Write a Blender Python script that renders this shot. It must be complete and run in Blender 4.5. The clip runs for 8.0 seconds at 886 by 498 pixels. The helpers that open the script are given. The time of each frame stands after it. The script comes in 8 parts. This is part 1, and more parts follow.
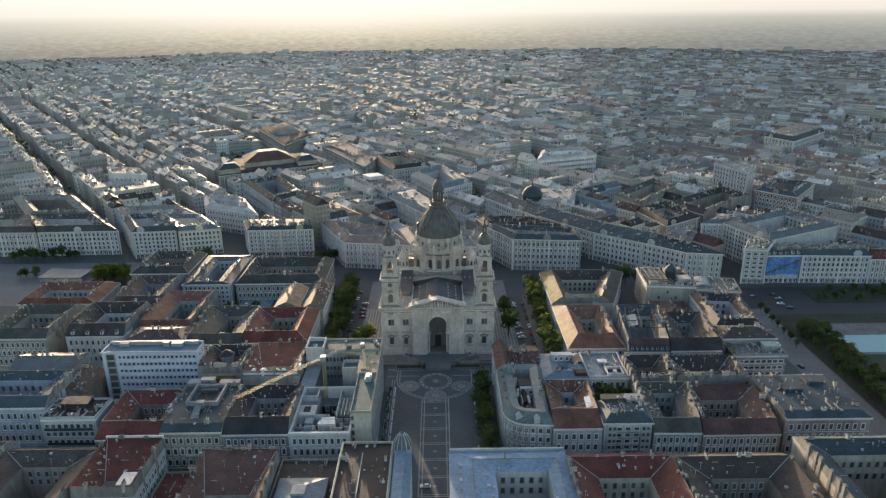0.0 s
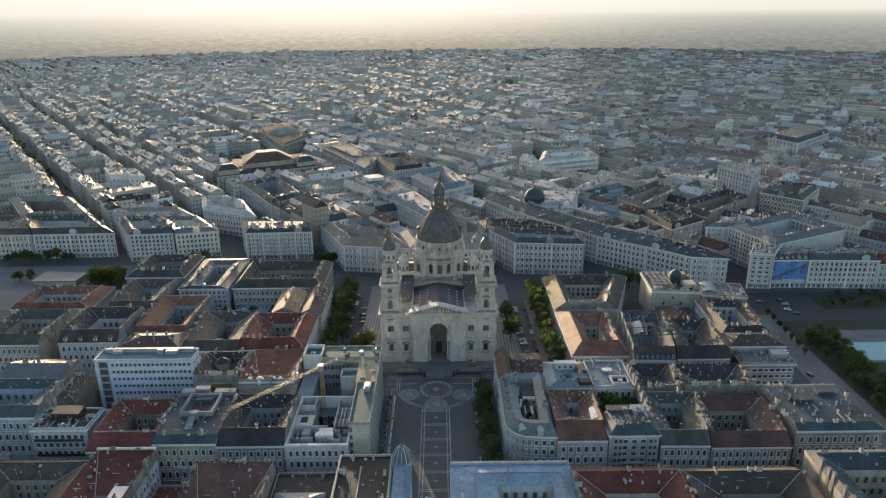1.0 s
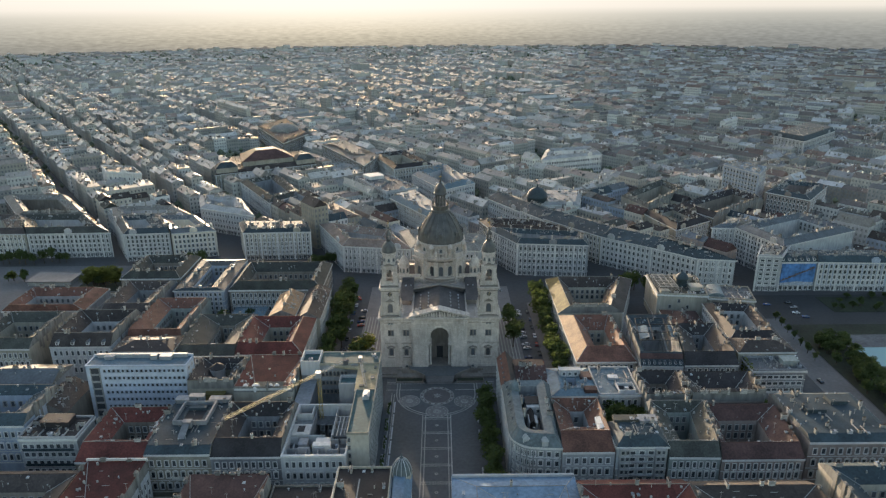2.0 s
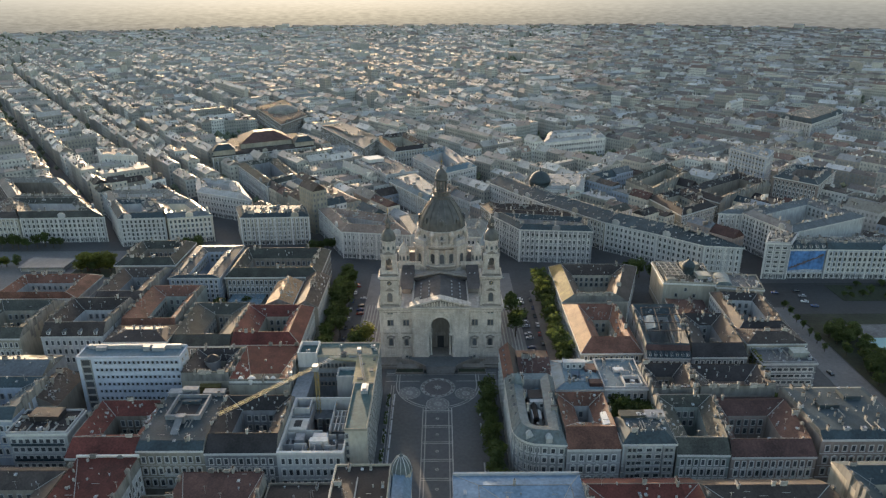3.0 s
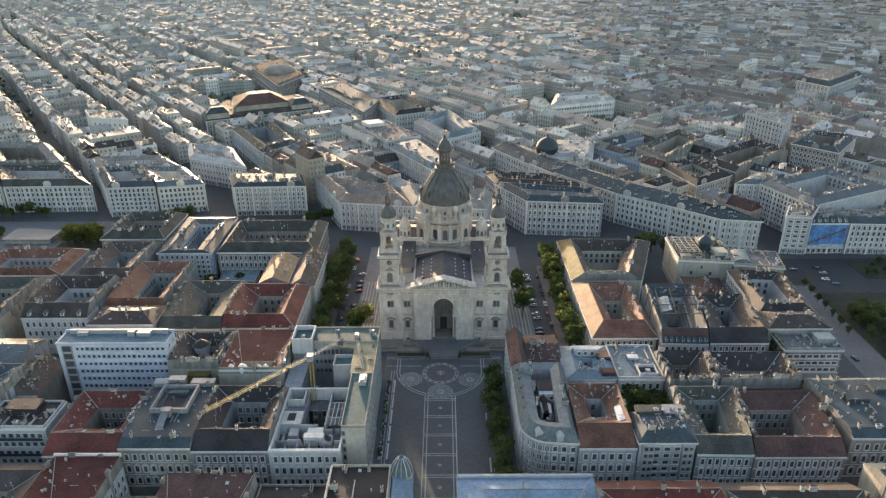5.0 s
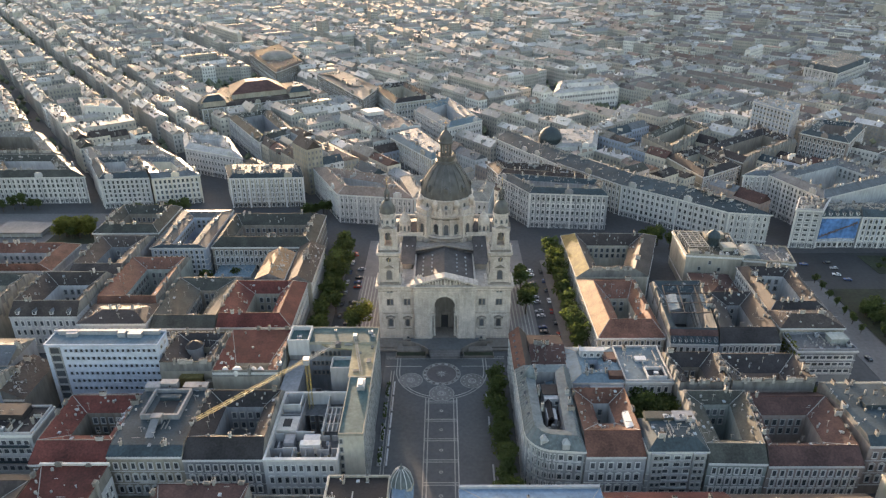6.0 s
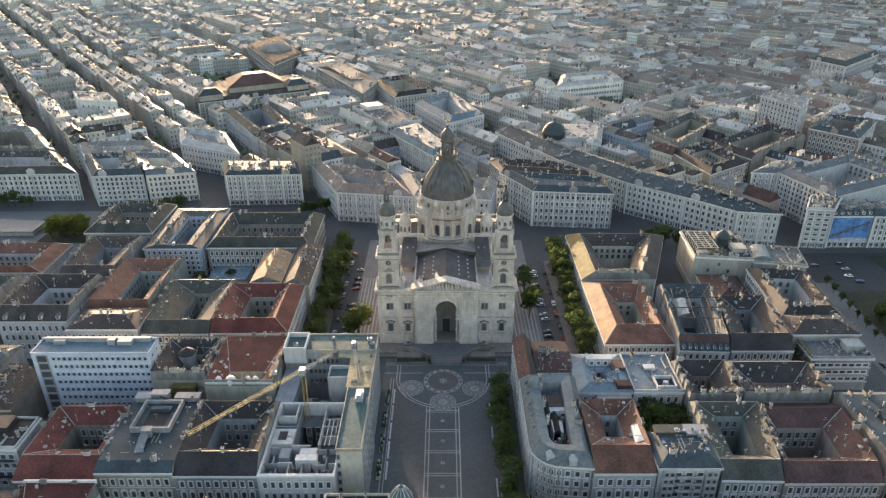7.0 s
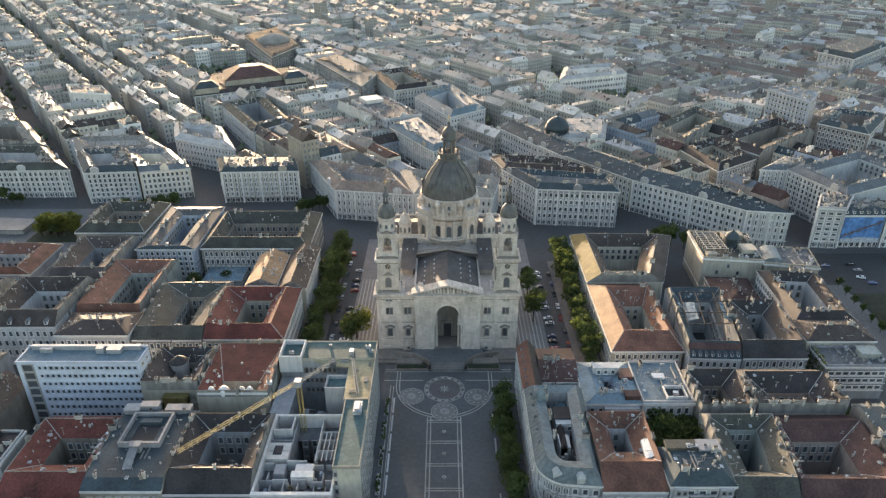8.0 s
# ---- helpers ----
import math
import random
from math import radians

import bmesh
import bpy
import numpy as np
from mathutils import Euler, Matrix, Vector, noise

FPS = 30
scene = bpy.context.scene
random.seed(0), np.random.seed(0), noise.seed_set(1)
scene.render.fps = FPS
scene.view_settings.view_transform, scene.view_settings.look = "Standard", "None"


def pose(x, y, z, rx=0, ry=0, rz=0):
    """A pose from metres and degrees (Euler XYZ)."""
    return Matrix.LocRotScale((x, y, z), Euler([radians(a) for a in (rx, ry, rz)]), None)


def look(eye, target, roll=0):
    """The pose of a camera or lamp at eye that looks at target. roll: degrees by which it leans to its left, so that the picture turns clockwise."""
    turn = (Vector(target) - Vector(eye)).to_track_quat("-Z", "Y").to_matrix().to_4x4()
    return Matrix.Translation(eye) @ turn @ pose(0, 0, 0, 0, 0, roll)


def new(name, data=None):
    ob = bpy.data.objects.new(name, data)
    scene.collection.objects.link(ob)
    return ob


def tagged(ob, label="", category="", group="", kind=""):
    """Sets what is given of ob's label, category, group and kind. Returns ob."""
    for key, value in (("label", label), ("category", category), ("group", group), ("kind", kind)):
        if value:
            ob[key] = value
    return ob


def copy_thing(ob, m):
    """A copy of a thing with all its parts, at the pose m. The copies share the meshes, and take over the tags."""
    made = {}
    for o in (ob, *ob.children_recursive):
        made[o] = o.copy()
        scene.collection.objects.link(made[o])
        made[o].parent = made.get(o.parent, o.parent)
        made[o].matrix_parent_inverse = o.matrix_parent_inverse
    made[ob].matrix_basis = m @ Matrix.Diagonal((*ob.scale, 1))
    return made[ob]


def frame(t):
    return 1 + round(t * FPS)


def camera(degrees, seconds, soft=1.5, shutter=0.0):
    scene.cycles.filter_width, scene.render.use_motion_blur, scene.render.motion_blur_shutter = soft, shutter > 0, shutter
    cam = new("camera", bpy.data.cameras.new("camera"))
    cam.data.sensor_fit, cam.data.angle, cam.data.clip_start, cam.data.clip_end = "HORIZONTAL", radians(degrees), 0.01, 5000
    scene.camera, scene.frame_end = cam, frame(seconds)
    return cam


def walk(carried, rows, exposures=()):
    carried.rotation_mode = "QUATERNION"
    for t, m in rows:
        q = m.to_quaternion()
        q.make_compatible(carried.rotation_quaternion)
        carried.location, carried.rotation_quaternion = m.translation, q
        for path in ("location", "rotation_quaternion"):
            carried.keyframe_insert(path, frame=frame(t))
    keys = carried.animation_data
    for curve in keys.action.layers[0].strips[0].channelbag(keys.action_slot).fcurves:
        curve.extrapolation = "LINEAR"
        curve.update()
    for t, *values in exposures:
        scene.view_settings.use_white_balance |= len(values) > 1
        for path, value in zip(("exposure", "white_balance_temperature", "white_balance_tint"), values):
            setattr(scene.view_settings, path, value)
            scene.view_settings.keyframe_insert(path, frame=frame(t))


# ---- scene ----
# A flight towards a domed basilica in a dense old city, early sun low ahead.
cam = camera(65.5, 8.0, soft=1.3)
PATH = [
    (0, (2.091, 5.624, 180.166), (2.099, 7.516, 179.516), -0.6),
    (0.5, (2.006, 9.701, 180.215), (2.013, 11.593, 179.566), -0.55),
    (1, (1.803, 14.086, 180.278), (1.81, 15.977, 179.627), -0.5),
    (1.5, (1.621, 18.765, 180.298), (1.627, 20.655, 179.642), -0.45),
    (3, (1.268, 34.333, 180.268), (1.271, 36.201, 179.555), -0.3),
    (3.5, (1.14, 39.886, 180.456), (1.141, 41.734, 179.691), -0.3),
    (4, (0.989, 45.615, 180.546), (0.99, 47.457, 179.767), -0.27),
    (4.5, (0.76, 51.332, 180.525), (0.759, 53.166, 179.727), -0.23),
    (6, (0.099, 68.667, 180.976), (0.096, 70.473, 180.115), -0.2),
    (6.5, (-0.067, 74.487, 181.116), (-0.071, 76.288, 180.246), -0.2),
    (7, (-0.273, 80.276, 181.167), (-0.278, 82.07, 180.283), -0.2),
    (7.5, (-0.645, 86.066, 181.273), (-0.65, 87.853, 180.375), -0.18),
    (8, (-1.028, 92.077, 181.326), (-1.032, 93.859, 180.417), -0.15),
]
LIGHT = [(0.0, 2.09, 7000, 14), (1.5, 2.07, 7000, 14), (3.0, 2.17, 7300, 15), (3.5, 2.27, 7400, 15), (4.5, 2.49, 7450, 16), (6.0, 2.72, 7700, 21), (6.8, 2.72, 7700, 20), (8.0, 2.72, 7600, 18)]   # the clip's camera opens up on the way
walk(cam, [(t, look(eye, target, roll)) for t, eye, target, roll in PATH], LIGHT)

# ---- world and sun ----
SUN_AZ, SUN_EL = 14.8, 5.3   # degrees to the left of straight ahead, and above the horizon
world = bpy.data.worlds.new("world")
scene.world = world
world.use_nodes = True
wn = world.node_tree
sky = wn.nodes.new("ShaderNodeTexSky")
sky.sky_type = "NISHITA"
sky.sun_disc = False
sky.sun_elevation = radians(SUN_EL)
sky.sun_rotation = radians(-SUN_AZ)
sky.altitude = 150
sky.air_density = 1.0
sky.dust_density = 2.2
sky.ozone_density = 1.5
wn.links.new(sky.outputs[0], wn.nodes["Background"].inputs[0])
wn.nodes["Background"].inputs[1].default_value = 0.15

sun = new("sun", bpy.data.lights.new("sun", "SUN"))
sun.data.energy = 2.4
sun.data.angle = radians(0.6)
sun.data.color = (1.0, 0.84, 0.63)
toward_sun = Vector((-math.sin(radians(SUN_AZ)) * math.cos(radians(SUN_EL)), math.cos(radians(SUN_AZ)) * math.cos(radians(SUN_EL)), math.sin(radians(SUN_EL))))
sun.matrix_world = look(toward_sun * 500, (0, 0, 0))


# ---- materials ----
def surface(name, col, rough=0.85, spread=0.25, big=0.08, fine=0.9, bump=0.25, metal=0.0, rand=0.18, streak=0.0, spec=0.5, island=False, patch=0.0):
    """A weathered surface: broad stains, fine grain, upright streaks, and a tone of its own for every piece."""
    m = bpy.data.materials.new(name)
    m.use_nodes = True
    n, l = m.node_tree.nodes, m.node_tree.links
    b = n["Principled BSDF"]
    b.inputs["Roughness"].default_value = rough
    b.inputs["Metallic"].default_value = metal
    b.inputs["Specular IOR Level"].default_value = spec
    tc = n.new("ShaderNodeTexCoord")
    n1 = n.new("ShaderNodeTexNoise")
    n1.inputs["Scale"].default_value, n1.inputs["Detail"].default_value = big, 4
    n2 = n.new("ShaderNodeTexNoise")
    n2.inputs["Scale"].default_value, n2.inputs["Detail"].default_value = fine, 5
    mp = n.new("ShaderNodeMapping")
    mp.inputs["Scale"].default_value = (1, 1, 1 - 0.85 * streak)
    l.new(tc.outputs["Object"], mp.inputs[0])
    l.new(tc.outputs["Object"], n1.inputs[0])
    l.new(mp.outputs[0], n2.inputs[0])
    add = n.new("ShaderNodeMath")
    add.operation = "ADD"
    l.new(n1.outputs[0], add.inputs[0])
    l.new(n2.outputs[0], add.inputs[1])
    src = n.new("ShaderNodeNewGeometry") if island else n.new("ShaderNodeObjectInfo")
    rnd = src.outputs["Random Per Island"] if island else src.outputs["Random"]
    mr = n.new("ShaderNodeMapRange")
    mr.inputs["From Min"].default_value, mr.inputs["From Max"].default_value = 0.55, 1.45
    mr.inputs["To Min"].default_value, mr.inputs["To Max"].default_value = 1 - 2.2 * spread, 1 + 1.6 * spread
    l.new(add.outputs[0], mr.inputs[0])
    mr2 = n.new("ShaderNodeMapRange")
    mr2.inputs["To Min"].default_value, mr2.inputs["To Max"].default_value = 1 - rand, 1 + rand
    l.new(rnd, mr2.inputs[0])
    mul = n.new("ShaderNodeMath")
    mul.operation = "MULTIPLY"
    l.new(mr.outputs[0], mul.inputs[0])
    l.new(mr2.outputs[0], mul.inputs[1])
    vm = n.new("ShaderNodeVectorMath")
    vm.operation = "SCALE"
    vm.inputs[0].default_value = col
    last = mul.outputs[0]
    if patch:
        # mended patches: cells of slightly other tone
        vo = n.new("ShaderNodeTexVoronoi")
        vo.inputs["Scale"].default_value = 0.33
        sx = n.new("ShaderNodeSeparateColor")
        mr3 = n.new("ShaderNodeMapRange")
        mr3.inputs["To Min"].default_value, mr3.inputs["To Max"].default_value = 1 - patch, 1 + patch
        l.new(tc.outputs["Object"], vo.inputs[0])
        l.new(vo.outputs["Color"], sx.inputs[0])
        l.new(sx.outputs[0], mr3.inputs[0])
        mul2 = n.new("ShaderNodeMath")
        mul2.operation = "MULTIPLY"
        l.new(last, mul2.inputs[0])
        l.new(mr3.outputs[0], mul2.inputs[1])
        last = mul2.outputs[0]
    l.new(last, vm.inputs["Scale"])
    l.new(vm.outputs[0], b.inputs["Base Color"])
    if bump:
        bp = n.new("ShaderNodeBump")
        bp.inputs["Strength"].default_value, bp.inputs["Distance"].default_value = bump, 0.15
        l.new(n2.outputs[0], bp.inputs["Height"])
        l.new(bp.outputs[0], b.inputs["Normal"])
    return m


def coursed(m, length, height, joint):
    """Lays fine joints of cut stone over a surface: upright walls of either way, at real size."""
    n, l = m.node_tree.nodes, m.node_tree.links
    b = n["Principled BSDF"]
    tc = next(k for k in n if k.type == "TEX_COORD")
    sp = n.new("ShaderNodeSeparateXYZ")
    l.new(tc.outputs["Object"], sp.inputs[0])
    along = n.new("ShaderNodeMath")
    along.operation = "ADD"
    l.new(sp.outputs["X"], along.inputs[0])
    l.new(sp.outputs["Y"], along.inputs[1])
    cb = n.new("ShaderNodeCombineXYZ")
    l.new(along.outputs[0], cb.inputs[0])
    l.new(sp.outputs["Z"], cb.inputs[1])
    bk = n.new("ShaderNodeTexBrick")
    bk.inputs["Scale"].default_value = 1.0
    bk.inputs["Brick Width"].default_value, bk.inputs["Row Height"].default_value = length, height
    bk.inputs["Mortar Size"].default_value, bk.inputs["Mortar Smooth"].default_value = 0.05, 0.3
    bk.inputs["Color1"].default_value, bk.inputs["Color2"].default_value = (1.06, 1.06, 1.06, 1), (0.9, 0.9, 0.9, 1)
    bk.inputs["Mortar"].default_value = (joint, joint, joint, 1)
    l.new(cb.outputs[0], bk.inputs[0])
    old = b.inputs["Base Color"].links[0].from_socket
    mul = n.new("ShaderNodeVectorMath")
    mul.operation = "MULTIPLY"
    l.new(old, mul.inputs[0])
    l.new(bk.outputs[0], mul.inputs[1])
    l.new(mul.outputs[0], b.inputs["Base Color"])
    return m


def palette(name, cols, rough=0.85, spec=0.5, fine=0.5, spread=0.2):
    """One surface whose pieces take their colour, island by island, from a row of colours."""
    m = surface(name, (1, 1, 1), rough, spread, 0.05, fine, 0.0, rand=0.15, spec=spec, island=True)
    n, l = m.node_tree.nodes, m.node_tree.links
    geo = next(k for k in n if k.type == "NEW_GEOMETRY")
    wn_ = n.new("ShaderNodeTexWhiteNoise")
    wn_.noise_dimensions = "1D"
    l.new(geo.outputs["Random Per Island"], wn_.inputs["W"])
    ramp = n.new("ShaderNodeValToRGB")
    ramp.color_ramp.interpolation = "CONSTANT"
    while len(ramp.color_ramp.elements) < len(cols):
        ramp.color_ramp.elements.new(0.5)
    for i, c in enumerate(cols):
        ramp.color_ramp.elements[i].position = i / len(cols)
        ramp.color_ramp.elements[i].color = (*c, 1)
    l.new(wn_.outputs["Value"], ramp.inputs[0])
    vm = next(k for k in n if k.type == "VECT_MATH")
    l.new(ramp.outputs[0], vm.inputs[0])
    return m


def shiny(name, col, rough=0.1, metal=0.0):
    m = bpy.data.materials.new(name)
    m.use_nodes = True
    n, l = m.node_tree.nodes, m.node_tree.links
    b = n["Principled BSDF"]
    oi = n.new("ShaderNodeObjectInfo")
    mr = n.new("ShaderNodeMapRange")
    mr.inputs["To Min"].default_value, mr.inputs["To Max"].default_value = 0.6, 1.4
    l.new(oi.outputs["Random"], mr.inputs[0])
    vm = n.new("ShaderNodeVectorMath")
    vm.operation = "SCALE"
    vm.inputs[0].default_value = col
    l.new(mr.outputs[0], vm.inputs["Scale"])
    l.new(vm.outputs[0], b.inputs["Base Color"])
    b.inputs["Roughness"].default_value, b.inputs["Metallic"].default_value = rough, metal
    return m


STONE = coursed(surface("limestone", (0.49, 0.435, 0.385), 0.8, 0.2, 0.12, 0.8, 0.3, rand=0.1, streak=0.8), 1.6, 0.62, 0.72)
# dark limestone: weathering, plus shade painted under cornices, on hoods and in the porch
STONE_DARK = surface("weathered_shaded_limestone", (0.20, 0.176, 0.155), 0.85, 0.2, 0.15, 0.9, 0.3, streak=0.9)
COPPER = surface("dark_copper", (0.088, 0.086, 0.08), 0.5, 0.3, 0.25, 0.6, 0.2, streak=0.8)
SLATE = surface("slate", (0.062, 0.057, 0.058), 0.75, 0.3, 0.15, 1.2, 0.3, patch=0.15)
GLASS = shiny("window_glass", (0.075, 0.082, 0.09), 0.15)
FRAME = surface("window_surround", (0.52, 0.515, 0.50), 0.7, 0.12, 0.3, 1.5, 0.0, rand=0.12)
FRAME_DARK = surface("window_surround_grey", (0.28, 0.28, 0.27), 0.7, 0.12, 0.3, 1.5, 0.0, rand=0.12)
METAL_LIGHT = surface("zinc", (0.40, 0.42, 0.44), 0.42, 0.15, 0.2, 1.2, 0.1, metal=0.3)
GILT = shiny("gilded_metal", (0.5, 0.36, 0.12), 0.35, 1.0)
DARK = surface("dark_interior", (0.03, 0.03, 0.032), 0.9, 0.1, 0.3, 1.0, 0.0)

WALL = {
    "cream": surface("cream_plaster", (0.318, 0.297, 0.249), 0.9, 0.2, 0.1, 0.7, 0.2, streak=0.9),
    "white": surface("white_plaster", (0.387, 0.392, 0.396), 0.88, 0.16, 0.1, 0.7, 0.2, streak=0.9),
    "grey": surface("grey_plaster", (0.22, 0.229, 0.242), 0.9, 0.2, 0.1, 0.7, 0.2, streak=0.9),
    "pink": surface("pinkish_plaster", (0.254, 0.213, 0.193), 0.9, 0.2, 0.1, 0.7, 0.2, streak=0.9),
    "green": surface("pale_green_plaster", (0.221, 0.25, 0.238), 0.9, 0.2, 0.1, 0.7, 0.2, streak=0.9),
    "blue": surface("pale_blue_plaster", (0.304, 0.35, 0.414), 0.88, 0.15, 0.1, 0.7, 0.2, streak=0.9),
    "tan": surface("tan_plaster", (0.195, 0.172, 0.144), 0.9, 0.22, 0.1, 0.7, 0.2, streak=0.9),
    # lighter plasters, mostly for farther houses: haze lifted into the tone
    "pale": surface("light_plaster", (0.6, 0.585, 0.55), 0.8, 0.14, 0.1, 0.7, 0.1, streak=0.9),
    "ivory": surface("hazed_ivory_plaster", (0.56, 0.51, 0.42), 0.8, 0.14, 0.1, 0.7, 0.1, streak=0.9),
    "stone": surface("pale_grey_stucco", (0.34, 0.355, 0.355), 0.88, 0.2, 0.12, 0.8, 0.2, streak=0.9),
    "fire": surface("firewall_plaster", (0.19, 0.185, 0.172), 0.92, 0.3, 0.12, 0.6, 0.3, streak=0.9),
}
ROOF = {
    "red": surface("red_tile", (0.105, 0.030, 0.024), 0.72, 0.3, 0.12, 1.4, 0.5, patch=0.16),
    "orange": surface("orange_tile", (0.138, 0.064, 0.046), 0.72, 0.3, 0.12, 1.4, 0.5, patch=0.16),
    "brown": surface("brown_tile", (0.052, 0.042, 0.038), 0.72, 0.3, 0.12, 1.4, 0.5, patch=0.16),
    "dark": surface("dark_tile", (0.03, 0.027, 0.028), 0.7, 0.3, 0.12, 1.4, 0.5, patch=0.16),
    "olive": surface("mossy_tile", (0.052, 0.055, 0.048), 0.75, 0.3, 0.12, 1.4, 0.5, patch=0.16),
    "tan": surface("sunlit_tan_tile", (0.25, 0.155, 0.09), 0.75, 0.25, 0.12, 1.4, 0.5, patch=0.16),
    "slate": surface("slate_roof", (0.039, 0.058, 0.068), 0.72, 0.25, 0.12, 1.2, 0.3, patch=0.09),
    "darkred": surface("dark_red_tile", (0.07, 0.037, 0.033), 0.72, 0.3, 0.12, 1.4, 0.5, patch=0.16),
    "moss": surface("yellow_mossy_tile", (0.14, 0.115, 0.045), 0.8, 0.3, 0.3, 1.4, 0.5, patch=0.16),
    "teal": surface("teal_membrane", (0.05, 0.095, 0.098), 0.8, 0.2, 0.1, 0.8, 0.2, patch=0.09),
    "bluemetal": surface("blue_sheet_metal", (0.13, 0.195, 0.265), 0.75, 0.18, 0.1, 0.8, 0.15, metal=0.0, patch=0.09),
    "lightblue": surface("light_sheet_metal", (0.115, 0.172, 0.205), 0.62, 0.2, 0.1, 0.8, 0.15, metal=0.0, patch=0.09),
    "greymetal": surface("grey_sheet_metal", (0.104, 0.12, 0.132), 0.45, 0.22, 0.1, 0.8, 0.2, metal=0.2, patch=0.09),
    "greenmetal": surface("green_grey_sheet_metal", (0.115, 0.145, 0.155), 0.6, 0.22, 0.1, 0.8, 0.2, metal=0.1, patch=0.09),
    "deck": surface("concrete_deck", (0.30, 0.265, 0.175), 0.9, 0.2, 0.1, 0.8, 0.2, patch=0.09),
    # lighter roofs of the farther streets, with haze put into their tone
    "zinc": surface("bright_zinc_roof", (0.30, 0.30, 0.295), 0.7, 0.2, 0.1, 0.8, 0.15),
    "faded": surface("faded_hazed_tile", (0.20, 0.15, 0.125), 0.72, 0.25, 0.1, 0.8, 0.2),
    "dusty": surface("dusty_hazed_felt_roof", (0.20, 0.19, 0.172), 0.75, 0.25, 0.1, 0.8, 0.2),
    "concrete": surface("grey_concrete", (0.102, 0.106, 0.111), 0.9, 0.2, 0.1, 0.8, 0.2, patch=0.09),
}
for m_ in ROOF.values():
    m_.node_tree.nodes["Principled BSDF"].inputs["Specular IOR Level"].default_value = 0.28
# outer ground, paled so that haze sits in its colour
HAZED_PAVING = surface("hazed_paving", (0.19, 0.186, 0.168), 0.75, 0.25, 0.02, 0.2, 0.1)
ASPHALT = surface("asphalt", (0.055, 0.057, 0.06), 0.85, 0.2, 0.03, 0.5, 0.2)
PAVING = surface("dark_granite_paving", (0.092, 0.098, 0.102), 0.75, 0.18, 0.05, 0.7, 0.2)
# asphalt in a darker tone than the other streets
ROAD_DARK = surface("darker_asphalt", (0.024, 0.026, 0.028), 0.8, 0.25, 0.04, 0.5, 0.2)
PAVING_PALE = surface("worn_pale_asphalt", (0.12, 0.12, 0.122), 0.8, 0.18, 0.05, 0.6, 0.1)
PAVING_LIGHT = surface("pale_granite_band", (0.30, 0.29, 0.27), 0.75, 0.18, 0.2, 1.2, 0.1)
PAVING_MID = surface("mid_granite", (0.16, 0.15, 0.145), 0.75, 0.18, 0.2, 1.2, 0.1)
PAVING_RED = surface("reddish_granite", (0.125, 0.108, 0.105), 0.75, 0.18, 0.2, 1.2, 0.1)


def leaf(name, col, glow):
    """Leaves: a matt face, with some light passing through."""
    m = surface(name, col, 0.8, 0.35, 0.15, 1.5, 0.0, rand=0.22, spec=0.2)
    n, l = m.node_tree.nodes, m.node_tree.links
    tr = n.new("ShaderNodeBsdfTranslucent")
    tr.inputs[0].default_value = (*glow, 1)
    mx = n.new("ShaderNodeMixShader")
    mx.inputs[0].default_value = 0.4
    l.new(n["Principled BSDF"].outputs[0], mx.inputs[1])
    l.new(tr.outputs[0], mx.inputs[2])
    l.new(mx.outputs[0], n["Material Output"].inputs[0])
    return m


LEAF = leaf("leaves", (0.072, 0.10, 0.038), (0.115, 0.16, 0.04))
# lit copy of the leaves: yellow-green with sunlight painted into it
LEAF_LIT = leaf("sun_tinted_leaves", (0.12, 0.13, 0.03), (0.21, 0.23, 0.045))
BARK = surface("bark", (0.09, 0.07, 0.05), 0.95, 0.3, 0.5, 3.0, 0.4)
GRASS = surface("grass", (0.022, 0.03, 0.015), 0.95, 0.35, 0.06, 0.5, 0.3)
YELLOW = surface("yellow_paint", (0.36, 0.27, 0.10), 0.5, 0.15, 0.3, 1.5, 0.0)
TYRE = surface("rubber", (0.02, 0.02, 0.02), 0.9, 0.1, 1, 3, 0.0)
CARPAINT = [shiny(nm, c, 0.25) for nm, c in (("white_car_paint", (0.6, 0.6, 0.6)), ("silver_car_paint", (0.35, 0.36, 0.38)), ("black_car_paint", (0.02, 0.02, 0.022)), ("blue_car_paint", (0.04, 0.07, 0.16)), ("red_car_paint", (0.25, 0.03, 0.02)))]


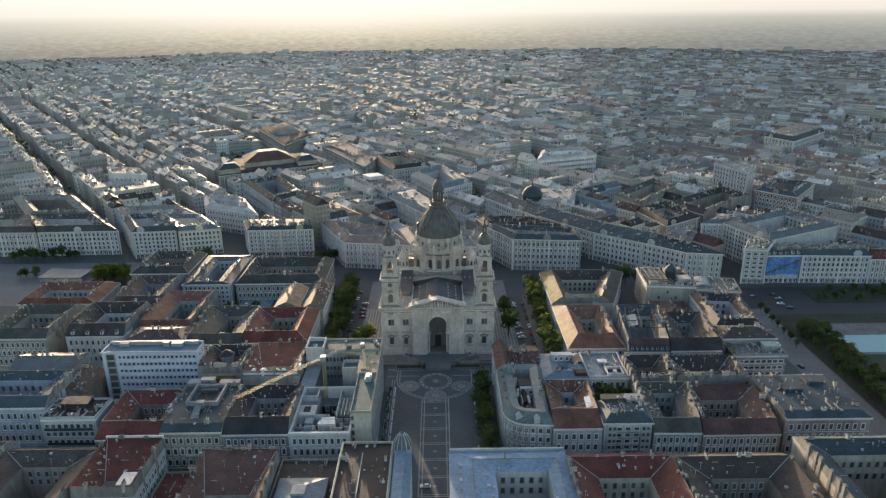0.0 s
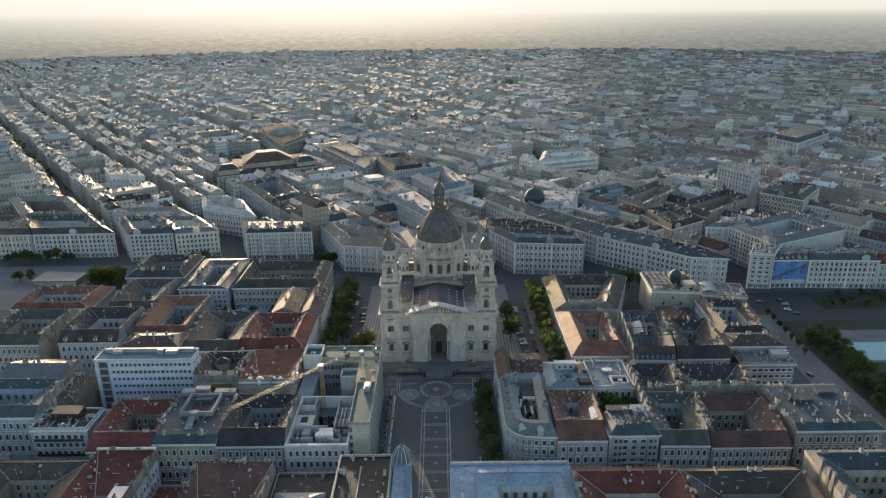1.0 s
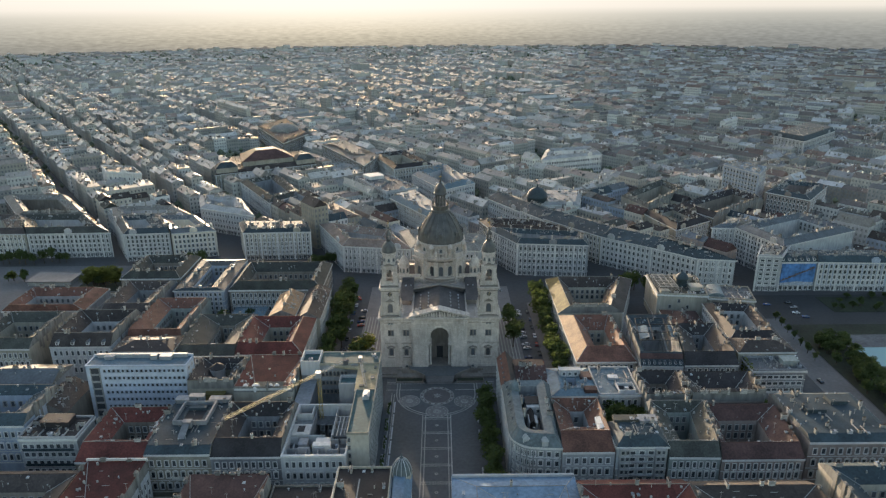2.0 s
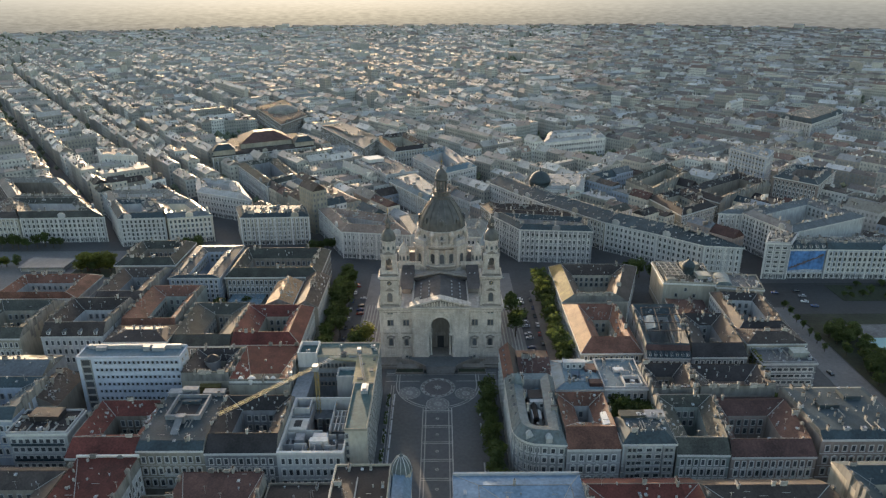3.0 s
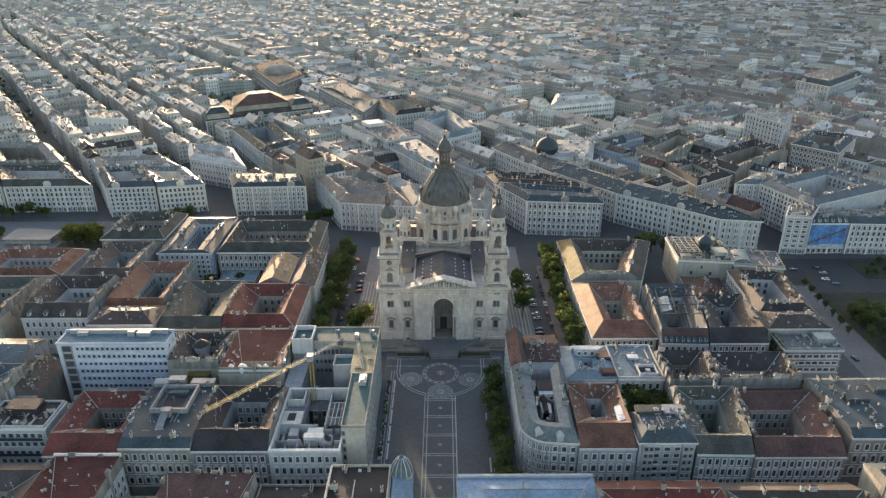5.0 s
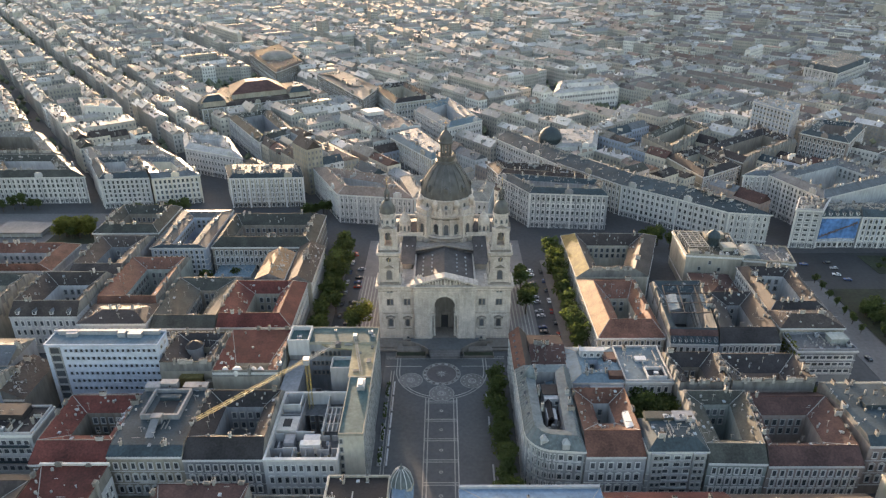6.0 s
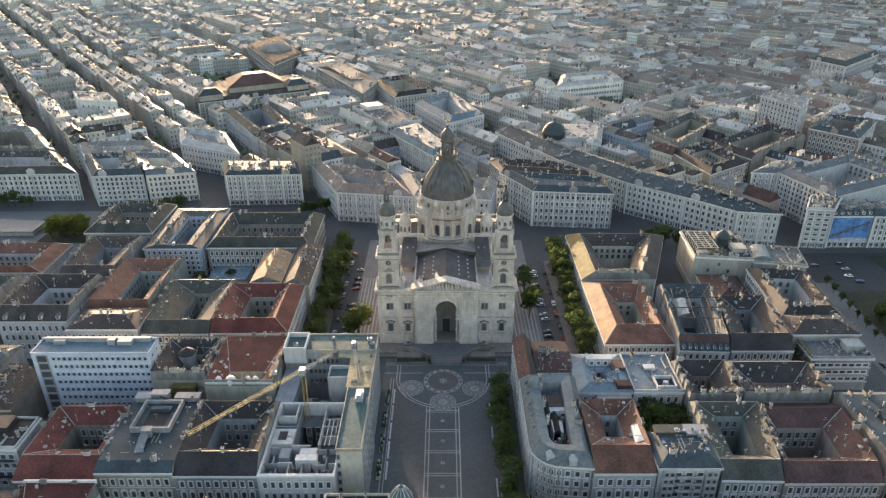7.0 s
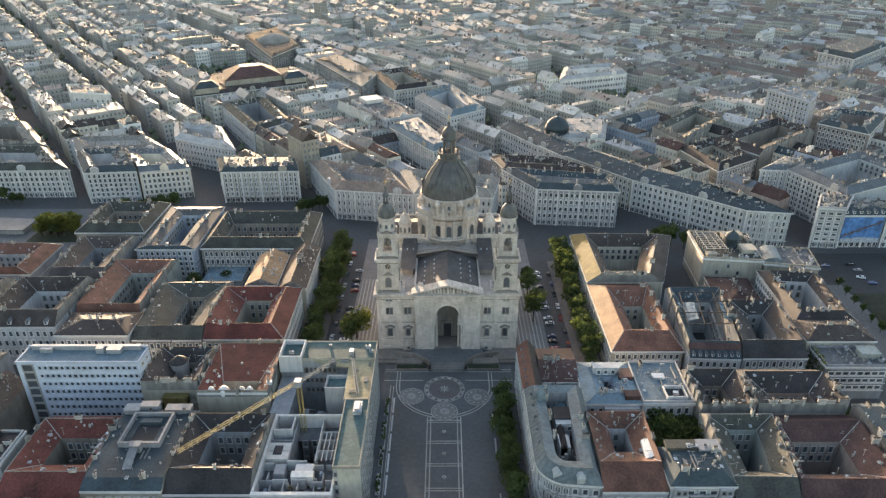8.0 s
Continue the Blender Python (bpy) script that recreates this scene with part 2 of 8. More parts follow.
# ---- mesh helpers ----
class MB:
    """Collects faces for one mesh, in world coordinates."""

    def __init__(self):
        self.v, self.f, self.m = [], [], []

    def face(self, pts, m=0):
        k = len(self.v)
        self.v.extend(pts)
        self.f.append(tuple(range(k, k + len(pts))))
        self.m.append(m)

    def solid(self, faces, pts, m=0):
        k = len(self.v)
        self.v.extend(pts)
        for f in faces:
            self.f.append(tuple(i + k for i in f))
            self.m.append(m)

    def box(self, x0, y0, z0, x1, y1, z1, m=0, bottom=True):
        p = [(x0, y0, z0), (x1, y0, z0), (x1, y1, z0), (x0, y1, z0), (x0, y0, z1), (x1, y0, z1), (x1, y1, z1), (x0, y1, z1)]
        f = [(0, 1, 5, 4), (1, 2, 6, 5), (2, 3, 7, 6), (3, 0, 4, 7), (4, 5, 6, 7)]
        self.solid(f + ([(3, 2, 1, 0)] if bottom else []), p, m)

    def prism(self, poly, z0, z1, m=0, top=True, bottom=False, poly1=None):
        n = len(poly)
        q = poly1 or poly
        p = [(x, y, z0) for x, y in poly] + [(x, y, z1) for x, y in q]
        f = [(i, (i + 1) % n, n + (i + 1) % n, n + i) for i in range(n)]
        if top:
            f.append(tuple(range(n, 2 * n)))
        if bottom:
            f.append(tuple(reversed(range(n))))
        self.solid(f, p, m)

    def ring(self, outer, inner, z0, z1, m=0):
        """A closed band with an upright outside and inside, z0 to z1."""
        n = len(outer)
        p = [(x, y, z) for poly, z in ((outer, z0), (outer, z1), (inner, z1), (inner, z0)) for x, y in poly]
        f = []
        for i in range(n):
            j = (i + 1) % n
            for a in range(4):
                b = (a + 1) % 4
                f.append((a * n + i, a * n + j, b * n + j, b * n + i))
        self.solid(f, p, m)

    def lathe(self, prof, cx, cy, seg=24, m=0, a0=0.0, a1=360.0):
        full = a1 - a0 >= 360
        cols = seg if full else seg + 1
        p = []
        for r, z in prof:
            for i in range(cols):
                a = radians(a0 + (a1 - a0) * i / seg)
                p.append((cx + r * math.cos(a), cy + r * math.sin(a), z))
        f = []
        for k in range(len(prof) - 1):
            for i in range(seg):
                j = (i + 1) % cols
                f.append((k * cols + i, k * cols + j, (k + 1) * cols + j, (k + 1) * cols + i))
        self.solid(f, p, m)

    def beam(self, a, b, w, m=0):
        """A square bar from a to b."""
        a, b = Vector(a), Vector(b)
        d = (b - a).normalized()
        s = d.cross(Vector((0, 0, 1))) if abs(d.z) < 0.95 else Vector((1, 0, 0))
        s = s.normalized() * w / 2
        u = d.cross(s).normalized() * w / 2
        p = [tuple(q + i * s + j * u) for q in (a, b) for i, j in ((-1, -1), (1, -1), (1, 1), (-1, 1))]
        self.solid([(0, 1, 5, 4), (1, 2, 6, 5), (2, 3, 7, 6), (3, 0, 4, 7), (3, 2, 1, 0), (4, 5, 6, 7)], p, m)

    def add_mesh(self, me, x, y, z, ux, uy):
        """A ready mesh, turned so that its x runs along (ux, uy)."""
        k = len(self.v)
        self.v.extend((x + v.co.x * ux - v.co.y * uy, y + v.co.x * uy + v.co.y * ux, z + v.co.z) for v in me.vertices)
        for f in me.polygons:
            self.f.append(tuple(i + k for i in f.vertices))
            self.m.append(f.material_index)

    def mesh(self, name, mats, off=(0, 0, 0), smooth=False):
        me = bpy.data.meshes.new(name)
        ox, oy, oz = off
        me.from_pydata([(x - ox, y - oy, z - oz) for x, y, z in self.v], [], self.f)
        for mt in mats:
            me.materials.append(mt)
        if len(mats) > 1:
            me.polygons.foreach_set("material_index", self.m)
        if smooth:
            me.polygons.foreach_set("use_smooth", [True] * len(self.f))
        me.update()
        return me


def lattice(b, p, q, w, step, bar=0.16):
    p, q = Vector(p), Vector(q)
    d = (q - p)
    L = d.length
    d.normalize()
    s = d.cross(Vector((0, 0, 1)))
    s = (s if s.length > 0.1 else Vector((1, 0, 0))).normalized() * w / 2
    u = d.cross(s).normalized() * w / 2
    cor = [s + u, -s + u, -s - u, s - u]
    for c in cor:
        b.beam(p + c, q + c, bar)
    n = max(1, int(L / step))
    for i in range(n):
        a, e = p + d * (L * i / n), p + d * (L * (i + 1) / n)
        for k in range(4):
            b.beam(a + cor[k], e + cor[(k + 1) % 4], bar * 0.6)


BASE = {}


def thing(name, at, label, category, group="", kind=""):
    root = new(name)
    root.location = at
    BASE[root] = Vector(at)
    return tagged(root, label, category, group, kind)


def part(name, mb, mats, parent, label="", smooth=False, kind=""):
    mats = mats if isinstance(mats, (list, tuple)) else [mats]
    ob = new(name, mb.mesh(name, mats, BASE[parent], smooth))
    ob.parent = parent
    BASE[ob] = BASE[parent]
    return tagged(ob, label, kind=kind)


def single(name, mb, mats, label, category, at=(0, 0, 0), group="", kind="", smooth=False):
    mats = mats if isinstance(mats, (list, tuple)) else [mats]
    ob = new(name, mb.mesh(name, mats, at, smooth))
    ob.location = at
    BASE[ob] = Vector(at)
    return tagged(ob, label, category, group, kind)


def piece(name, me, parent, at, turn=0.0, scale=(1, 1, 1), label=""):
    """A part on a shared mesh at a place of the world."""
    ob = new(name, me)
    ob.parent = parent
    ob.location = Vector(at) - BASE[parent]
    ob.rotation_euler = (0, 0, turn)
    ob.scale = scale
    BASE[ob] = BASE[parent]
    return tagged(ob, label)


def inset(poly, d):
    """A convex polygon moved inwards, edge by edge."""
    n = len(poly)
    d = d if isinstance(d, (list, tuple)) else [d] * n
    lines = []
    for i in range(n):
        (x0, y0), (x1, y1) = poly[i], poly[(i + 1) % n]
        L = math.hypot(x1 - x0, y1 - y0)
        nx, ny = -(y1 - y0) / L, (x1 - x0) / L
        lines.append((nx, ny, nx * x0 + ny * y0 + d[i]))
    out = []
    for i in range(n):
        a, b, c = lines[i - 1]
        e, f, g = lines[i]
        det = a * f - b * e
        out.append(((c * f - b * g) / det, (a * g - c * e) / det))
    return out


# ---- small shared pieces ----
def window_mesh(w, h, frame_mat, style="plain", glass=None):
    """A window facing -y: a moulded surround with sill and hood, stepping back to the glass, in one piece."""
    glass = glass or GLASS
    key = (w, h, frame_mat.name, style, glass.name)
    if key in WINDOWS:
        return WINDOWS[key]
    b = MB()
    j, d, k = 0.24, 0.26, w / 2
    if style == "arch":
        n = 6
        arc = [(math.cos(math.pi * i / n), math.sin(math.pi * i / n)) for i in range(n + 1)]
        inner = [(-k, 0), (k, 0)] + [(k * c, h + k * s) for c, s in arc]
        outer = [(-k - j - 0.1, -0.25), (k + j + 0.1, -0.25)] + [((k + j) * c, h + (k + j) * s) for c, s in arc]
    elif style == "hood":
        inner = [(-k, 0), (k, 0), (k, h), (0, h), (-k, h)]
        outer = [(-k - j - 0.1, -0.25), (k + j + 0.1, -0.25), (k + j + 0.2, h + 0.45), (0, h + 1.0), (-k - j - 0.2, h + 0.45)]
    else:
        inner = [(-k, 0), (k, 0), (k, h), (-k, h)]
        outer = [(-k - j - 0.1, -0.25), (k + j + 0.1, -0.25), (k + j, h + j), (-k - j, h + j)]
    n = len(inner)
    pts = [(x, 0.0, z) for x, z in outer] + [(x, -d - (0.12 if z < 0 or style == "hood" and z > h else 0), z) for x, z in outer] + [(x, -d, z) for x, z in inner] + [(x, -0.03, z) for x, z in inner]
    f = [(r * n + i, r * n + (i + 1) % n, (r + 1) * n + (i + 1) % n, (r + 1) * n + i) for r in range(3) for i in range(n)]
    b.solid(f + [tuple(range(3 * n, 4 * n))], pts)
    b.m[-1] = 1
    WINDOWS[key] = b.mesh("window", [frame_mat, glass])
    return WINDOWS[key]


WINDOWS = {}


def chimney_mesh(w, d, h, pots):
    b = MB()
    b.box(-w / 2, -d / 2, -1.5, w / 2, d / 2, h)
    b.box(-w / 2 - 0.12, -d / 2 - 0.12, h, w / 2 + 0.12, d / 2 + 0.12, h + 0.22)
    for i in range(pots):
        x = (i + 0.5) / pots * w - w / 2
        b.box(x - 0.14, -0.14, h + 0.22, x + 0.14, 0.14, h + 0.75, 1)
    return b.mesh("chimney", [FRAME_LIGHT, ROOF["brown"]])


FRAME_LIGHT = surface("chimney_plaster", (0.31, 0.295, 0.27), 0.9, 0.25, 0.4, 1.5, 0.2, rand=0.35)
CHIMNEYS = [chimney_mesh(1.3, 0.8, 1.6, 3), chimney_mesh(0.8, 0.8, 1.9, 1), chimney_mesh(2.4, 0.75, 1.3, 5)]


def flue_mesh(h):
    """A broad flue that runs up a firewall and stands above it, with a capping slab."""
    b = MB()
    b.box(-0.7, -0.55, -9, 0.7, 0.45, h)
    b.box(-0.82, -0.67, h, 0.82, 0.57, h + 0.2)
    b.box(-0.5, -0.2, h + 0.2, 0.5, 0.15, h + 0.6)
    return b.mesh("chimney", [WALL["fire"]])


FLUES = [flue_mesh(0.6), flue_mesh(1.1)]


def skylight_mesh():
    b = MB()
    b.box(-0.5, -0.6, -0.3, 0.5, 0.6, 0.22)
    b.box(-0.42, -0.52, 0.22, 0.42, 0.52, 0.27, 1)
    return b.mesh("skylight", [METAL_LIGHT, SKYGLASS])


SKYGLASS = shiny("skylight_glass", (0.25, 0.28, 0.30), 0.15)
SKYLIGHT = skylight_mesh()


def vent_mesh():
    b = MB()
    b.lathe([(0.16, -0.4), (0.16, 0.7), (0.3, 0.75), (0.3, 0.85), (0.0, 1.05)], 0, 0, 8)
    return b.mesh("vent_pipe", [METAL_LIGHT])


VENT = vent_mesh()


def unit_mesh():
    b = MB()
    b.box(-0.9, -0.6, 0, 0.9, 0.6, 1.2)
    b.box(-0.98, -0.68, 1.2, 0.98, 0.68, 1.3)
    b.lathe([(0.45, 1.3), (0.45, 1.5), (0.38, 1.5), (0.38, 1.32)], -0.35, 0, 10, 1)
    return b.mesh("air_unit", [METAL_LIGHT, DARK])


UNIT = unit_mesh()


def dormer_mesh():
    b = MB()
    b.box(-0.8, -0.9, -0.8, 0.8, 1.6, 1.2, 0)
    b.solid([(0, 1, 2), (3, 5, 4), (0, 2, 5, 3), (1, 4, 5, 2)], [(-1.0, -1.1, 1.2), (1.0, -1.1, 1.2), (0, -1.1, 1.9), (-1.0, 2.2, 1.2), (1.0, 2.2, 1.2), (0, 2.2, 1.9)], 1)
    b.face([(-0.5, -0.92, -0.1), (0.5, -0.92, -0.1), (0.5, -0.92, 1.0), (-0.5, -0.92, 1.0)], 2)
    return b.mesh("dormer", [FRAME, ROOF["greymetal"], GLASS])


DORMER = dormer_mesh()


def balcony_mesh():
    b = MB()
    b.box(-1.4, -1.0, -0.2, 1.4, 0, 0.0)
    b.box(-1.4, -1.0, 0.0, 1.4, -0.9, 1.0)
    b.box(-1.4, -0.9, 0.0, -1.3, 0, 1.0)
    b.box(1.3, -0.9, 0.0, 1.4, 0, 1.0)
    return b.mesh("balcony", [FRAME])


BALCONY = balcony_mesh()


# ---- the old town's buildings ----
def facade(root, p0, p1, h, floors, bay, frame_mat, style, first=4.3, top=1.4, rng=random, mid_balcony=False, size=None, margin=1.0, low=1, glass=None):
    """Rows of windows along the wall from p0 to p1, which faces to the right of that way."""
    L = math.hypot(p1[0] - p0[0], p1[1] - p0[1])
    n = int((L - 2 * margin + bay * 0.4) / bay)
    if n < 1:
        return
    ux, uy = (p1[0] - p0[0]) / L, (p1[1] - p0[1]) / L
    turn = math.atan2(uy, ux)
    fh = (h - top - first) / (floors - 1)
    w = size[0] if size else min(1.4, bay * 0.47)
    for k in range(low, floors):
        z = 0.9 if k == 0 else first + (k - 1) * fh + fh * 0.22
        wh = 2.5 if k == 0 else (size[1] if size else min(2.5, fh * 0.64))
        st = "plain" if k == 0 or k == floors - 1 else style
        me = window_mesh(round(w * (1.15 if k == 0 else 1), 2), round(wh, 1), frame_mat, st, glass)
        if glass is not None:
            # far fronts: too small to pick apart, so each storey's windows are one piece
            row = MB()
            for i in range(n):
                s = L / 2 + (i - (n - 1) / 2) * (L - 2 * margin) / n
                x, y = p0[0] + ux * s, p0[1] + uy * s
                row.add_mesh(me, x, y, z, ux, uy)
                if mid_balcony and k in (1, 2, 3) and i % 3 == 1:
                    row.add_mesh(BALCONY, x, y, z - 0.1, ux, uy)
            part("glazing", row, [frame_mat, glass], root, kind="stuff")
            continue
        for i in range(n):
            s = L / 2 + (i - (n - 1) / 2) * (L - 2 * margin) / n
            piece("window", me, root, (p0[0] + ux * s, p0[1] + uy * s, z), turn)
            if mid_balcony and k in (1, 2) and abs(i - (n - 1) / 2) < 0.6:
                piece("balcony", BALCONY, root, (p0[0] + ux * s, p0[1] + uy * s, z - 0.1), turn)


def firewall_of(row):
    row.append(MB())
    return row[-1]


WORD = {"cream": "cream", "stone": "pale grey", "white": "white", "grey": "grey", "pink": "pinkish", "green": "pale green", "blue": "pale blue", "tan": "tan", "fire": "plain beige", "pale": "hazed pale", "ivory": "hazed ivory"}
ROOFWORD = {"red": "red tile", "orange": "orange tile", "brown": "brown tile", "dark": "dark tile", "olive": "mossy tile", "tan": "sunlit tan tile", "slate": "blue-grey slate", "teal": "flat teal membrane", "bluemetal": "blue sheet-metal", "lightblue": "pale sheet-metal", "greymetal": "grey sheet-metal", "greenmetal": "green-grey metal", "deck": "bare concrete", "concrete": "flat concrete", "zinc": "bright zinc", "faded": "faded hazed tile", "dusty": "dusty hazed felt", "moss": "yellow mossy tile", "darkred": "dark red tile"}


def building(x0, y0, x1, y1, h, wall, roof, kind="court", wings=(9, 8, 9, 8), rh=3.6, party="rl", win="fc", floors=4, bay=2.75, style="hood", frame_mat=None, quad=None, chim=8, sky=2, vent=1, dorm=0, unit=0, axis="x", note="", bal=False, size=None, seed=None, low=1, glass=None, sun_tinted_slopes={}, name="apartment_building"):
    poly = quad or [(x0, y0), (x1, y0), (x1, y1), (x0, y1)]
    rng = random.Random(seed or int(abs(x0) * 31 + abs(y0) * 7 + h * 3))
    frame_mat = frame_mat or FRAME
    cx, cy = sum(p[0] for p in poly) / 4, sum(p[1] for p in poly) / 4
    ending = " round a courtyard" if kind == "court" else (", flat on top" if kind == "flat" else "")
    root = thing(name, (cx, cy, 0), note or "%s %s building with %s roof%s" % (WORD[wall], "plastered", ROOFWORD[roof], ending), "building", "buildings of the old town")
    is_party = [e in party for e in "frbl"]
    # walls
    b = MB()
    b.prism(poly, -0.5, h, top=False)
    court = inset(poly, list(wings)) if kind == "court" else None
    if court:
        b.prism(court, -0.5, h, top=False)
    part("wall", b, WALL[wall], root)
    # cornice and string course
    b = MB()
    b.ring(inset(poly, [0.05 if p else -0.55 for p in is_party]), inset(poly, [0.3] * 4), h - 0.9, h - 0.06)
    part("cornice", b, frame_mat, root)
    b = MB()
    for k in range(1, min(floors, 5)):
        z = 4.0 + (k - 1) * (h - 5.4) / (floors - 1)
        b.ring(inset(poly, [0.05 if p else (-0.25 if k < 2 else -0.16) for p in is_party]), inset(poly, [0.3] * 4), z, z + (0.35 if k < 2 else 0.22))
    part("string_course", b, frame_mat, root)
    # roof
    b, fws = MB(), []
    spots = []
    eave = inset(poly, [0.0 if p else -0.45 for p in is_party])
    n = 4
    if kind == "court":
        r = [0.35 if is_party[i] else wings[i] / 2 for i in range(4)]
        ridge = inset(poly, r)
        for i in range(n):
            j = (i + 1) % n
            strip = [(*eave[i], h), (*eave[j], h), (*ridge[j], h + rh), (*ridge[i], h + rh)]
            # a sunward slope of its own colour, with sunlight painted into it
            if i in sun_tinted_slopes:
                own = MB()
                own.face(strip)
                part("roof_slope", own, ROOF[sun_tinted_slopes[i]], root, "slope of %ss" % ROOFWORD[sun_tinted_slopes[i]])
            else:
                (firewall_of(fws) if is_party[i] else b).face(strip)
            b.face([(*ridge[i], h + rh), (*ridge[j], h + rh), (*court[j], h - 0.1), (*court[i], h - 0.1)])
            spots.append((ridge[i], ridge[j], h + rh, ridge[i], court[i], ridge[j], court[j]))
        # ridge caps
        cap = MB()
        cap.ring(inset(ridge, -0.1), inset(ridge, 0.12), h + rh - 0.1, h + rh + 0.12)
        part("ridge_cap", cap, WALL["fire"] if rng.random() < 0.4 else ROOF[roof], root)
    elif kind in ("mansard", "hip"):
        wmin = min(math.dist(poly[0], poly[1]), math.dist(poly[1], poly[2]))
        r = min(wmin / 2 - 0.05, 3.2 if kind == "mansard" else 99)
        ridge = inset(poly, [0.3 if is_party[i] else r for i in range(4)])
        for i in range(n):
            j = (i + 1) % n
            (firewall_of(fws) if is_party[i] else b).face([(*eave[i], h), (*eave[j], h), (*ridge[j], h + rh), (*ridge[i], h + rh)])
            spots.append((ridge[i], ridge[j], h + rh - 0.2, ridge[i], ridge[i] if kind == "mansard" else eave[i], ridge[j], ridge[j] if kind == "mansard" else eave[j]))
        b.face([(*p, h + rh) for p in ridge])
    elif kind == "gable":
        m = lambda p, q: ((p[0] + q[0]) / 2, (p[1] + q[1]) / 2)
        k = 0 if axis == "x" else 1
        e = [eave[(i + k) % 4] for i in range(4)]
        s, t_ = m(e[3], e[0]), m(e[1], e[2])
        b.face([(*e[0], h), (*e[1], h), (*t_, h + rh), (*s, h + rh)])
        b.face([(*e[2], h), (*e[3], h), (*s, h + rh), (*t_, h + rh)])
        firewall_of(fws).face([(*e[1], h), (*e[2], h), (*t_, h + rh)])
        firewall_of(fws).face([(*e[3], h), (*e[0], h), (*s, h + rh)])
        spots.append((s, t_, h + rh - 0.1, s, e[0], t_, e[1]))
    else:
        b.face([(*p, h + 0.12) for p in inset(poly, 0.3)])
        pr = MB()
        pr.ring(inset(poly, -0.1), inset(poly, 0.35), h - 0.1, h + 0.95)
        part("parapet", pr, WALL[wall], root)
        q = inset(poly, 2.0)
        spots += [(q[i], q[(i + 1) % 4], h + 0.2, q[i], q[i], q[(i + 1) % 4], q[(i + 1) % 4]) for i in range(4)]
    part("roof", b, ROOF[roof], root)
    for fw in fws:
        part("firewall", fw, WALL["fire"], root)
    # things on the roof
    lerp = lambda p, q, s: (p[0] + (q[0] - p[0]) * s, p[1] + (q[1] - p[1]) * s)
    flues = [i for i in range(4) if is_party[i]] if kind == "court" else []
    for i in range(chim):
        if flues and i % 4:
            # tall flues set into the firewalls
            e_ = flues[i % len(flues)]
            a, c, z, *_ = spots[e_]
            if e_ == 0:
                x, y = lerp(a, c, (i // len(flues) + 0.5 + rng.uniform(-0.3, 0.3)) / (chim // len(flues) + 1))
                piece("chimney", CHIMNEYS[rng.choice((0, 2, 2))], root, (x, y + 0.2, z), 0, (rng.uniform(0.9, 1.5), 1, rng.uniform(0.45, 0.8)))
                continue
            x, y = lerp(a, c, (i // len(flues) + 0.5 + rng.uniform(-0.25, 0.25)) / (chim // len(flues) + 1))
            piece("chimney", FLUES[rng.randrange(2)], root, (x, y, z), math.atan2(c[1] - a[1], c[0] - a[0]), (rng.uniform(0.8, 1.5), 1, rng.uniform(0.8, 1.2)))
            continue
        a, c, z, *_ = spots[rng.randrange(len(spots))]
        x, y = lerp(a, c, rng.uniform(0.08, 0.92))
        piece("chimney", CHIMNEYS[rng.randrange(3)], root, (x, y, z), rng.choice((0, math.pi / 2)), (1, 1, rng.uniform(0.7, 1.25)))
    for i in range(sky + vent):
        a, c, z, pa, qa, pb, qb = spots[rng.randrange(len(spots))]
        s, f = rng.uniform(0.12, 0.88), rng.uniform(0.15, 0.8)
        p, q = lerp(pa, pb, s), lerp(qa, qb, s)
        x, y = lerp(p, q, f)
        zz = z - rh * f if kind in ("court", "gable", "hip") else z
        piece("skylight" if i < sky else "vent_pipe", SKYLIGHT if i < sky else VENT, root, (x, y, zz), 0)
    for i in range(unit):
        a, c, z, *_ = spots[rng.randrange(len(spots))]
        x, y = lerp(a, c, rng.uniform(0.1, 0.9))
        piece("air_unit", UNIT, root, (x, y, z), rng.choice((0, math.pi / 2)))
    for i in range(dorm):
        x, y = lerp(eave[0], eave[1], (i + 0.5) / dorm)
        piece("dormer", DORMER, root, (x, y + 1.6, h + 1.0 if kind != "flat" else h))
    # pipes, boxes and aerials too small to count
    if spots:
        b = MB()
        for i in range(4 if kind == "court" else 0):
            b.beam((*ridge[i], h + rh), (*court[i], h - 0.05), 0.22)
            if not is_party[i] and not is_party[i - 1]:
                b.beam((*eave[i], h + 0.05), (*ridge[i], h + rh), 0.22)
        pale = MB()
        deck = ridge if kind == "mansard" else (inset(poly, 1.5) if kind == "flat" else None)
        for i in range(34 if glass is None else 100):
            a, c, z, pa, qa, pb, qb = spots[rng.randrange(len(spots))]
            s, f = rng.uniform(0.05, 0.95), rng.uniform(0.0, 0.9)
            if deck:
                x, y = lerp(lerp(deck[0], deck[1], s), lerp(deck[3], deck[2], s), f)
            else:
                x, y = lerp(lerp(pa, pb, s), lerp(qa, qb, s), f)
            zz = z - (rh * f if kind in ("court", "gable", "hip") else 0)
            w_, t_ = rng.uniform(0.08, 0.4), rng.uniform(0.3, 1.1)
            mb = pale if i % 3 == 0 else b
            if i % 5 == 0:
                mb.beam((x, y, zz - 0.2), (x, y, zz + 2.2 + t_), 0.09)
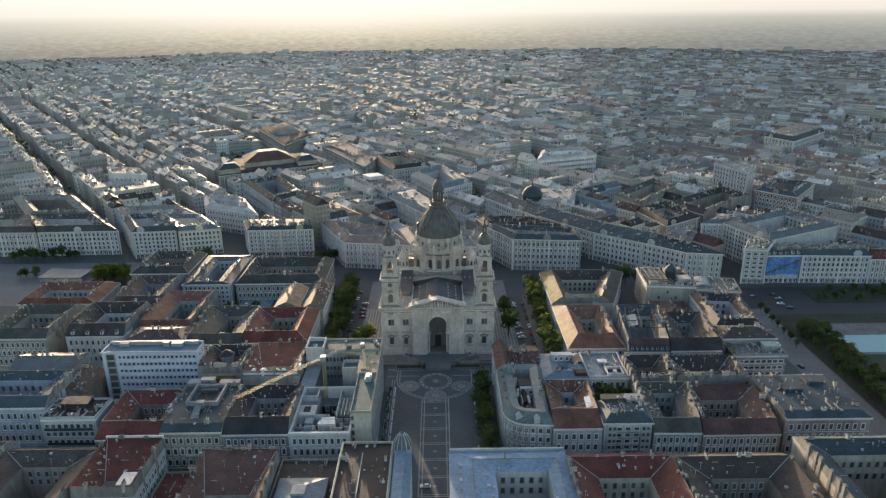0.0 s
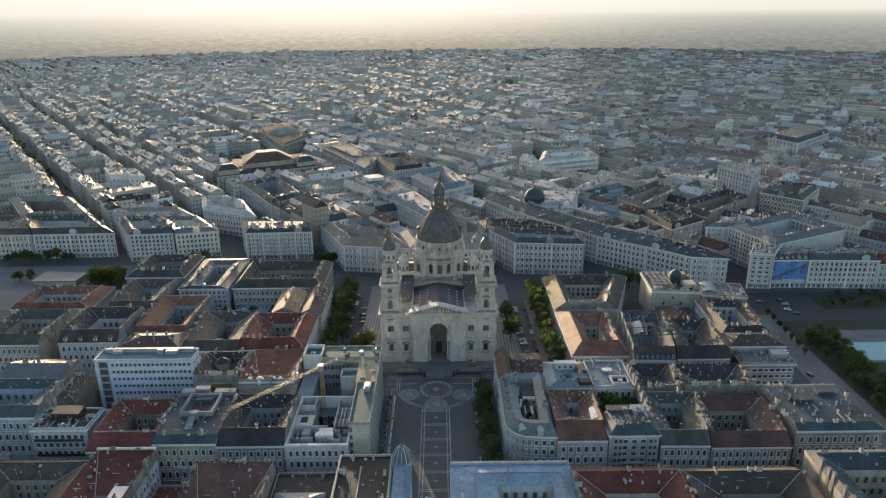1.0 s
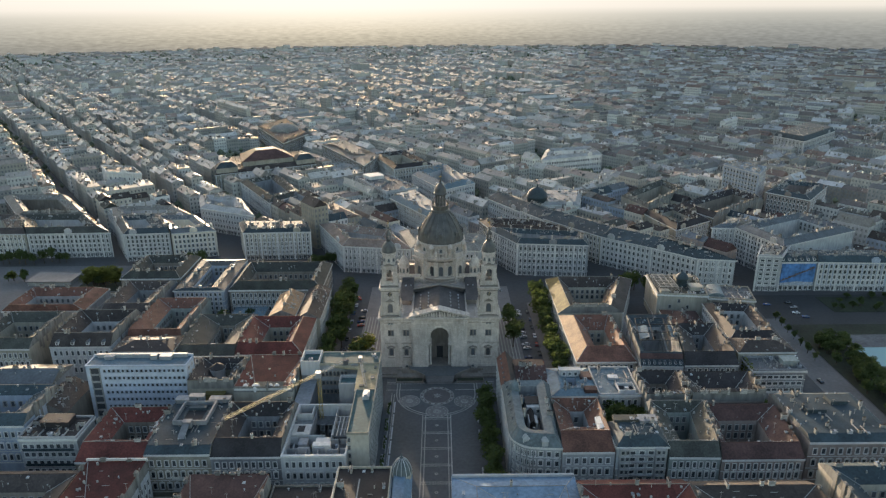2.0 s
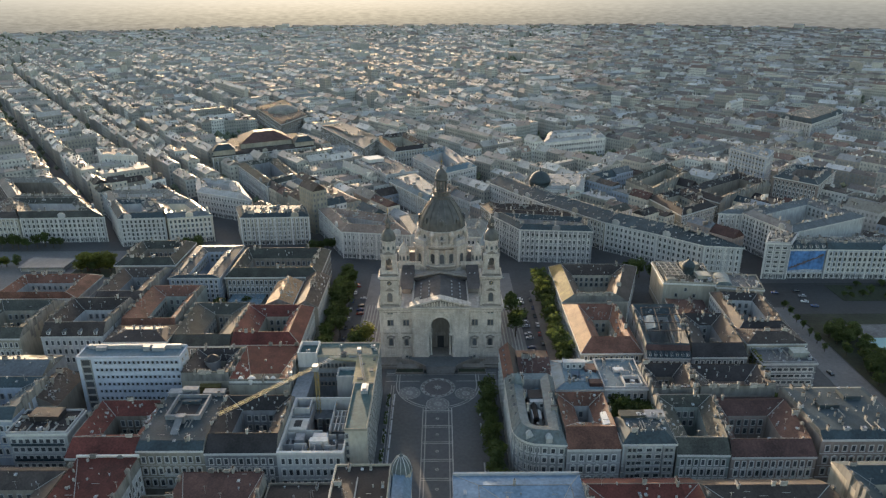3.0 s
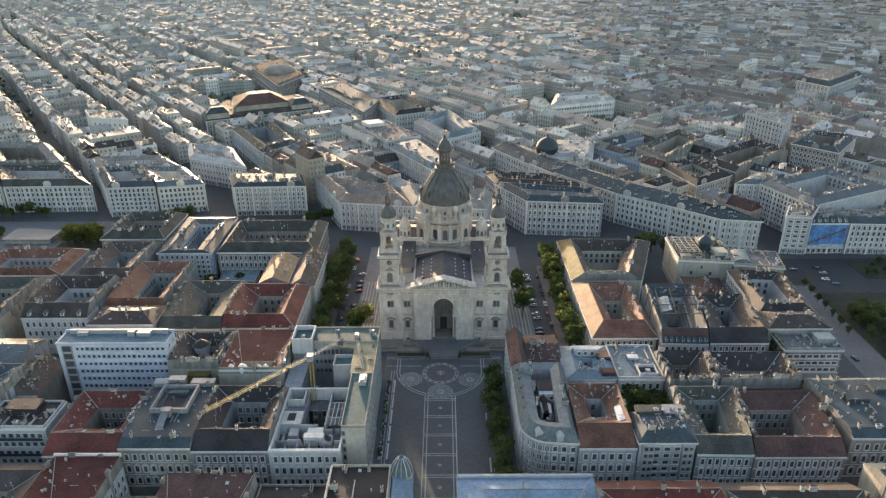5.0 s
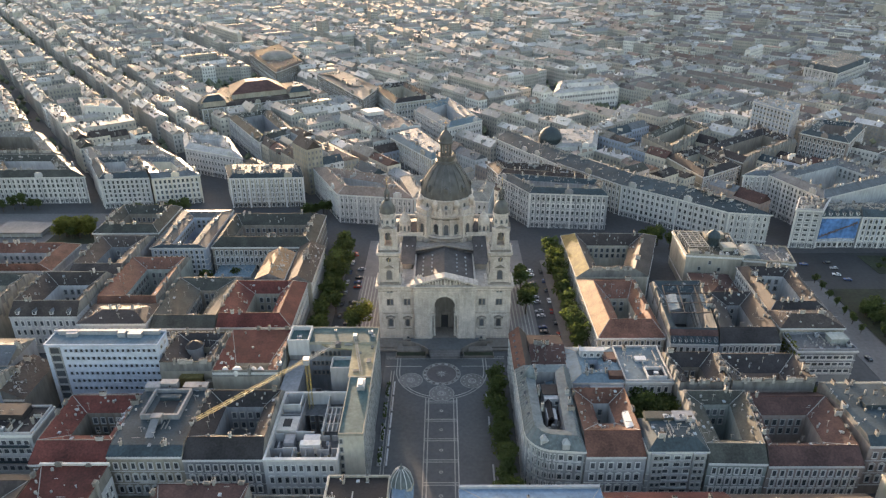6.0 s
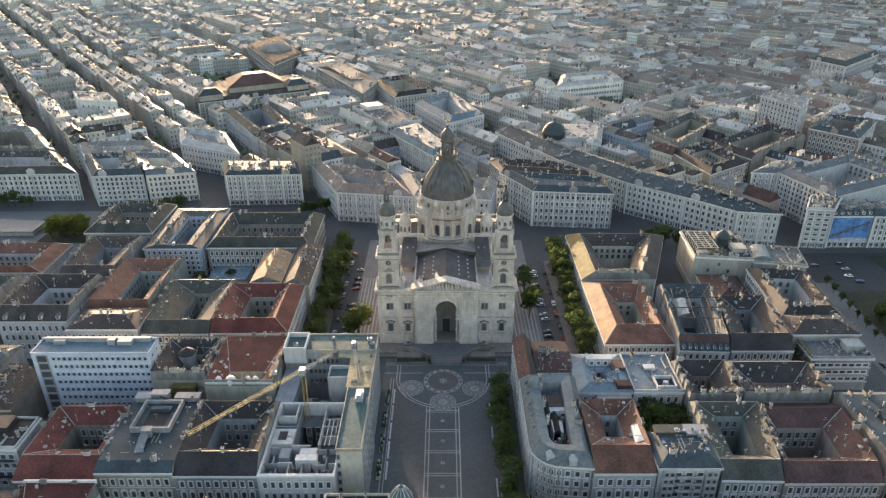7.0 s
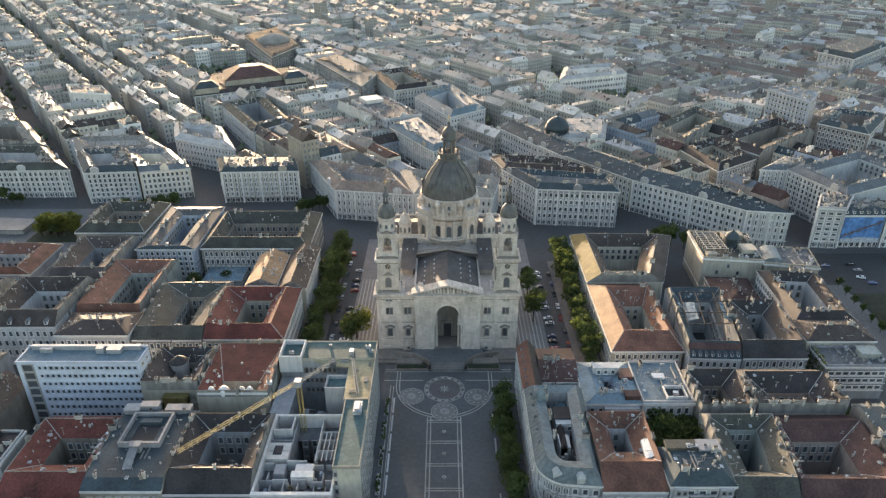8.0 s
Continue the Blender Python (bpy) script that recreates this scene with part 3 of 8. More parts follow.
                mb.beam((x - 0.7, y, zz + 1.9 + t_), (x + 0.7, y, zz + 1.9 + t_), 0.08)
            elif i % 5 == 1:
                mb.beam((x, y, zz + 0.15), (x + rng.uniform(-3, 3), y, zz + 0.15), 0.14)
            elif i % 7 == 2 and glass is not None:
                mb.box(x - rng.uniform(0.8, 2.2), y - 0.3, zz - 1.2, x + rng.uniform(0.8, 2.2), y + 0.3, zz + 0.5 + t_)
            elif i % 7 == 3 and deck:
                mb.box(x - 0.15, y - rng.uniform(1, 4), zz - 0.5, x + 0.15, y + rng.uniform(1, 4), zz + 0.6)
            else:
                mb.box(x - w_, y - w_ * 0.8, zz - 0.5, x + w_, y + w_ * 0.8, zz + t_)
        part("roof_clutter", b, FRAME_DARK, root, kind="stuff")
        part("roof_clutter", pale, FRAME_LIGHT, root, kind="stuff")
    if glass is not None:
        # pilaster strips, brackets and plinth courses of the rich street fronts, moulded in one
        b = MB()
        for ch in win:
            if ch not in "frbl":
                continue
            i = "frbl".index(ch)
            p, q = poly[i], poly[(i + 1) % 4]
            L = math.dist(p, q)
            ux, uy = (q[0] - p[0]) / L, (q[1] - p[1]) / L
            nb = max(2, int(L / bay))
            for k in range(nb + 1):
                s = L * k / nb
                s = min(max(s, 0.35), L - 0.35)
                x, y = p[0] + ux * s, p[1] + uy * s
                big = k % 4 == 0
                w_, d_ = (0.5, 0.35) if big else (0.25, 0.2)
                b.prism([(x - ux * w_ + uy * d_, y - uy * w_ - ux * d_), (x + ux * w_ + uy * d_, y + uy * w_ - ux * d_), (x + ux * w_ - uy * 0.05, y + uy * w_ + ux * 0.05), (x - ux * w_ - uy * 0.05, y - uy * w_ + ux * 0.05)], 4.3 if not big else 0, h - 0.8)
        part("facade_moulding", b, frame_mat if wall in ("white", "cream", "grey", "blue", "stone") else WALL[wall], root, kind="stuff")
    # windows
    for ch in win:
        if ch in "frbl":
            i = "frbl".index(ch)
            facade(root, poly[i], poly[(i + 1) % 4], h, floors, bay, frame_mat, style, rng=rng, mid_balcony=bal and ch == "f", size=size, low=low if ch == "f" else min(low, 1), glass=glass)
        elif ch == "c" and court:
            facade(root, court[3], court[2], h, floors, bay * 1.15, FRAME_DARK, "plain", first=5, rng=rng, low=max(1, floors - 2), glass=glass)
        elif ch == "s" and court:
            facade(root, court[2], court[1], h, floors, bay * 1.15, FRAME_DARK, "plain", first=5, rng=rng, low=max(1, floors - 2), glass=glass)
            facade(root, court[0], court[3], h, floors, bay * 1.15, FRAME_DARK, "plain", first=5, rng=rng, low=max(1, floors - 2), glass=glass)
    return root


# first street front, west of the square
building(-138, 244, -112, 281, 19, "tan", "red", wings=(14, 5, 11, 7.5), rh=4, win="fc", chim=5, sky=9)
terrace_house = building(-112, 245, -87, 281, 21.3, "cream", "slate", kind="mansard", rh=2.0, win="f", bal=True, chim=12, sky=3, vent=6)
b = MB()
q = [(-106.5, 261), (-93, 261), (-93, 276), (-106.5, 276)]
b.ring(q, inset(q, 0.7), 23.2, 25.4)
part("light_well_parapet", b, WALL["grey"], terrace_house, "pale parapet round a sunken roof court")
b = MB()
b.ring(inset(q, 0.7), inset(q, 3.0), 23.35, 23.8)
b.box(-103.4, 271.2, 23.4, -96, 273.2, 24.9)
part("roof_court", b, ROOF["slate"], terrace_house)
# near-black sheet standing in for the shade of a deep court
b = MB()
b.face([(*c, 23.6) for c in inset(q, 3.0)])
part("court_floor", b, DARK, terrace_house)
for xx, yy, ww, dd, hh in ((-111, 277, 5.4, 3.5, 24.9), (-97, 277.5, 8.5, 3, 24.7), (-105.5, 278, 6, 2.6, 25.9), (-101.5, 258.5, 3.2, 2.2, 26.1)):
    b = MB()
    b.box(xx, yy, 23.2, xx + ww, yy + dd, hh)
    b.box(xx - 0.2, yy - 0.2, hh, xx + ww + 0.2, yy + dd + 0.2, hh + 0.3)
    part("roof_cabin", b, WALL["grey"], terrace_house)
b = MB()
b.solid([(0, 1, 2, 3), (0, 3, 5, 4), (1, 4, 5, 2), (0, 4, 1), (2, 5, 3)], [(-101.4, 251.5, 23.4), (-98.6, 251.5, 23.4), (-98.6, 258.4, 25.8), (-101.4, 258.4, 25.8), (-100, 251.5, 23.4), (-100, 258.4, 23.4)])
part("stair_hood", b, WALL["grey"], terrace_house)
building(-87, 245, -60.2, 281, 20, "grey", "dark", wings=(12, 6, 9, 7), rh=4.2, win="fc", bal=True, chim=9)
balcony_house = building(-166, 256, -143, 271, 21, "white", "dark", kind="flat", party="l", win="f", floors=5, style="plain", unit=2, chim=5, size=(1.7, 1.9), bay=2.5)
b = MB()
b.box(-161, 263.5, 21, -149.5, 269.5, 23.4)
b.box(-161.3, 263.2, 23.4, -149.2, 269.8, 23.7)
part("penthouse", b, ROOF["dark"], balcony_house, "dark glazed penthouse")
for z in (9.0, 16.0):
    b = MB()
    b.box(-164.5, 254.9, z, -144.5, 256, z + 0.25)
    b.box(-164.5, 254.9, z, -144.5, 255.05, z + 1.1)
    part("long_balcony", b, ROOF["slate"], balcony_house, "long dark balcony")
building(-212, 264, -168, 295, 22, "blue", "slate", wings=(9, 9, 8, 9), party="r", win="fc", rh=3)
building(-176, 281, -160, 304, 17, "tan", "brown", kind="gable", axis="y", party="rl", win="", rh=4.5, chim=4)
building(-205, 297, -175, 318, 20, "grey", "greymetal", kind="hip", win="f", rh=4)
# second row
stair_house = building(-112, 293, -91, 319, 21, "cream", "dark", wings=(3.5, 6, 9, 9), rh=4.2, party="frl", win="c", chim=10, low=2)
b = MB()
b.lathe([(3.3, 0), (3.3, 23.2), (3.6, 23.3), (3.6, 23.8), (3.2, 24)], -102.5, 307.0, 20)
part("stair_tower", b, WALL["grey"], stair_house, "round grey stair tower in the courtyard", smooth=False)
b = MB()
b.lathe([(3.55, 23.85), (1.8, 25.3), (0, 26.4)], -102.5, 307.0, 20)
part("tower_roof", b, ROOF["dark"], stair_house)
b = MB()
b.box(-103.5, 290.2, 0, -95, 293, 19.4)
b.box(-103.8, 289.9, 19.4, -94.7, 293, 19.8)
part("mossy_lean_to", b, ROOF["moss"], stair_house)
b = MB()
b.box(-111, 289.6, 0, -104.6, 293, 16.5)
b.box(-94, 290.4, 0, -91.2, 293, 17.5)
part("rear_annex", b, WALL["tan"], stair_house)
building(-90, 288, -64, 318, 22, "cream", "red", wings=(3, 5.5, 21, 7), party="frbl", rh=2.6, win="", chim=10, sky=7, vent=6, unit=1)
building(-101, 329, -68, 370, 19, "cream", "red", wings=(10, 11, 11, 10), party="l", rh=4.2, win="fcr", chim=6, low=2)
building(-131, 330, -102, 378, 18, "tan", "olive", wings=(10, 9, 14, 12), rh=3.6, win="fcs", chim=9, low=2)
building(-162, 329, -132, 346, 21, "white", "dark", kind="hip", party="", rh=2.2, win="f", chim=3, low=2)
building(-163, 350, -135, 399, 19, "green", "orange", wings=(2, 6, 14, 10), party="rl", rh=3.6, win="cs", chim=9)
building(-197, 337, -166, 376, 20, "white", "brown", wings=(11, 8, 10, 8), rh=5, win="fc", dorm=4, chim=10)
building(-190, 377, -164, 424, 20, "grey", "brown", wings=(12, 8, 14, 8), win="c", chim=10)
building(-240, 335, -206, 378, 20, "cream", "olive", wings=(10, 8, 12, 8), win="fc", party="r", chim=10)
building(-252, 388, -205, 420, 17, "white", "orange", wings=(1, 11, 11, 8), party="", win="cf", chim=6)
building(-128, 412, -72, 456, 19, "tan", "olive", wings=(8, 9, 14, 9), party="", rh=4.5, win="fcs", chim=10)
building(-79, 370, -66, 412, 19, "cream", "brown", kind="gable", axis="y", party="fb", rh=4, win="r", chim=6)
building(-94, 372, -80, 402, 20, "white", "tan", kind="gable", axis="y", party="", rh=3.4, win="f", chim=2)
building(-124, 398, -105, 411, 8, "grey", "lightblue", kind="hip", party="", rh=1.5, win="", chim=0, sky=10)
building(-160, 408, -130, 462, 20.5, "blue", "slate", wings=(3, 9, 12, 10), party="", rh=1.2, win="fcs", floors=6, style="plain", unit=4, chim=3)
building(-200, 427, -163, 466, 21, "tan", "olive", wings=(9, 8, 11, 9), party="", win="fc", chim=12, unit=2)
# front row, nearest the camera
glass_house = building(-60, 189, -37, 232, 16, "tan", "brown", kind="flat", win="b", chim=5, vent=8)
b = MB()
q = [(-58, 198), (-40, 198), (-40, 219), (-58, 219)]
b.prism(q, 16, 18.2, top=False)
b.prism(q, 18.2, 20.6, poly1=inset(q, 7.0))
part("glazed_roof", b, surface("roof_glazing", (0.10, 0.15, 0.19), 0.7, 0.25, 0.2, 1.0, 0.1), glass_house, "pale blue hipped roof over the court")
b = MB()
b.box(-51.4, 206, 20.3, -46.6, 211, 21.4)
part("roof_lantern", b, WALL["grey"], glass_house)
building(-90, 187, -61, 232, 18, "cream", "darkred", wings=(12, 6, 22, 7), rh=4.0, party="rbl", win="c", chim=12, vent=8)
building(-106, 190, -91, 232, 11, "tan", "red", kind="flat", party="", win="", chim=2, vent=18, sky=0)
red_house = building(-130, 209, -108, 239, 18.5, "white", "red", wings=(2.5, 3, 21, 8), rh=4.5, party="frbl", win="r", chim=7, vent=6)
b = MB()
b.box(-113.5, 210, 0, -109, 216.5, 23)
b.box(-113.8, 209.7, 23, -108.7, 216.8, 23.4)
part("stair_tower", b, WALL["white"], red_house)
for i in range(2):
    piece("window", window_mesh(1.0, 2.2, FRAME_DARK, "plain"), red_house, (-112.4 + i * 2.0, 210, 19.2), 0)
b = MB()
b.box(-130.2, 238.6, 22.6, -107.8, 239.3, 23.9)
part("rear_parapet", b, FRAME, red_house)
building(-168, 188, -132, 241, 17, "tan", "brown", wings=(9, 9, 12, 9), rh=3.4, win="c", chim=6)
building(-212, 200, -169, 245, 18, "grey", "brown", wings=(9, 9, 11, 9), rh=3.4, win="c", chim=6)
parapet_house = building(-36.5, 185, -17.2, 234.4, 22, "cream", "dark", kind="flat", party="", win="b", chim=6, sky=6, vent=10)
b = MB()
b.box(-28.4, 200, 22.1, -28.0, 228, 22.5)
part("long_skylight", b, FRAME_DARK, parapet_house)
blue_roofed = building(5, 178, 48.5, 231.5, 20, "white", "bluemetal", wings=(12, 7.5, 13, 16.5), rh=1.1, party="", win="cbl", style="plain", chim=4, sky=4)
for i in range(9):
    piece("skylight", SKYLIGHT, blue_roofed, (8.6, 187 + i * 4.4, 20.6), 0, (1, 1.6, 1))
b = MB()
b.box(4.6, 231.1, 20.0, 48.7, 232.0, 21.1)
part("rear_parapet", b, WALL["white"], blue_roofed)
building(49, 174, 88, 231, 18.5, "cream", "red", wings=(13, 10, 15, 10), rh=4.2, win="cb", chim=9)
building(88.5, 174, 132, 230, 18.5, "tan", "brown", wings=(13, 11, 15, 11), rh=4.2, win="cb", chim=11)
building(139, 190, 180, 235, 22, "cream", "slate", wings=(9, 9, 12, 8), rh=3.4, party="l", win="fc", chim=8, unit=3)
# first street front, east of the square
panel_house = building(47, 245, 67, 281, 20.8, "white", "orange", wings=(16.5, 6.6, 8.5, 7.4), rh=3.8, win="fc", chim=2, bay=3.2, sky=3)
b = MB()
p = [(62.6, 255.8, 23.5), (66.6, 257.0, 23.9), (66.8, 265.0, 23.9), (63.0, 264.2, 23.5)]
b.solid([(0, 1, 2, 3), (0, 4, 5, 1), (1, 5, 6, 2), (2, 6, 7, 3), (3, 7, 4, 0)], p + [(x, y, 21.3) for x, y, _ in p])
part("white_roof_panel", b, WALL["pale"], panel_house, "white sheeted roof hatch")
bay_house = building(67.5, 245, 87, 261, 23, "stone", "slate", kind="mansard", party="", rh=3.0, win="f", vent=6, sky=4, floors=7, style="plain", size=(1.9, 1.5), bay=3.2, chim=3, unit=3)
for xx in (68.6, 82.2):
    b = MB()
    b.box(xx, 243.9, 4.5, xx + 4.0, 245.2, 22.2)
    b.box(xx - 0.2, 243.7, 22.2, xx + 4.2, 247.5, 22.7)
    part("bay_front", b, WALL["white"], bay_house, "white projecting bay")
    for k in range(6):
        for dx in (1.1, 2.9):
            piece("window", window_mesh(1.1, 1.5, FRAME_DARK, "plain"), bay_house, (xx + dx, 243.9, 5.6 + k * 2.9), 0)
for z in (4.0, 7.0, 10.0, 13.0, 16.0, 19.0):
    b = MB()
    b.box(73.2, 243.9, z, 81.6, 245, z + 0.2)
    b.box(73.2, 243.9, z, 81.6, 244.05, z + 1.0)
    part("balcony", b, WALL["white"], bay_house)
b = MB()
b.box(69, 256.5, 25.8, 78.5, 260.5, 27.0)
part("roof_terrace", b, ROOF["olive"], bay_house, "brown boarded roof terrace")
b = MB()
b.box(79, 256.2, 25.8, 85.8, 260.6, 26.7)
b.box(78.8, 256.0, 26.7, 86.0, 260.8, 26.9)
part("roof_cabin", b, WALL["grey"], bay_house)
building(87.5, 244, 107, 282, 19, "green", "olive", wings=(11, 6, 8, 7), rh=3.4, win="fc", bay=2.5, quad=[(87.5, 244), (107, 243.5), (113, 282), (89, 282)], chim=8)
building(107, 243, 140, 282, 18, "pink", "darkred", wings=(11, 9, 13, 4), rh=3.6, win="fc", bay=2.7, quad=[(107.4, 243.5), (139, 243.5), (142, 282), (113.4, 282)], chim=9)
chimney_house = building(143, 249, 178, 284, 21.5, "pink", "slate", kind="mansard", wings=(9, 8, 8, 8), rh=1.8, party="l", win="fr", bay=3.3, chim=8, unit=3, vent=10)
deck_rng = random.Random(9)
for i in range(18):
    piece("chimney", CHIMNEYS[i % 3], chimney_house, (148 + deck_rng.uniform(0, 27), 255 + deck_rng.uniform(0, 26), 23.2), deck_rng.choice((0, math.pi / 2)), (0.5, 0.55, deck_rng.uniform(0.6, 1.1)))
for xx, yy, ww, dd in ((150, 266, 8, 5), (163, 272, 7, 6)):
    b = MB()
    b.box(xx, yy, 23.3, xx + ww, yy + dd, 24.9)
    part("roof_cabin", b, ROOF["slate"], chimney_house)
# east, second row and beyond
blue_house = building(50, 288, 70, 312, 19, "blue", "lightblue", wings=(8, 7.5, 9, 8.5), rh=1.3, party="", win="fc", chim=6, unit=2, low=2, vent=6)
b = MB()
b.box(55.5, 304, 19, 65, 306.5, 22.4)
b.box(55.2, 303.7, 22.4, 65.3, 306.8, 22.8)
part("penthouse", b, WALL["white"], blue_house)
for i in range(3):
    piece("window", window_mesh(1.2, 1.6, FRAME, "plain"), blue_house, (57.5 + i * 2.7, 304, 19.9), 0)
b = MB()
b.box(64.5, 300.5, 19.2, 69.6, 306, 20.9)
part("dark_lean_to", b, ROOF["darkred"], blue_house)
b = MB()
b.box(64.3, 289, 19.2, 69.8, 292.6, 21.2)
part("dark_lean_to", b, ROOF["darkred"], blue_house)
b = MB()
b.box(56.5, 286.2, 0, 69, 288, 17.8)
b.box(60, 283.6, 0, 63.4, 286.2, 16.8)
part("rear_annex", b, WALL["white"], blue_house)
flat_house = building(70.5, 288, 89, 312, 19, "white", "lightblue", kind="flat", party="", rh=1.6, win="f", chim=2, sky=2, low=2, vent=8)
b = MB()
q = [(79.5, 289.5), (87, 289.5), (87, 296), (79.5, 296)]
b.ring(q, inset(q, 0.35), 19.0, 20.6)
part("light_well_parapet", b, WALL["white"], flat_house)
# near-black sheet at roof level, painted shade of the well's depth
b = MB()
b.face([(*c, 19.25) for c in inset(q, 0.35)])
part("light_well_floor", b, DARK, flat_house)
b = MB()
b.box(77.5, 301, 19.1, 82, 304, 20.2)
b.box(82.6, 292.0, 19.3, 84.4, 293.4, 20.3)
part("roof_cabin", b, METAL_LIGHT, flat_house)
building(35.8, 301, 49.5, 322, 18.5, "tan", "darkred", kind="gable", axis="x", party="", rh=2.6, win="", chim=4, vent=2, sky=0)
building(38.5, 293, 49.5, 300.8, 17, "white", "lightblue", kind="flat", party="", win="", chim=3, unit=3)
building(89.5, 283, 109, 308, 18, "tan", "dark", wings=(4, 6, 9, 6), party="frl", rh=4.4, win="c", chim=16)
building(109.5, 283, 141, 308, 18.5, "pink", "dark", wings=(4, 8, 14, 8), party="frl", rh=4.6, win="c", chim=22)
# left slopes: tan as if sunlit, and moss with sunlight in its yellow
building(68, 325, 97, 379.5, 15.5, "cream", "orange", wings=(16, 8, 20, 12), rh=4.6, party="", win="flc", chim=5, low=1, sun_tinted_slopes={3: "tan"}, bay=2.5)
building(68, 380, 110, 430, 16.5, "cream", "brown", wings=(11, 13, 13, 12), rh=4.6, party="f", win="lcs", quad=[(68, 380), (104, 380), (122, 430), (68, 431)], chim=12, sun_tinted_slopes={3: "moss"}, bay=2.8)
attic_house = building(97.5, 318, 118, 374, 16.5, "white", "slate", wings=(11, 5, 12, 5), rh=4.6, win="fcs", chim=5, sky=8, quad=[(97.5, 319), (118, 318), (127, 373), (103, 373)], low=2)
b = MB()
b.face([(97.6, 321.0, 19.05), (118.2, 320.1, 19.05), (118.5, 322.2, 21.0), (97.8, 323.2, 21.0)])
b.face([(97.6, 321.0, 19.05), (97.8, 323.2, 21.0), (97.8, 323.3, 19.0)])
b.face([(118.2, 320.1, 19.05), (118.5, 322.2, 21.0), (118.5, 322.3, 19.0)])
part("red_roof_band", b, ROOF["darkred"], attic_house, "band of red sheet metal above the dormers")
for i in range(8):
    piece("dormer", DORMER, attic_house, (99.2 + i * 2.5, 319.7 - i * 0.1, 17.3), 0, (0.62, 0.7, 0.75))
for x0_, lean in ((103.4, 1), (119.0, -1)):
    for i in range(5):
        b = MB()
        y_ = 341 + i * 2.9
        x_ = x0_ + i * 0.45
        lo_, hi_ = (19.6, 20.9) if lean > 0 else (20.9, 19.6)
        p = [(x_, y_, lo_), (x_ + 4.6, y_, hi_), (x_ + 4.6, y_ + 2.6, hi_), (x_, y_ + 2.6, lo_)]
        b.solid([(0, 1, 2, 3), (0, 4, 5, 1), (1, 5, 6, 2), (2, 6, 7, 3), (3, 7, 4, 0)], p + [(x, y, z - 0.25) for x, y, z in p])
        part("glazed_panel", b, ROOF["lightblue"], attic_house, "pale glazed roof panel beside the court")
b = MB()
for y_ in (336, 345, 354, 362):
    b.beam((101.5 + (y_ - 336) * 0.16, y_, 21.4), (123.5 + (y_ - 336) * 0.16, y_, 21.4), 0.3)
for x_ in (101.5, 108.5, 116.5, 123.5):
    b.beam((x_, 336, 21.4), (x_ + 4.2, 362, 21.4), 0.3)
part("roof_frame", b, ROOF["dark"], attic_house, "dark metal frame over the courtyard roofs")
building(118.5, 318, 144, 362, 17, "grey", "dark", wings=(13, 7, 12, 8), rh=4, win="fc", chim=10, quad=[(118.5, 318), (144.5, 318), (147, 362), (127, 362)], low=2)
building(148, 327, 176, 342, 19, "cream", "brown", kind="hip", party="", rh=3, win="f", chim=3)
ivy_house = building(150, 313.5, 175, 326.5, 16, "grey", "concrete", kind="flat", party="", win="fr", style="plain", size=(2.2, 1.5), chim=0, unit=3)
b = MB()
b.box(166, 318, 16.1, 173, 323, 18.6)
b.box(165.6, 317.6, 18.6, 173.4, 323.4, 19.0)
part("roof_cabin", b, WALL["green"], ivy_house, "pale green boxed cabin on the roof")
ivy_rng = random.Random(12)
b = MB()
for i in range(420):
    x, y, z = 149.7 + ivy_rng.uniform(-0.5, 2.2) * ivy_rng.random(), ivy_rng.uniform(313, 326), ivy_rng.uniform(7, 17.4)
    a, e = ivy_rng.uniform(0, 6.28), ivy_rng.uniform(0.25, 0.55)
    b.face([(x - e * math.cos(a), y - e * math.sin(a), z), (x, y, z - e), (x + e * math.cos(a), y + e * math.sin(a), z + 0.2), (x, y, z + e)])
part("ivy", b, LEAF_LIT, ivy_house, "yellow-green ivy over the parapet", kind="stuff")
building(150, 343, 178, 387, 18, "white", "dark", wings=(8, 8, 9, 7), rh=3, party="", win="clr", chim=14, unit=2, quad=[(150.5, 343), (177, 343), (180, 385), (152.5, 388)])
building(127, 363, 148, 392, 12, "tan", "darkred", kind="hip", party="", win="", rh=4, chim=4, quad=[(127.5, 363), (147.5, 363), (149.5, 391), (129.5, 393)])
theatre = building(129, 398, 159, 428, 20, "cream", "olive", kind="flat", party="", win="", floors=2, chim=3, unit=8, quad=[(129, 398), (157.5, 394.5), (161, 425), (131, 428.5)], note="pale rendered theatre with blank walls and a cluttered flat roof")
for x, z_ in ((136.5, 11.5), (141.5, 15.2), (146.5, 11.5)):
    piece("window", window_mesh(1.2, 2.0, FRAME_DARK, "plain"), theatre, (x, 398 - (x - 129) * 0.123 - 0.05, z_), -0.122)
for i in range(9):
    b = MB()
    y = 403 + i * 2.4
    b.beam((131.5, y, 22.6), (143, y + 0.4, 22.6), 0.28)
    b.beam((131.5, y, 20), (131.5, y, 22.6), 0.22)
    b.beam((143, y + 0.4, 20), (143, y + 0.4, 22.6), 0.22)
    part("pergola_frame", b, FRAME_DARK, theatre)
for i in range(4):
    b = MB()
    b.beam((132 + i * 3.4, 402.5, 22.85), (132.4 + i * 3.4, 423, 22.85), 0.24)
    part("pergola_rail", b, FRAME_DARK, theatre)
b = MB()
b.lathe([(3.2, 20), (3.2, 24.5), (3.7, 24.7), (3.7, 25.3), (3.1, 26.8), (2.0, 28), (0.6, 28.8), (0.0, 30)], 147.2, 411, 16)
part("cupola", b, ROOF["slate"], theatre, "dark slate cupola", smooth=True)
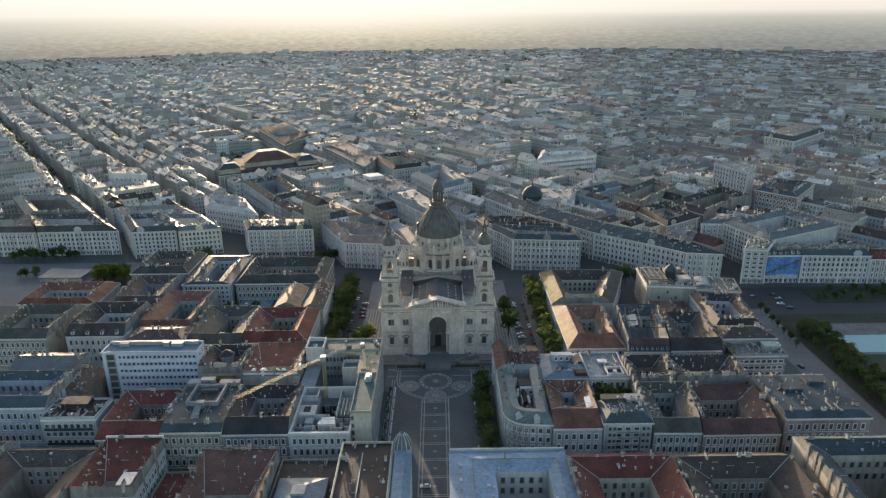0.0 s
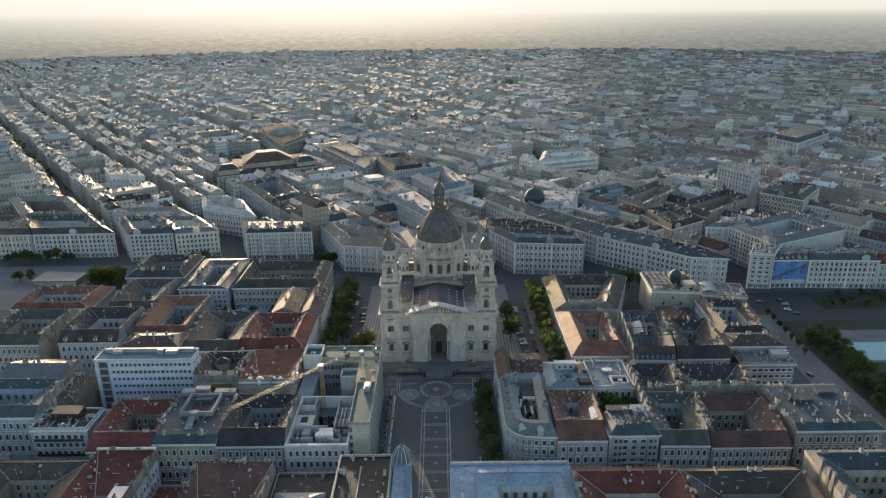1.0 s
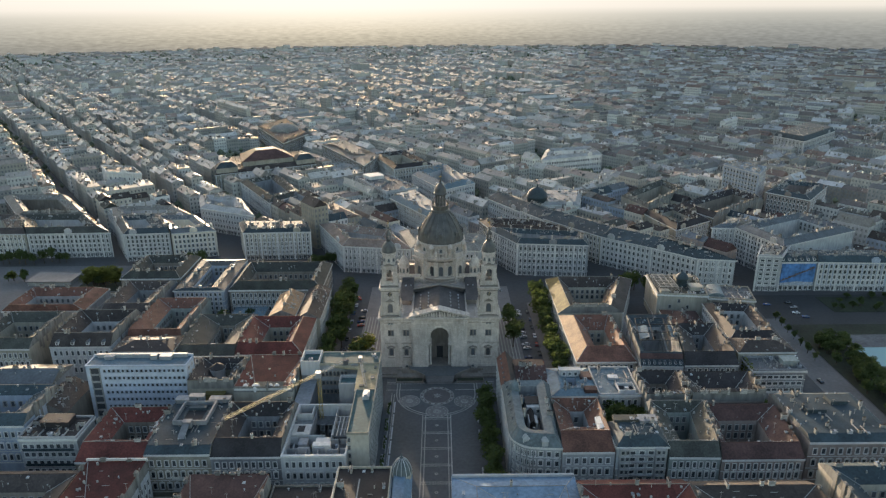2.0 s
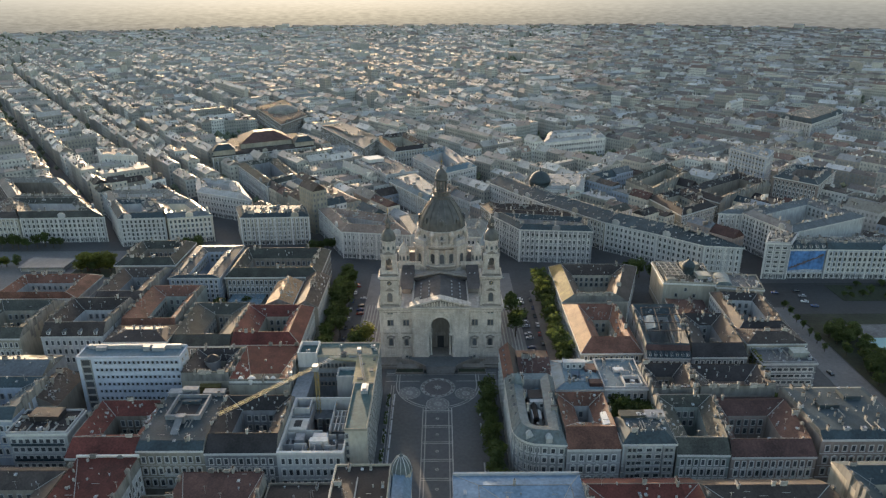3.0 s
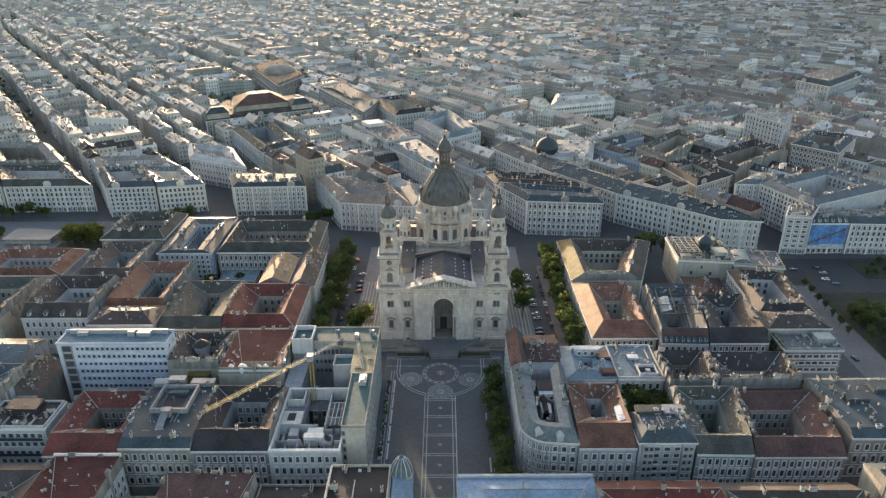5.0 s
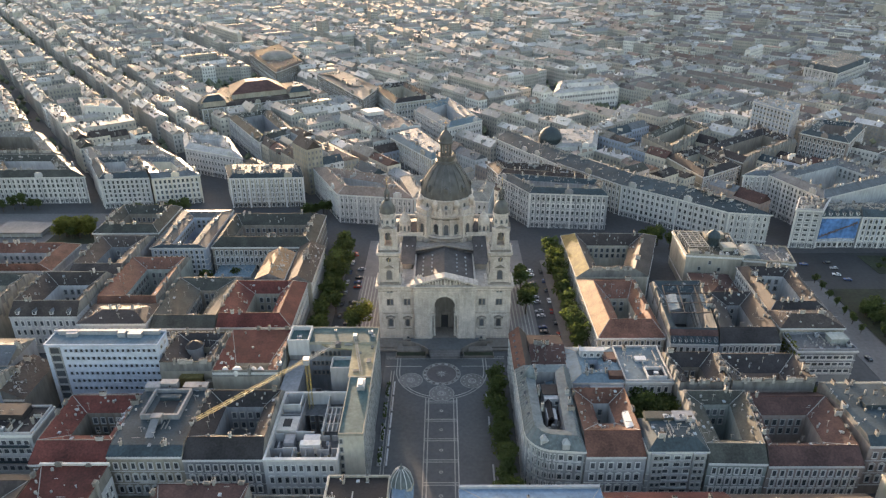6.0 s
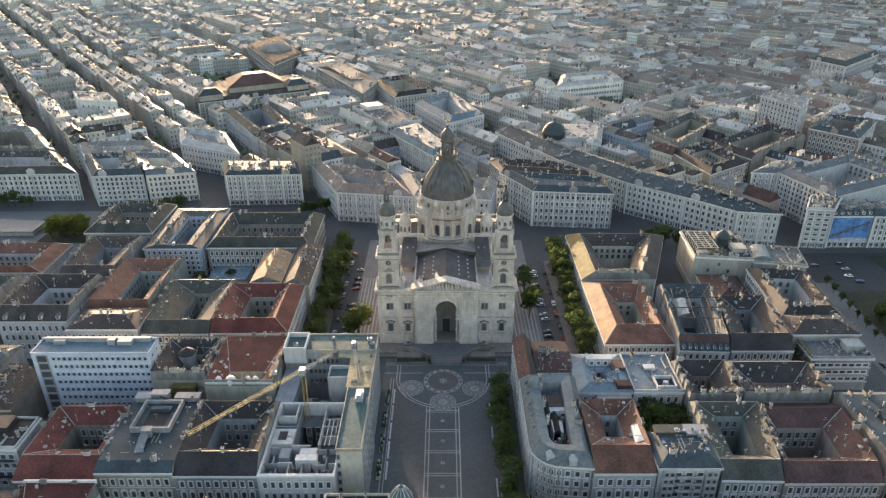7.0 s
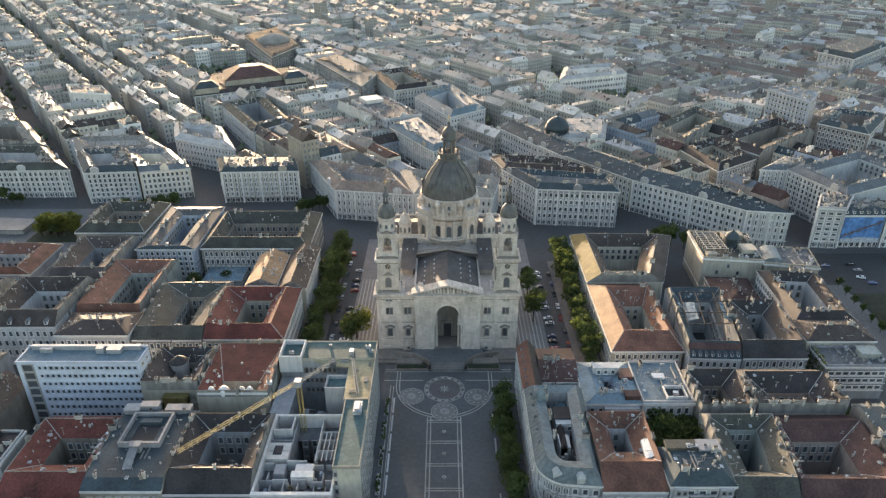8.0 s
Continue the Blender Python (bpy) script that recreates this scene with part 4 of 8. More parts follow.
for x0_, y0_, x1_, y1_, z1_ in ((131, 399, 136, 402, 21.6), (150, 402, 157, 409, 22.2), (146, 418, 156, 423, 22.6)):
    b = MB()
    b.box(x0_, y0_, 20, x1_, y1_, z1_)
    b.box(x0_ - 0.2, y0_ - 0.2, z1_, x1_ + 0.2, y1_ + 0.2, z1_ + 0.25)
    part("roof_cabin", b, WALL["cream"], theatre)
hall = building(158, 390, 186, 412, 19, "cream", "concrete", kind="flat", party="", win="", chim=4, unit=6, quad=[(158, 394), (183, 389), (187, 409), (161.5, 413)], note="pale hall with blank panelled walls beside the theatre")
for x in (159, 170.4, 181.5):
    b = MB()
    y = 394 - (x - 158) * 0.2
    b.box(x - 0.5, y - 0.4, 0, x + 0.7, y + 0.3, 19.6)
    part("pier", b, WALL["cream"], hall)
b = MB()
n_ = 10
for k in range(n_):
    a0, a1 = math.pi * k / n_, math.pi * (k + 1) / n_
    b.face([(162.5 - 5.0 * math.cos(a0), 395, 19 + 2.6 * math.sin(a0)), (162.5 - 5.0 * math.cos(a1), 395, 19 + 2.6 * math.sin(a1)), (165.5 - 5.0 * math.cos(a1), 409, 19 + 2.6 * math.sin(a1)), (165.5 - 5.0 * math.cos(a0), 409, 19 + 2.6 * math.sin(a0))])
b.face([(162.5 - 5.0 * math.cos(math.pi * k / n_), 395, 19 + 2.6 * math.sin(math.pi * k / n_)) for k in range(n_ + 1)])
b.face([(165.5 - 5.0 * math.cos(math.pi * k / n_), 409, 19 + 2.6 * math.sin(math.pi * k / n_)) for k in range(n_ + 1)])
part("barrel_vault", b, ROOF["greenmetal"], hall, "pale green barrel-vaulted roof")


# ---- buildings of their own kind ----
def shell_building():
    """A house gutted for rebuilding: street walls stand, no roof, rough floors and partitions inside."""
    x0, y0, x1, y1, h = -60, 244, -35.2, 280, 20.8
    root = thing("gutted_house", ((x0 + x1) / 2, (y0 + y1) / 2, 0), "white gutted old house without roof, under rebuilding", "building", "buildings of the old town")
    poly = [(x0, y0), (x1, y0), (x1, y1), (x0, y1)]
    b = MB()
    b.ring(poly, inset(poly, 0.6), -0.5, h)
    part("wall", b, WALL["white"], root)
    b = MB()
    b.ring(inset(poly, [-0.5, 0.05, 0.05, 0.05]), inset(poly, 0.7), h - 0.7, h + 0.1)
    b.ring(inset(poly, [-0.2, 0.05, 0.05, 0.05]), inset(poly, 0.7), 4.2, 4.5)
    part("cornice", b, FRAME, root)
    b = MB()
    b.box(x0 + 0.6, y0 + 0.6, 14.8, x1 - 0.6, y0 + 15, 15.2)
    b.box(x0 + 0.6, y0 + 15, 14.8, x0 + 8, y1 - 0.6, 15.2)
    b.box(x1 - 8, y0 + 15, 14.8, x1 - 0.6, y1 - 0.6, 15.2)
    b.box(x0 + 8, y1 - 7, 14.8, x1 - 8, y1 - 0.6, 15.2)
    part("floor_slab", b, ROOF["concrete"], root)
    rng = random.Random(5)
    def rough_wall(xa, ya, xb, yb, z0, z1):
        b = MB()
        b.box(xa, ya, z0, max(xb, xa + 0.35), max(yb, ya + 0.35), z1)
        part("partition", b, WALL["white"] if rng.random() < 0.7 else WALL["grey"], root)

    for y in (y0 + 7, y0 + 15):
        x = x0 + 0.6
        while x < x1 - 1:
            w = rng.uniform(2.5, 5.5)
            rough_wall(x, y, min(x + w, x1 - 0.6), y, 15.2, 16.6 + rng.uniform(0, 3.0))
            x += w + (rng.uniform(0.8, 1.4) if rng.random() < 0.5 else 0)
    for y in (y0 + 20, y0 + 25, y1 - 7):
        rough_wall(x0 + 0.6, y, x0 + 8, y, 15.2, 18.9)
        rough_wall(x1 - 8, y, x1 - 0.6, y, 15.2, 18.9)
    for x in (x0 + 8, x1 - 8):
        rough_wall(x, y0 + 15.4, x, y1 - 0.6, 0, 19.4)
    for i in range(11):
        x = x0 + 2.4 + i * 2.2 + rng.uniform(-0.5, 0.5)
        ya = y0 + (0.8 if i % 2 else 7.4)
        rough_wall(x, ya, x, ya + rng.uniform(3.5, 6.6), 15.2, 16.4 + rng.uniform(0, 3.2))
    for i in range(5):
        rough_wall(x1 - 7.6 + i * 1.5, y0 + 16, x1 - 7.6 + i * 1.5, y0 + 29, 18.4, 18.75)
    for xa, ya, xb, yb, z1, mt, nm, lb in ((0.7, 16.5, 8.2, 24.0, 18.9, WALL["pale"], "roof_slab", "new pale roof slab"), (2.6, 18.4, 5.4, 22.4, 19.15, DARK, "roof_opening", ""), (10.5, 8.0, 17.5, 10.6, 19.6, WALL["pale"], "roof_cabin", "fresh white site cabin"), (11.2, 10.8, 16.8, 14.4, 18.9, METAL_LIGHT, "roof_panel", ""), (4.5, 10.2, 8.0, 14.6, 18.6, WALL["grey"], "lift_shaft", ""), (16.5, 2.2, 22.5, 5.4, 16.4, ROOF["darkred"], "tile_heap", "heap of old roof tiles"), (1.0, 2.0, 9.0, 5.6, 15.7, ROOF["slate"], "roof_panel", "")):
        b = MB()
        b.box(x0 + xa, y0 + ya, 15.2, x0 + xb, y0 + yb, z1)
        part(nm, b, mt, root, lb)
    b = MB()
    b.ring([(x0 + 0.8, y1 - 8), (x0 + 7.4, y1 - 8), (x0 + 7.4, y1 - 0.8), (x0 + 0.8, y1 - 0.8)], [(x0 + 1.2, y1 - 7.6), (x0 + 7.0, y1 - 7.6), (x0 + 7.0, y1 - 1.2), (x0 + 1.2, y1 - 1.2)], 15.2, 21.0)
    part("stairwell", b, WALL["white"], root, "open white stairwell")
    for i in range(40):
        # stacked building material and debris
        b = MB()
        x, y, w = x0 + 1.5 + rng.uniform(0, 22), y0 + 1.5 + rng.uniform(0, 12.5), rng.uniform(0.4, 1.6)
        b.box(x, y, 15.2, x + w, y + rng.uniform(0.3, 1.5), 15.5 + rng.uniform(0, 1.3))
        part("stacked_material", b, (METAL_LIGHT, ROOF["deck"], ROOF["concrete"], WALL["blue"])[i % 4], root)
    facade(root, poly[0], poly[1], h, 4, 2.55, FRAME, "hood")
    facade(root, (x0 + 8.4, y1 - 7), (x1 - 8, y1 - 7), 17, 4, 3.0, FRAME_DARK, "plain")


def slab_building():
    root = thing("modern_wing", (-31, 263, 0), "tall narrow modern wing with flat teal roof", "building")
    poly = [(-35, 247.5), (-26.8, 247.5), (-26.8, 279), (-35, 279)]
    b = MB()
    b.prism(poly, -0.5, 28, top=False)
    part("wall", b, surface("pale_cladding", (0.47, 0.45, 0.39), 0.7, 0.15, 0.1, 0.7, 0.1, streak=0.6), root, "smooth pale cladding")
    b = MB()
    b.face([(*p, 28) for p in inset(poly, 0.2)])
    part("roof", b, ROOF["teal"], root)
    b = MB()
    b.ring(inset(poly, -0.1), inset(poly, 0.22), 27.4, 28.5)
    part("parapet", b, WALL["cream"], root)
    b = MB()
    b.box(-31.5, 271, 28, -28.8, 276.5, 29.6)
    b.box(-31, 271.6, 29.6, -29.4, 275.6, 30.3)
    part("roof_cabin", b, METAL_LIGHT, root)
    for k in range(7):
        piece("window", window_mesh(0.9, 1.9, FRAME_DARK, "plain"), root, (-34.3, 247.5, 3.2 + k * 3.5), 0)
        for i in range(8):
            piece("window", window_mesh(2.2, 2.1, FRAME_DARK, "plain"), root, (-26.8, 249.5 + i * 3.8, 3.2 + k * 3.5), math.pi / 2)
    root = thing("modern_block", (-45, 297, 0), "unfinished modern block with teal and bare decks", "building")
    b = MB()
    for x0, y0, x1, y1, h in ((-63, 303.6, -27.2, 314.6, 27), (-36.2, 281, -27.2, 303.6, 26.4), (-63, 281, -56, 303.6, 19)):
        b.box(x0, y0, -0.5, x1, y1, h)
    part("wall", b, WALL["grey"], root)
    b = MB()
    b.box(-62.6, 304, 26.9, -27.6, 314.2, 27.25)
    part("roof", b, ROOF["teal"], root, "teal membrane roof")
    deck = [(-36.0, 281.3), (-27.5, 281.3), (-27.5, 303.9), (-50.0, 303.9), (-46.5, 301.4), (-36.6, 299.6)]
    b = MB()
    b.prism(deck, 26.0, 26.75, bottom=True)
    part("roof_deck", b, ROOF["deck"], root, "bare yellowish concrete deck")
    for x, y, w, d in ((-34.5, 284, 2.4, 1.2), (-30, 290, 1.6, 2.6), (-40, 302, 3.2, 1.0), (-33.8, 296, 1.2, 1.2), (-29.2, 299.5, 1.0, 2.0), (-44, 302.4, 2.0, 0.8)):
        b = MB()
        b.box(x, y, 26.7, x + w, y + d, 27.2)
        part("pallet", b, WALL["fire"], root)
    b = MB()
    a = [(-63.2, 303.4), (-27, 303.4), (-27, 314.8), (-63.2, 314.8)]
    b.ring(a, inset(a, [0.05, 0.3, 0.3, 0.3]), 26.4, 27.7)
    b.box(-27.25, 281, 26.4, -26.95, 303.4, 27.4)
    part("parapet", b, WALL["cream"], root)
    b = MB()
    a = [(-63, 302.4), (-54.4, 302.4), (-54.4, 313.4), (-63, 313.4)]
    b.ring(a, inset(a, 0.5), 22, 29.2)
    part("roof_enclosure", b, WALL["white"], root)
    for x, y, s in ((-30.2, 310.5, 1.0), (-29.0, 308.0, 0.7), (-45, 312, 0.6), (-59, 307, 0.9)):
        piece("air_unit", UNIT, root, (x, y, 27.2), 0, (s, s, s))
    b = MB()
    lattice(b, (-31.2, 282.2, 27.4), (-36.2, 306.5, 28.0), 0.9, 1.8, 0.16)
    part("hoist", b, FRAME_DARK, root, "grey lattice hoist lying on the deck")
    b = MB()
    b.box(-37.0, 306, 27.2, -35.4, 308.2, 28.8)
    part("hoist_head", b, METAL_LIGHT, root)
    b = MB()
    q = [(-43.7, 287.8), (-36.2, 287.8), (-36.2, 295.2), (-43.7, 295.2)]
    b.prism(q, -0.5, 24.6, top=False)
    b.ring(inset(q, -0.1), inset(q, 0.35), 24.2, 26.2)
    part("white_box", b, WALL["white"], root)
    b = MB()
    b.face([(*c, 24.7) for c in inset(q, 0.3)])
    part("box_roof", b, ROOF["teal"], root)
    for i in range(5):
        # cabins and openings in the sunken court behind the old front
        b = MB()
        x = -55.5 + i * 2.6
        b.box(x, 284 + (i % 3) * 2.2, 0, x + 2.2, 288 + (i % 2) * 3, 12 + (i * 7 % 5))
        part("court_cabin", b, WALL["grey"] if i % 2 else ROOF["concrete"], root)
    for k in range(3):
        for i in range(7):
            piece("window", window_mesh(0.95, 1.7, STONE_DARK, "arch" if k == 2 else "plain"), root, (-53.2 + i * 1.75, 303.6, 12.0 + k * 4.5), 0)
    for k in range(7):
        for i in range(9):
            piece("window", window_mesh(1.5, 2.0, FRAME_DARK, "plain"), root, (-27.2, 283 + i * 3.3, 3 + k * 3.4), math.pi / 2)


def office():
    x0, y0, x1, y1, h = -158, 297.5, -113, 307, 30.5
    root = thing("office_building", (-135, 302, 0), "pale blue office slab with rows of square windows", "building")
    pane = shiny("office_glass", (0.02, 0.025, 0.03), 0.4)
    cladding = surface("pale_blue_panels", (0.40, 0.45, 0.52), 0.7, 0.12, 0.1, 0.7, 0.1, streak=0.5)
    poly = [(x0, y0), (x1, y0), (x1, y1), (x0, y1)]
    b = MB()
    b.prism(poly, -0.5, h, top=False)
    part("wall", b, cladding, root)
    b = MB()
    b.face([(*p, h - 0.3) for p in inset(poly, 0.2)])
    part("roof", b, ROOF["lightblue"], root)
    b = MB()
    b.ring(inset(poly, [-0.2, -0.2, 0.1, -0.2]), inset(poly, 0.35), h - 0.6, h + 0.12)
    b.box(x0 - 0.2, y1 - 0.4, h - 0.6, x1 + 0.2, y1 + 0.2, h + 0.8)
    part("parapet", b, cladding, root)
    b = MB()
    b.box(x0 + 2, y1 - 1.8, h - 0.3, x1 - 2, y1 - 0.4, h + 1.5)
    b.box(x0 + 6, y1 - 3.6, h - 0.3, x0 + 10.5, y1 - 1.8, h + 1.3)
    b.box(x0 + 27, y1 - 4, h - 0.3, x0 + 30, y1 - 1.8, h + 1.9)
    b.box(x0 + 31, y1 - 4.2, h - 0.3, x0 + 36.5, y1 - 1.8, h + 1.5)
    part("plant_room", b, METAL_LIGHT, root, "long white plant room")
    b = MB()
    b.box(x0 + 1.8, y0 - 0.18, 1, x0 + 6.2, y0 + 0.2, h - 1.2)
    part("glazed_strip", b, FRAME_DARK, root)
    for k in range(8):
        for i in range(18):
            piece("window", window_mesh(1.1, 1.35, cladding, "plain", pane), root, (x0 + 8.3 + i * 2.06, y0, 1.9 + k * 3.6), 0)
        piece("window", window_mesh(3.6, 2.7, FRAME_DARK, "plain"), root, (x0 + 4.0, y0 - 0.2, 1.3 + k * 3.6), 0)
        for i in range(2):
            piece("window", window_mesh(1.15, 1.35, FRAME, "plain"), root, (x1, y0 + 2.6 + i * 4, 1.9 + k * 3.6), math.pi / 2)


def corner_house():
    """A house with a rounded corner towards the square."""
    h = 21.8
    arc = [(37.5 + 9.5 * math.cos(radians(a)), 256.5 + 9.5 * math.sin(radians(a))) for a in range(180, 271, 15)]
    poly = arc + [(46.8, 246.2), (48.5, 292), (28.2, 292)]
    root = thing("corner_house", (38, 270, 0), "pale grey stuccoed old house with a rounded corner and metal mansard", "building", "buildings of the old town")
    n = len(poly)
    b = MB()
    b.prism(poly, -0.5, h, top=False)
    part("wall", b, WALL["stone"], root)
    b = MB()
    b.ring(inset(poly, -0.5), inset(poly, 0.4), h - 0.9, h - 0.05)
    part("cornice", b, FRAME, root)
    for z in (4.2, 8.9, 16.8):
        b = MB()
        b.ring(inset(poly, -0.25), inset(poly, 0.3), z, z + 0.3)
        part("string_course", b, FRAME, root)
    ridge, court = inset(poly, 2.6), inset(poly, 6.0)
    rng_c = random.Random(31)
    b = MB()
    e = inset(poly, -0.4)
    for i in range(n):
        j = (i + 1) % n
        b.face([(*e[i], h), (*e[j], h), (*ridge[j], h + 4.2), (*ridge[i], h + 4.2)])
        b.face([(*ridge[i], h + 4.2), (*ridge[j], h + 4.2), (*court[j], h + 3.4), (*court[i], h + 3.4)])
    part("roof", b, ROOF["greenmetal"], root)
    b = MB()
    b.prism(court, 6, h + 3.4, top=False)
    part("court_wall", b, WALL["grey"], root)
    b = MB()
    b.box(36.5, 272, 8, 46, 280, h + 1.5)
    b.box(36.5, 262, 8, 40, 268, h + 0.5)
    part("rear_wing", b, WALL["white"], root)
    b = MB()
    b.box(36.2, 274.2, h + 1.5, 46.3, 280.3, h + 1.9)
    part("rear_roof", b, ROOF["dark"], root)
    for i in range(3):
        piece("window", window_mesh(1.2, 1.5, FRAME, "plain"), root, (38.3 + i * 2.9, 272, h - 1), 0)
    for xx, ya, yb, w_, hh, mt in ((36.5, 256, 262, 4.5, 16.5, "brown"), (41.5, 254, 271, 3.5, 18.6, "darkred"), (36.5, 281.5, 290.5, 9.5, 19.5, "lightblue"), (36.8, 262, 271.5, 2.2, 22.0, "dark")):
        b = MB()
        b.box(xx, ya, 2, xx + w_, yb, hh)
        part("court_building", b, WALL["fire"], root)
        b = MB()
        b.solid([(0, 1, 2, 3), (0, 4, 5, 1), (2, 3, 4, 5), (0, 3, 4), (1, 5, 2)], [(xx - 0.2, ya - 0.2, hh), (xx - 0.2, yb + 0.2, hh), (xx + w_ + 0.2, yb + 0.2, hh), (xx + w_ + 0.2, ya - 0.2, hh), (xx + w_ * 0.5, ya - 0.2, hh + 1.6), (xx + w_ * 0.5, yb + 0.2, hh + 1.6)])
        part("court_roof", b, ROOF[mt], root)
    b = MB()
    for i in range(46):
        x, y = 36 + rng_c.uniform(0, 11), 254 + rng_c.uniform(0, 37)
        b.box(x, y, 16, x + rng_c.uniform(0.2, 1.1), y + rng_c.uniform(0.2, 1.1), 19.5 + rng_c.uniform(0, 3))
    part("roof_clutter", b, FRAME_DARK, root, kind="stuff")
    for k in range(5):
        z = 1 if k == 0 else 5.0 + (k - 1) * 4.2
        me = window_mesh(1.35, 2.1 if k else 2.6, FRAME, "hood" if k in (1, 2, 3) else "plain")
        for i in range(n):
            p, q = poly[i], poly[(i + 1) % n]
            L = math.dist(p, q)
            if i == n - 2:
                continue
            m = max(1, int(L / 2.7))
            for s in range(m):
                f = (s + 0.5) / m
                piece("window", me, root, (p[0] + (q[0] - p[0]) * f, p[1] + (q[1] - p[1]) * f, z), math.atan2(q[1] - p[1], q[0] - p[0]))
    for i in range(7):
        a = radians(187.5 + 15 * i) if i < 6 else 0
        b = MB()
        x, y = (37.5 + 9.75 * math.cos(a), 256.5 + 9.75 * math.sin(a)) if i < 6 else (46.2, 246.0)
        b.lathe([(0.35, 4.5), (0.35, h - 1)], x, y, 6)
        part("pilaster", b, WALL["stone"], root)
    for i in range(12):
        b = MB()
        b.box(27.95, 258.5 + i * 2.8, 4.5, 28.3, 259.1 + i * 2.8, h - 1)
        part("pilaster", b, WALL["stone"], root)
    rng = random.Random(8)
    for i in range(10):
        s = rng.random()
        piece("chimney", CHIMNEYS[i % 3], root, (31.5 + (3 if i % 2 else 13) * 1.0, 260 + 30 * s, h + 4.1), rng.choice((0, math.pi / 2)))
    for i in range(5):
        piece("dormer", DORMER, root, (30.2, 262 + i * 6, h + 1.6), -math.pi / 2)
    # standing seams of the sheet-metal mansard
    b = MB()
    for i in range(n):
        p, q, u, v = e[i], e[(i + 1) % n], ridge[i], ridge[(i + 1) % n]
        m = max(1, int(math.dist(p, q) / 1.6))
        for k in range(m):
            f = k / m
            b.beam((p[0] + (q[0] - p[0]) * f, p[1] + (q[1] - p[1]) * f, h + 0.06), (u[0] + (v[0] - u[0]) * f, u[1] + (v[1] - u[1]) * f, h + 4.26), 0.16)
    part("roof_seam", b, ROOF["greymetal"], root, kind="stuff")
    for x, y in ((33.5, 249.6), (40.5, 247.6)):
        b = MB()
        b.box(x - 1.2, y - 1.1, h - 0.2, x + 1.2, y + 1.6, h + 2.4)
        b.prism([(x - 1.4, y - 1.3), (x + 1.4, y - 1.3), (x + 1.4, y + 1.8), (x - 1.4, y + 1.8)], h + 2.4, h + 3.6, poly1=[(x - 0.3, y - 0.3), (x + 0.3, y - 0.3), (x + 0.3, y + 0.8), (x - 0.3, y + 0.8)])
        part("attic_gable", b, WALL["stone"], root)
    b = MB()
    b.lathe([(2.6, h), (2.6, h + 3), (3.0, h + 3.1), (2.4, h + 5), (1.2, h + 6.6), (0.3, h + 7.4), (0.0, h + 8.6)], 32.5, 284, 16)
    part("turret", b, ROOF["greenmetal"], root, smooth=True)


def strip_and_turret():
    root = thing("turret_house", (-14.2, 205, 0), "narrow house with blue metal roof and domed corner turret", "building", "buildings of the old town")
    poly = [(-17.0, 182), (-10.0, 182), (-10.0, 233), (-17.0, 233)]
    b = MB()
    b.prism(poly, -0.5, 20, top=False)
    part("wall", b, WALL["cream"], root)
    b = MB()
    e, r = inset(poly, [0, -0.4, -0.4, 0]), inset(poly, [0.3, 2.2, 2.5, 1.2])
    for i in range(4):
        j = (i + 1) % 4
        b.face([(*e[i], 20), (*e[j], 20), (*r[j], 23.5), (*r[i], 23.5)])
    b.face([(*q, 23.5) for q in r])
    part("roof", b, ROOF["bluemetal"], root)
    b = MB()
    b.lathe([(3.4, 0), (3.4, 22.2), (3.8, 22.3), (3.8, 22.9), (3.2, 23)], -13.3, 231, 12)
    part("turret", b, WALL["cream"], root)
    b = MB()
    b.lathe([(3.6, 22.9), (3.5, 24.2), (3.0, 26), (2.0, 27.7), (0.7, 29), (0.25, 29.4), (0.2, 30.6), (0.0, 30.9)], -13.3, 231, 12)
    part("turret_dome", b, ROOF["greenmetal"], root, "grey-green ribbed dome", smooth=True)
    for i in range(12):
        a = radians(30 * i)
        b = MB()
        pts = [(3.6, 23), (3.55, 24.2), (3.05, 26), (2.05, 27.7), (0.75, 29)]
        for (r0, z0), (r1, z1) in zip(pts, pts[1:]):
            b.beam((-13.3 + r0 * math.cos(a), 231 + r0 * math.sin(a), z0), (-13.3 + r1 * math.cos(a), 231 + r1 * math.sin(a), z1), 0.22)
        part("rib", b, METAL_LIGHT, root)
    for k in range(4):
        for i in range(12):
            piece("window", window_mesh(1.3, 2.1, FRAME, "hood"), root, (-10.0, 186 + i * 3.4, 1.2 + k * 4.6), math.pi / 2)
    # low gabled row beside the square's east side
    root = thing("gabled_house", (32.5, 307, 0), "narrow old house with a steep orange tile roof", "building", "buildings of the old town")
    poly = [(28.2, 292.5), (35.2, 292.5), (35.2, 322), (28.2, 322)]
    b = MB()
    b.prism(poly, -0.5, 19.5, top=False)
    part("wall", b, WALL["green"], root)
    b = MB()
    b.face([(27.8, 292.5, 19.5), (27.8, 322, 19.5), (32, 322, 23.4), (32, 292.5, 23.4)])
    part("roof", b, ROOF["orange"], root)
    b = MB()
    b.face([(35.4, 292.5, 19.5), (35.4, 322, 19.5), (32, 322, 23.4), (32, 292.5, 23.4)])
    b.face([(28.2, 292.5, 19.5), (35.2, 292.5, 19.5), (32, 292.5, 23.4)])
    b.face([(28.2, 322, 19.5), (35.2, 322, 19.5), (32, 322, 23.4)])
    part("rear_slope", b, ROOF["dark"], root)
    for i in range(6):
        piece("dormer", DORMER, root, (29.8, 296 + i * 4.4, 20.6), -math.pi / 2, (0.6, 0.6, 0.6))
    for k in range(4):
        for i in range(8):
            piece("window", window_mesh(1.3, 2.1, FRAME, "hood"), root, (28.2, 320 - i * 3.5, 1.2 + k * 4.6), -math.pi / 2)


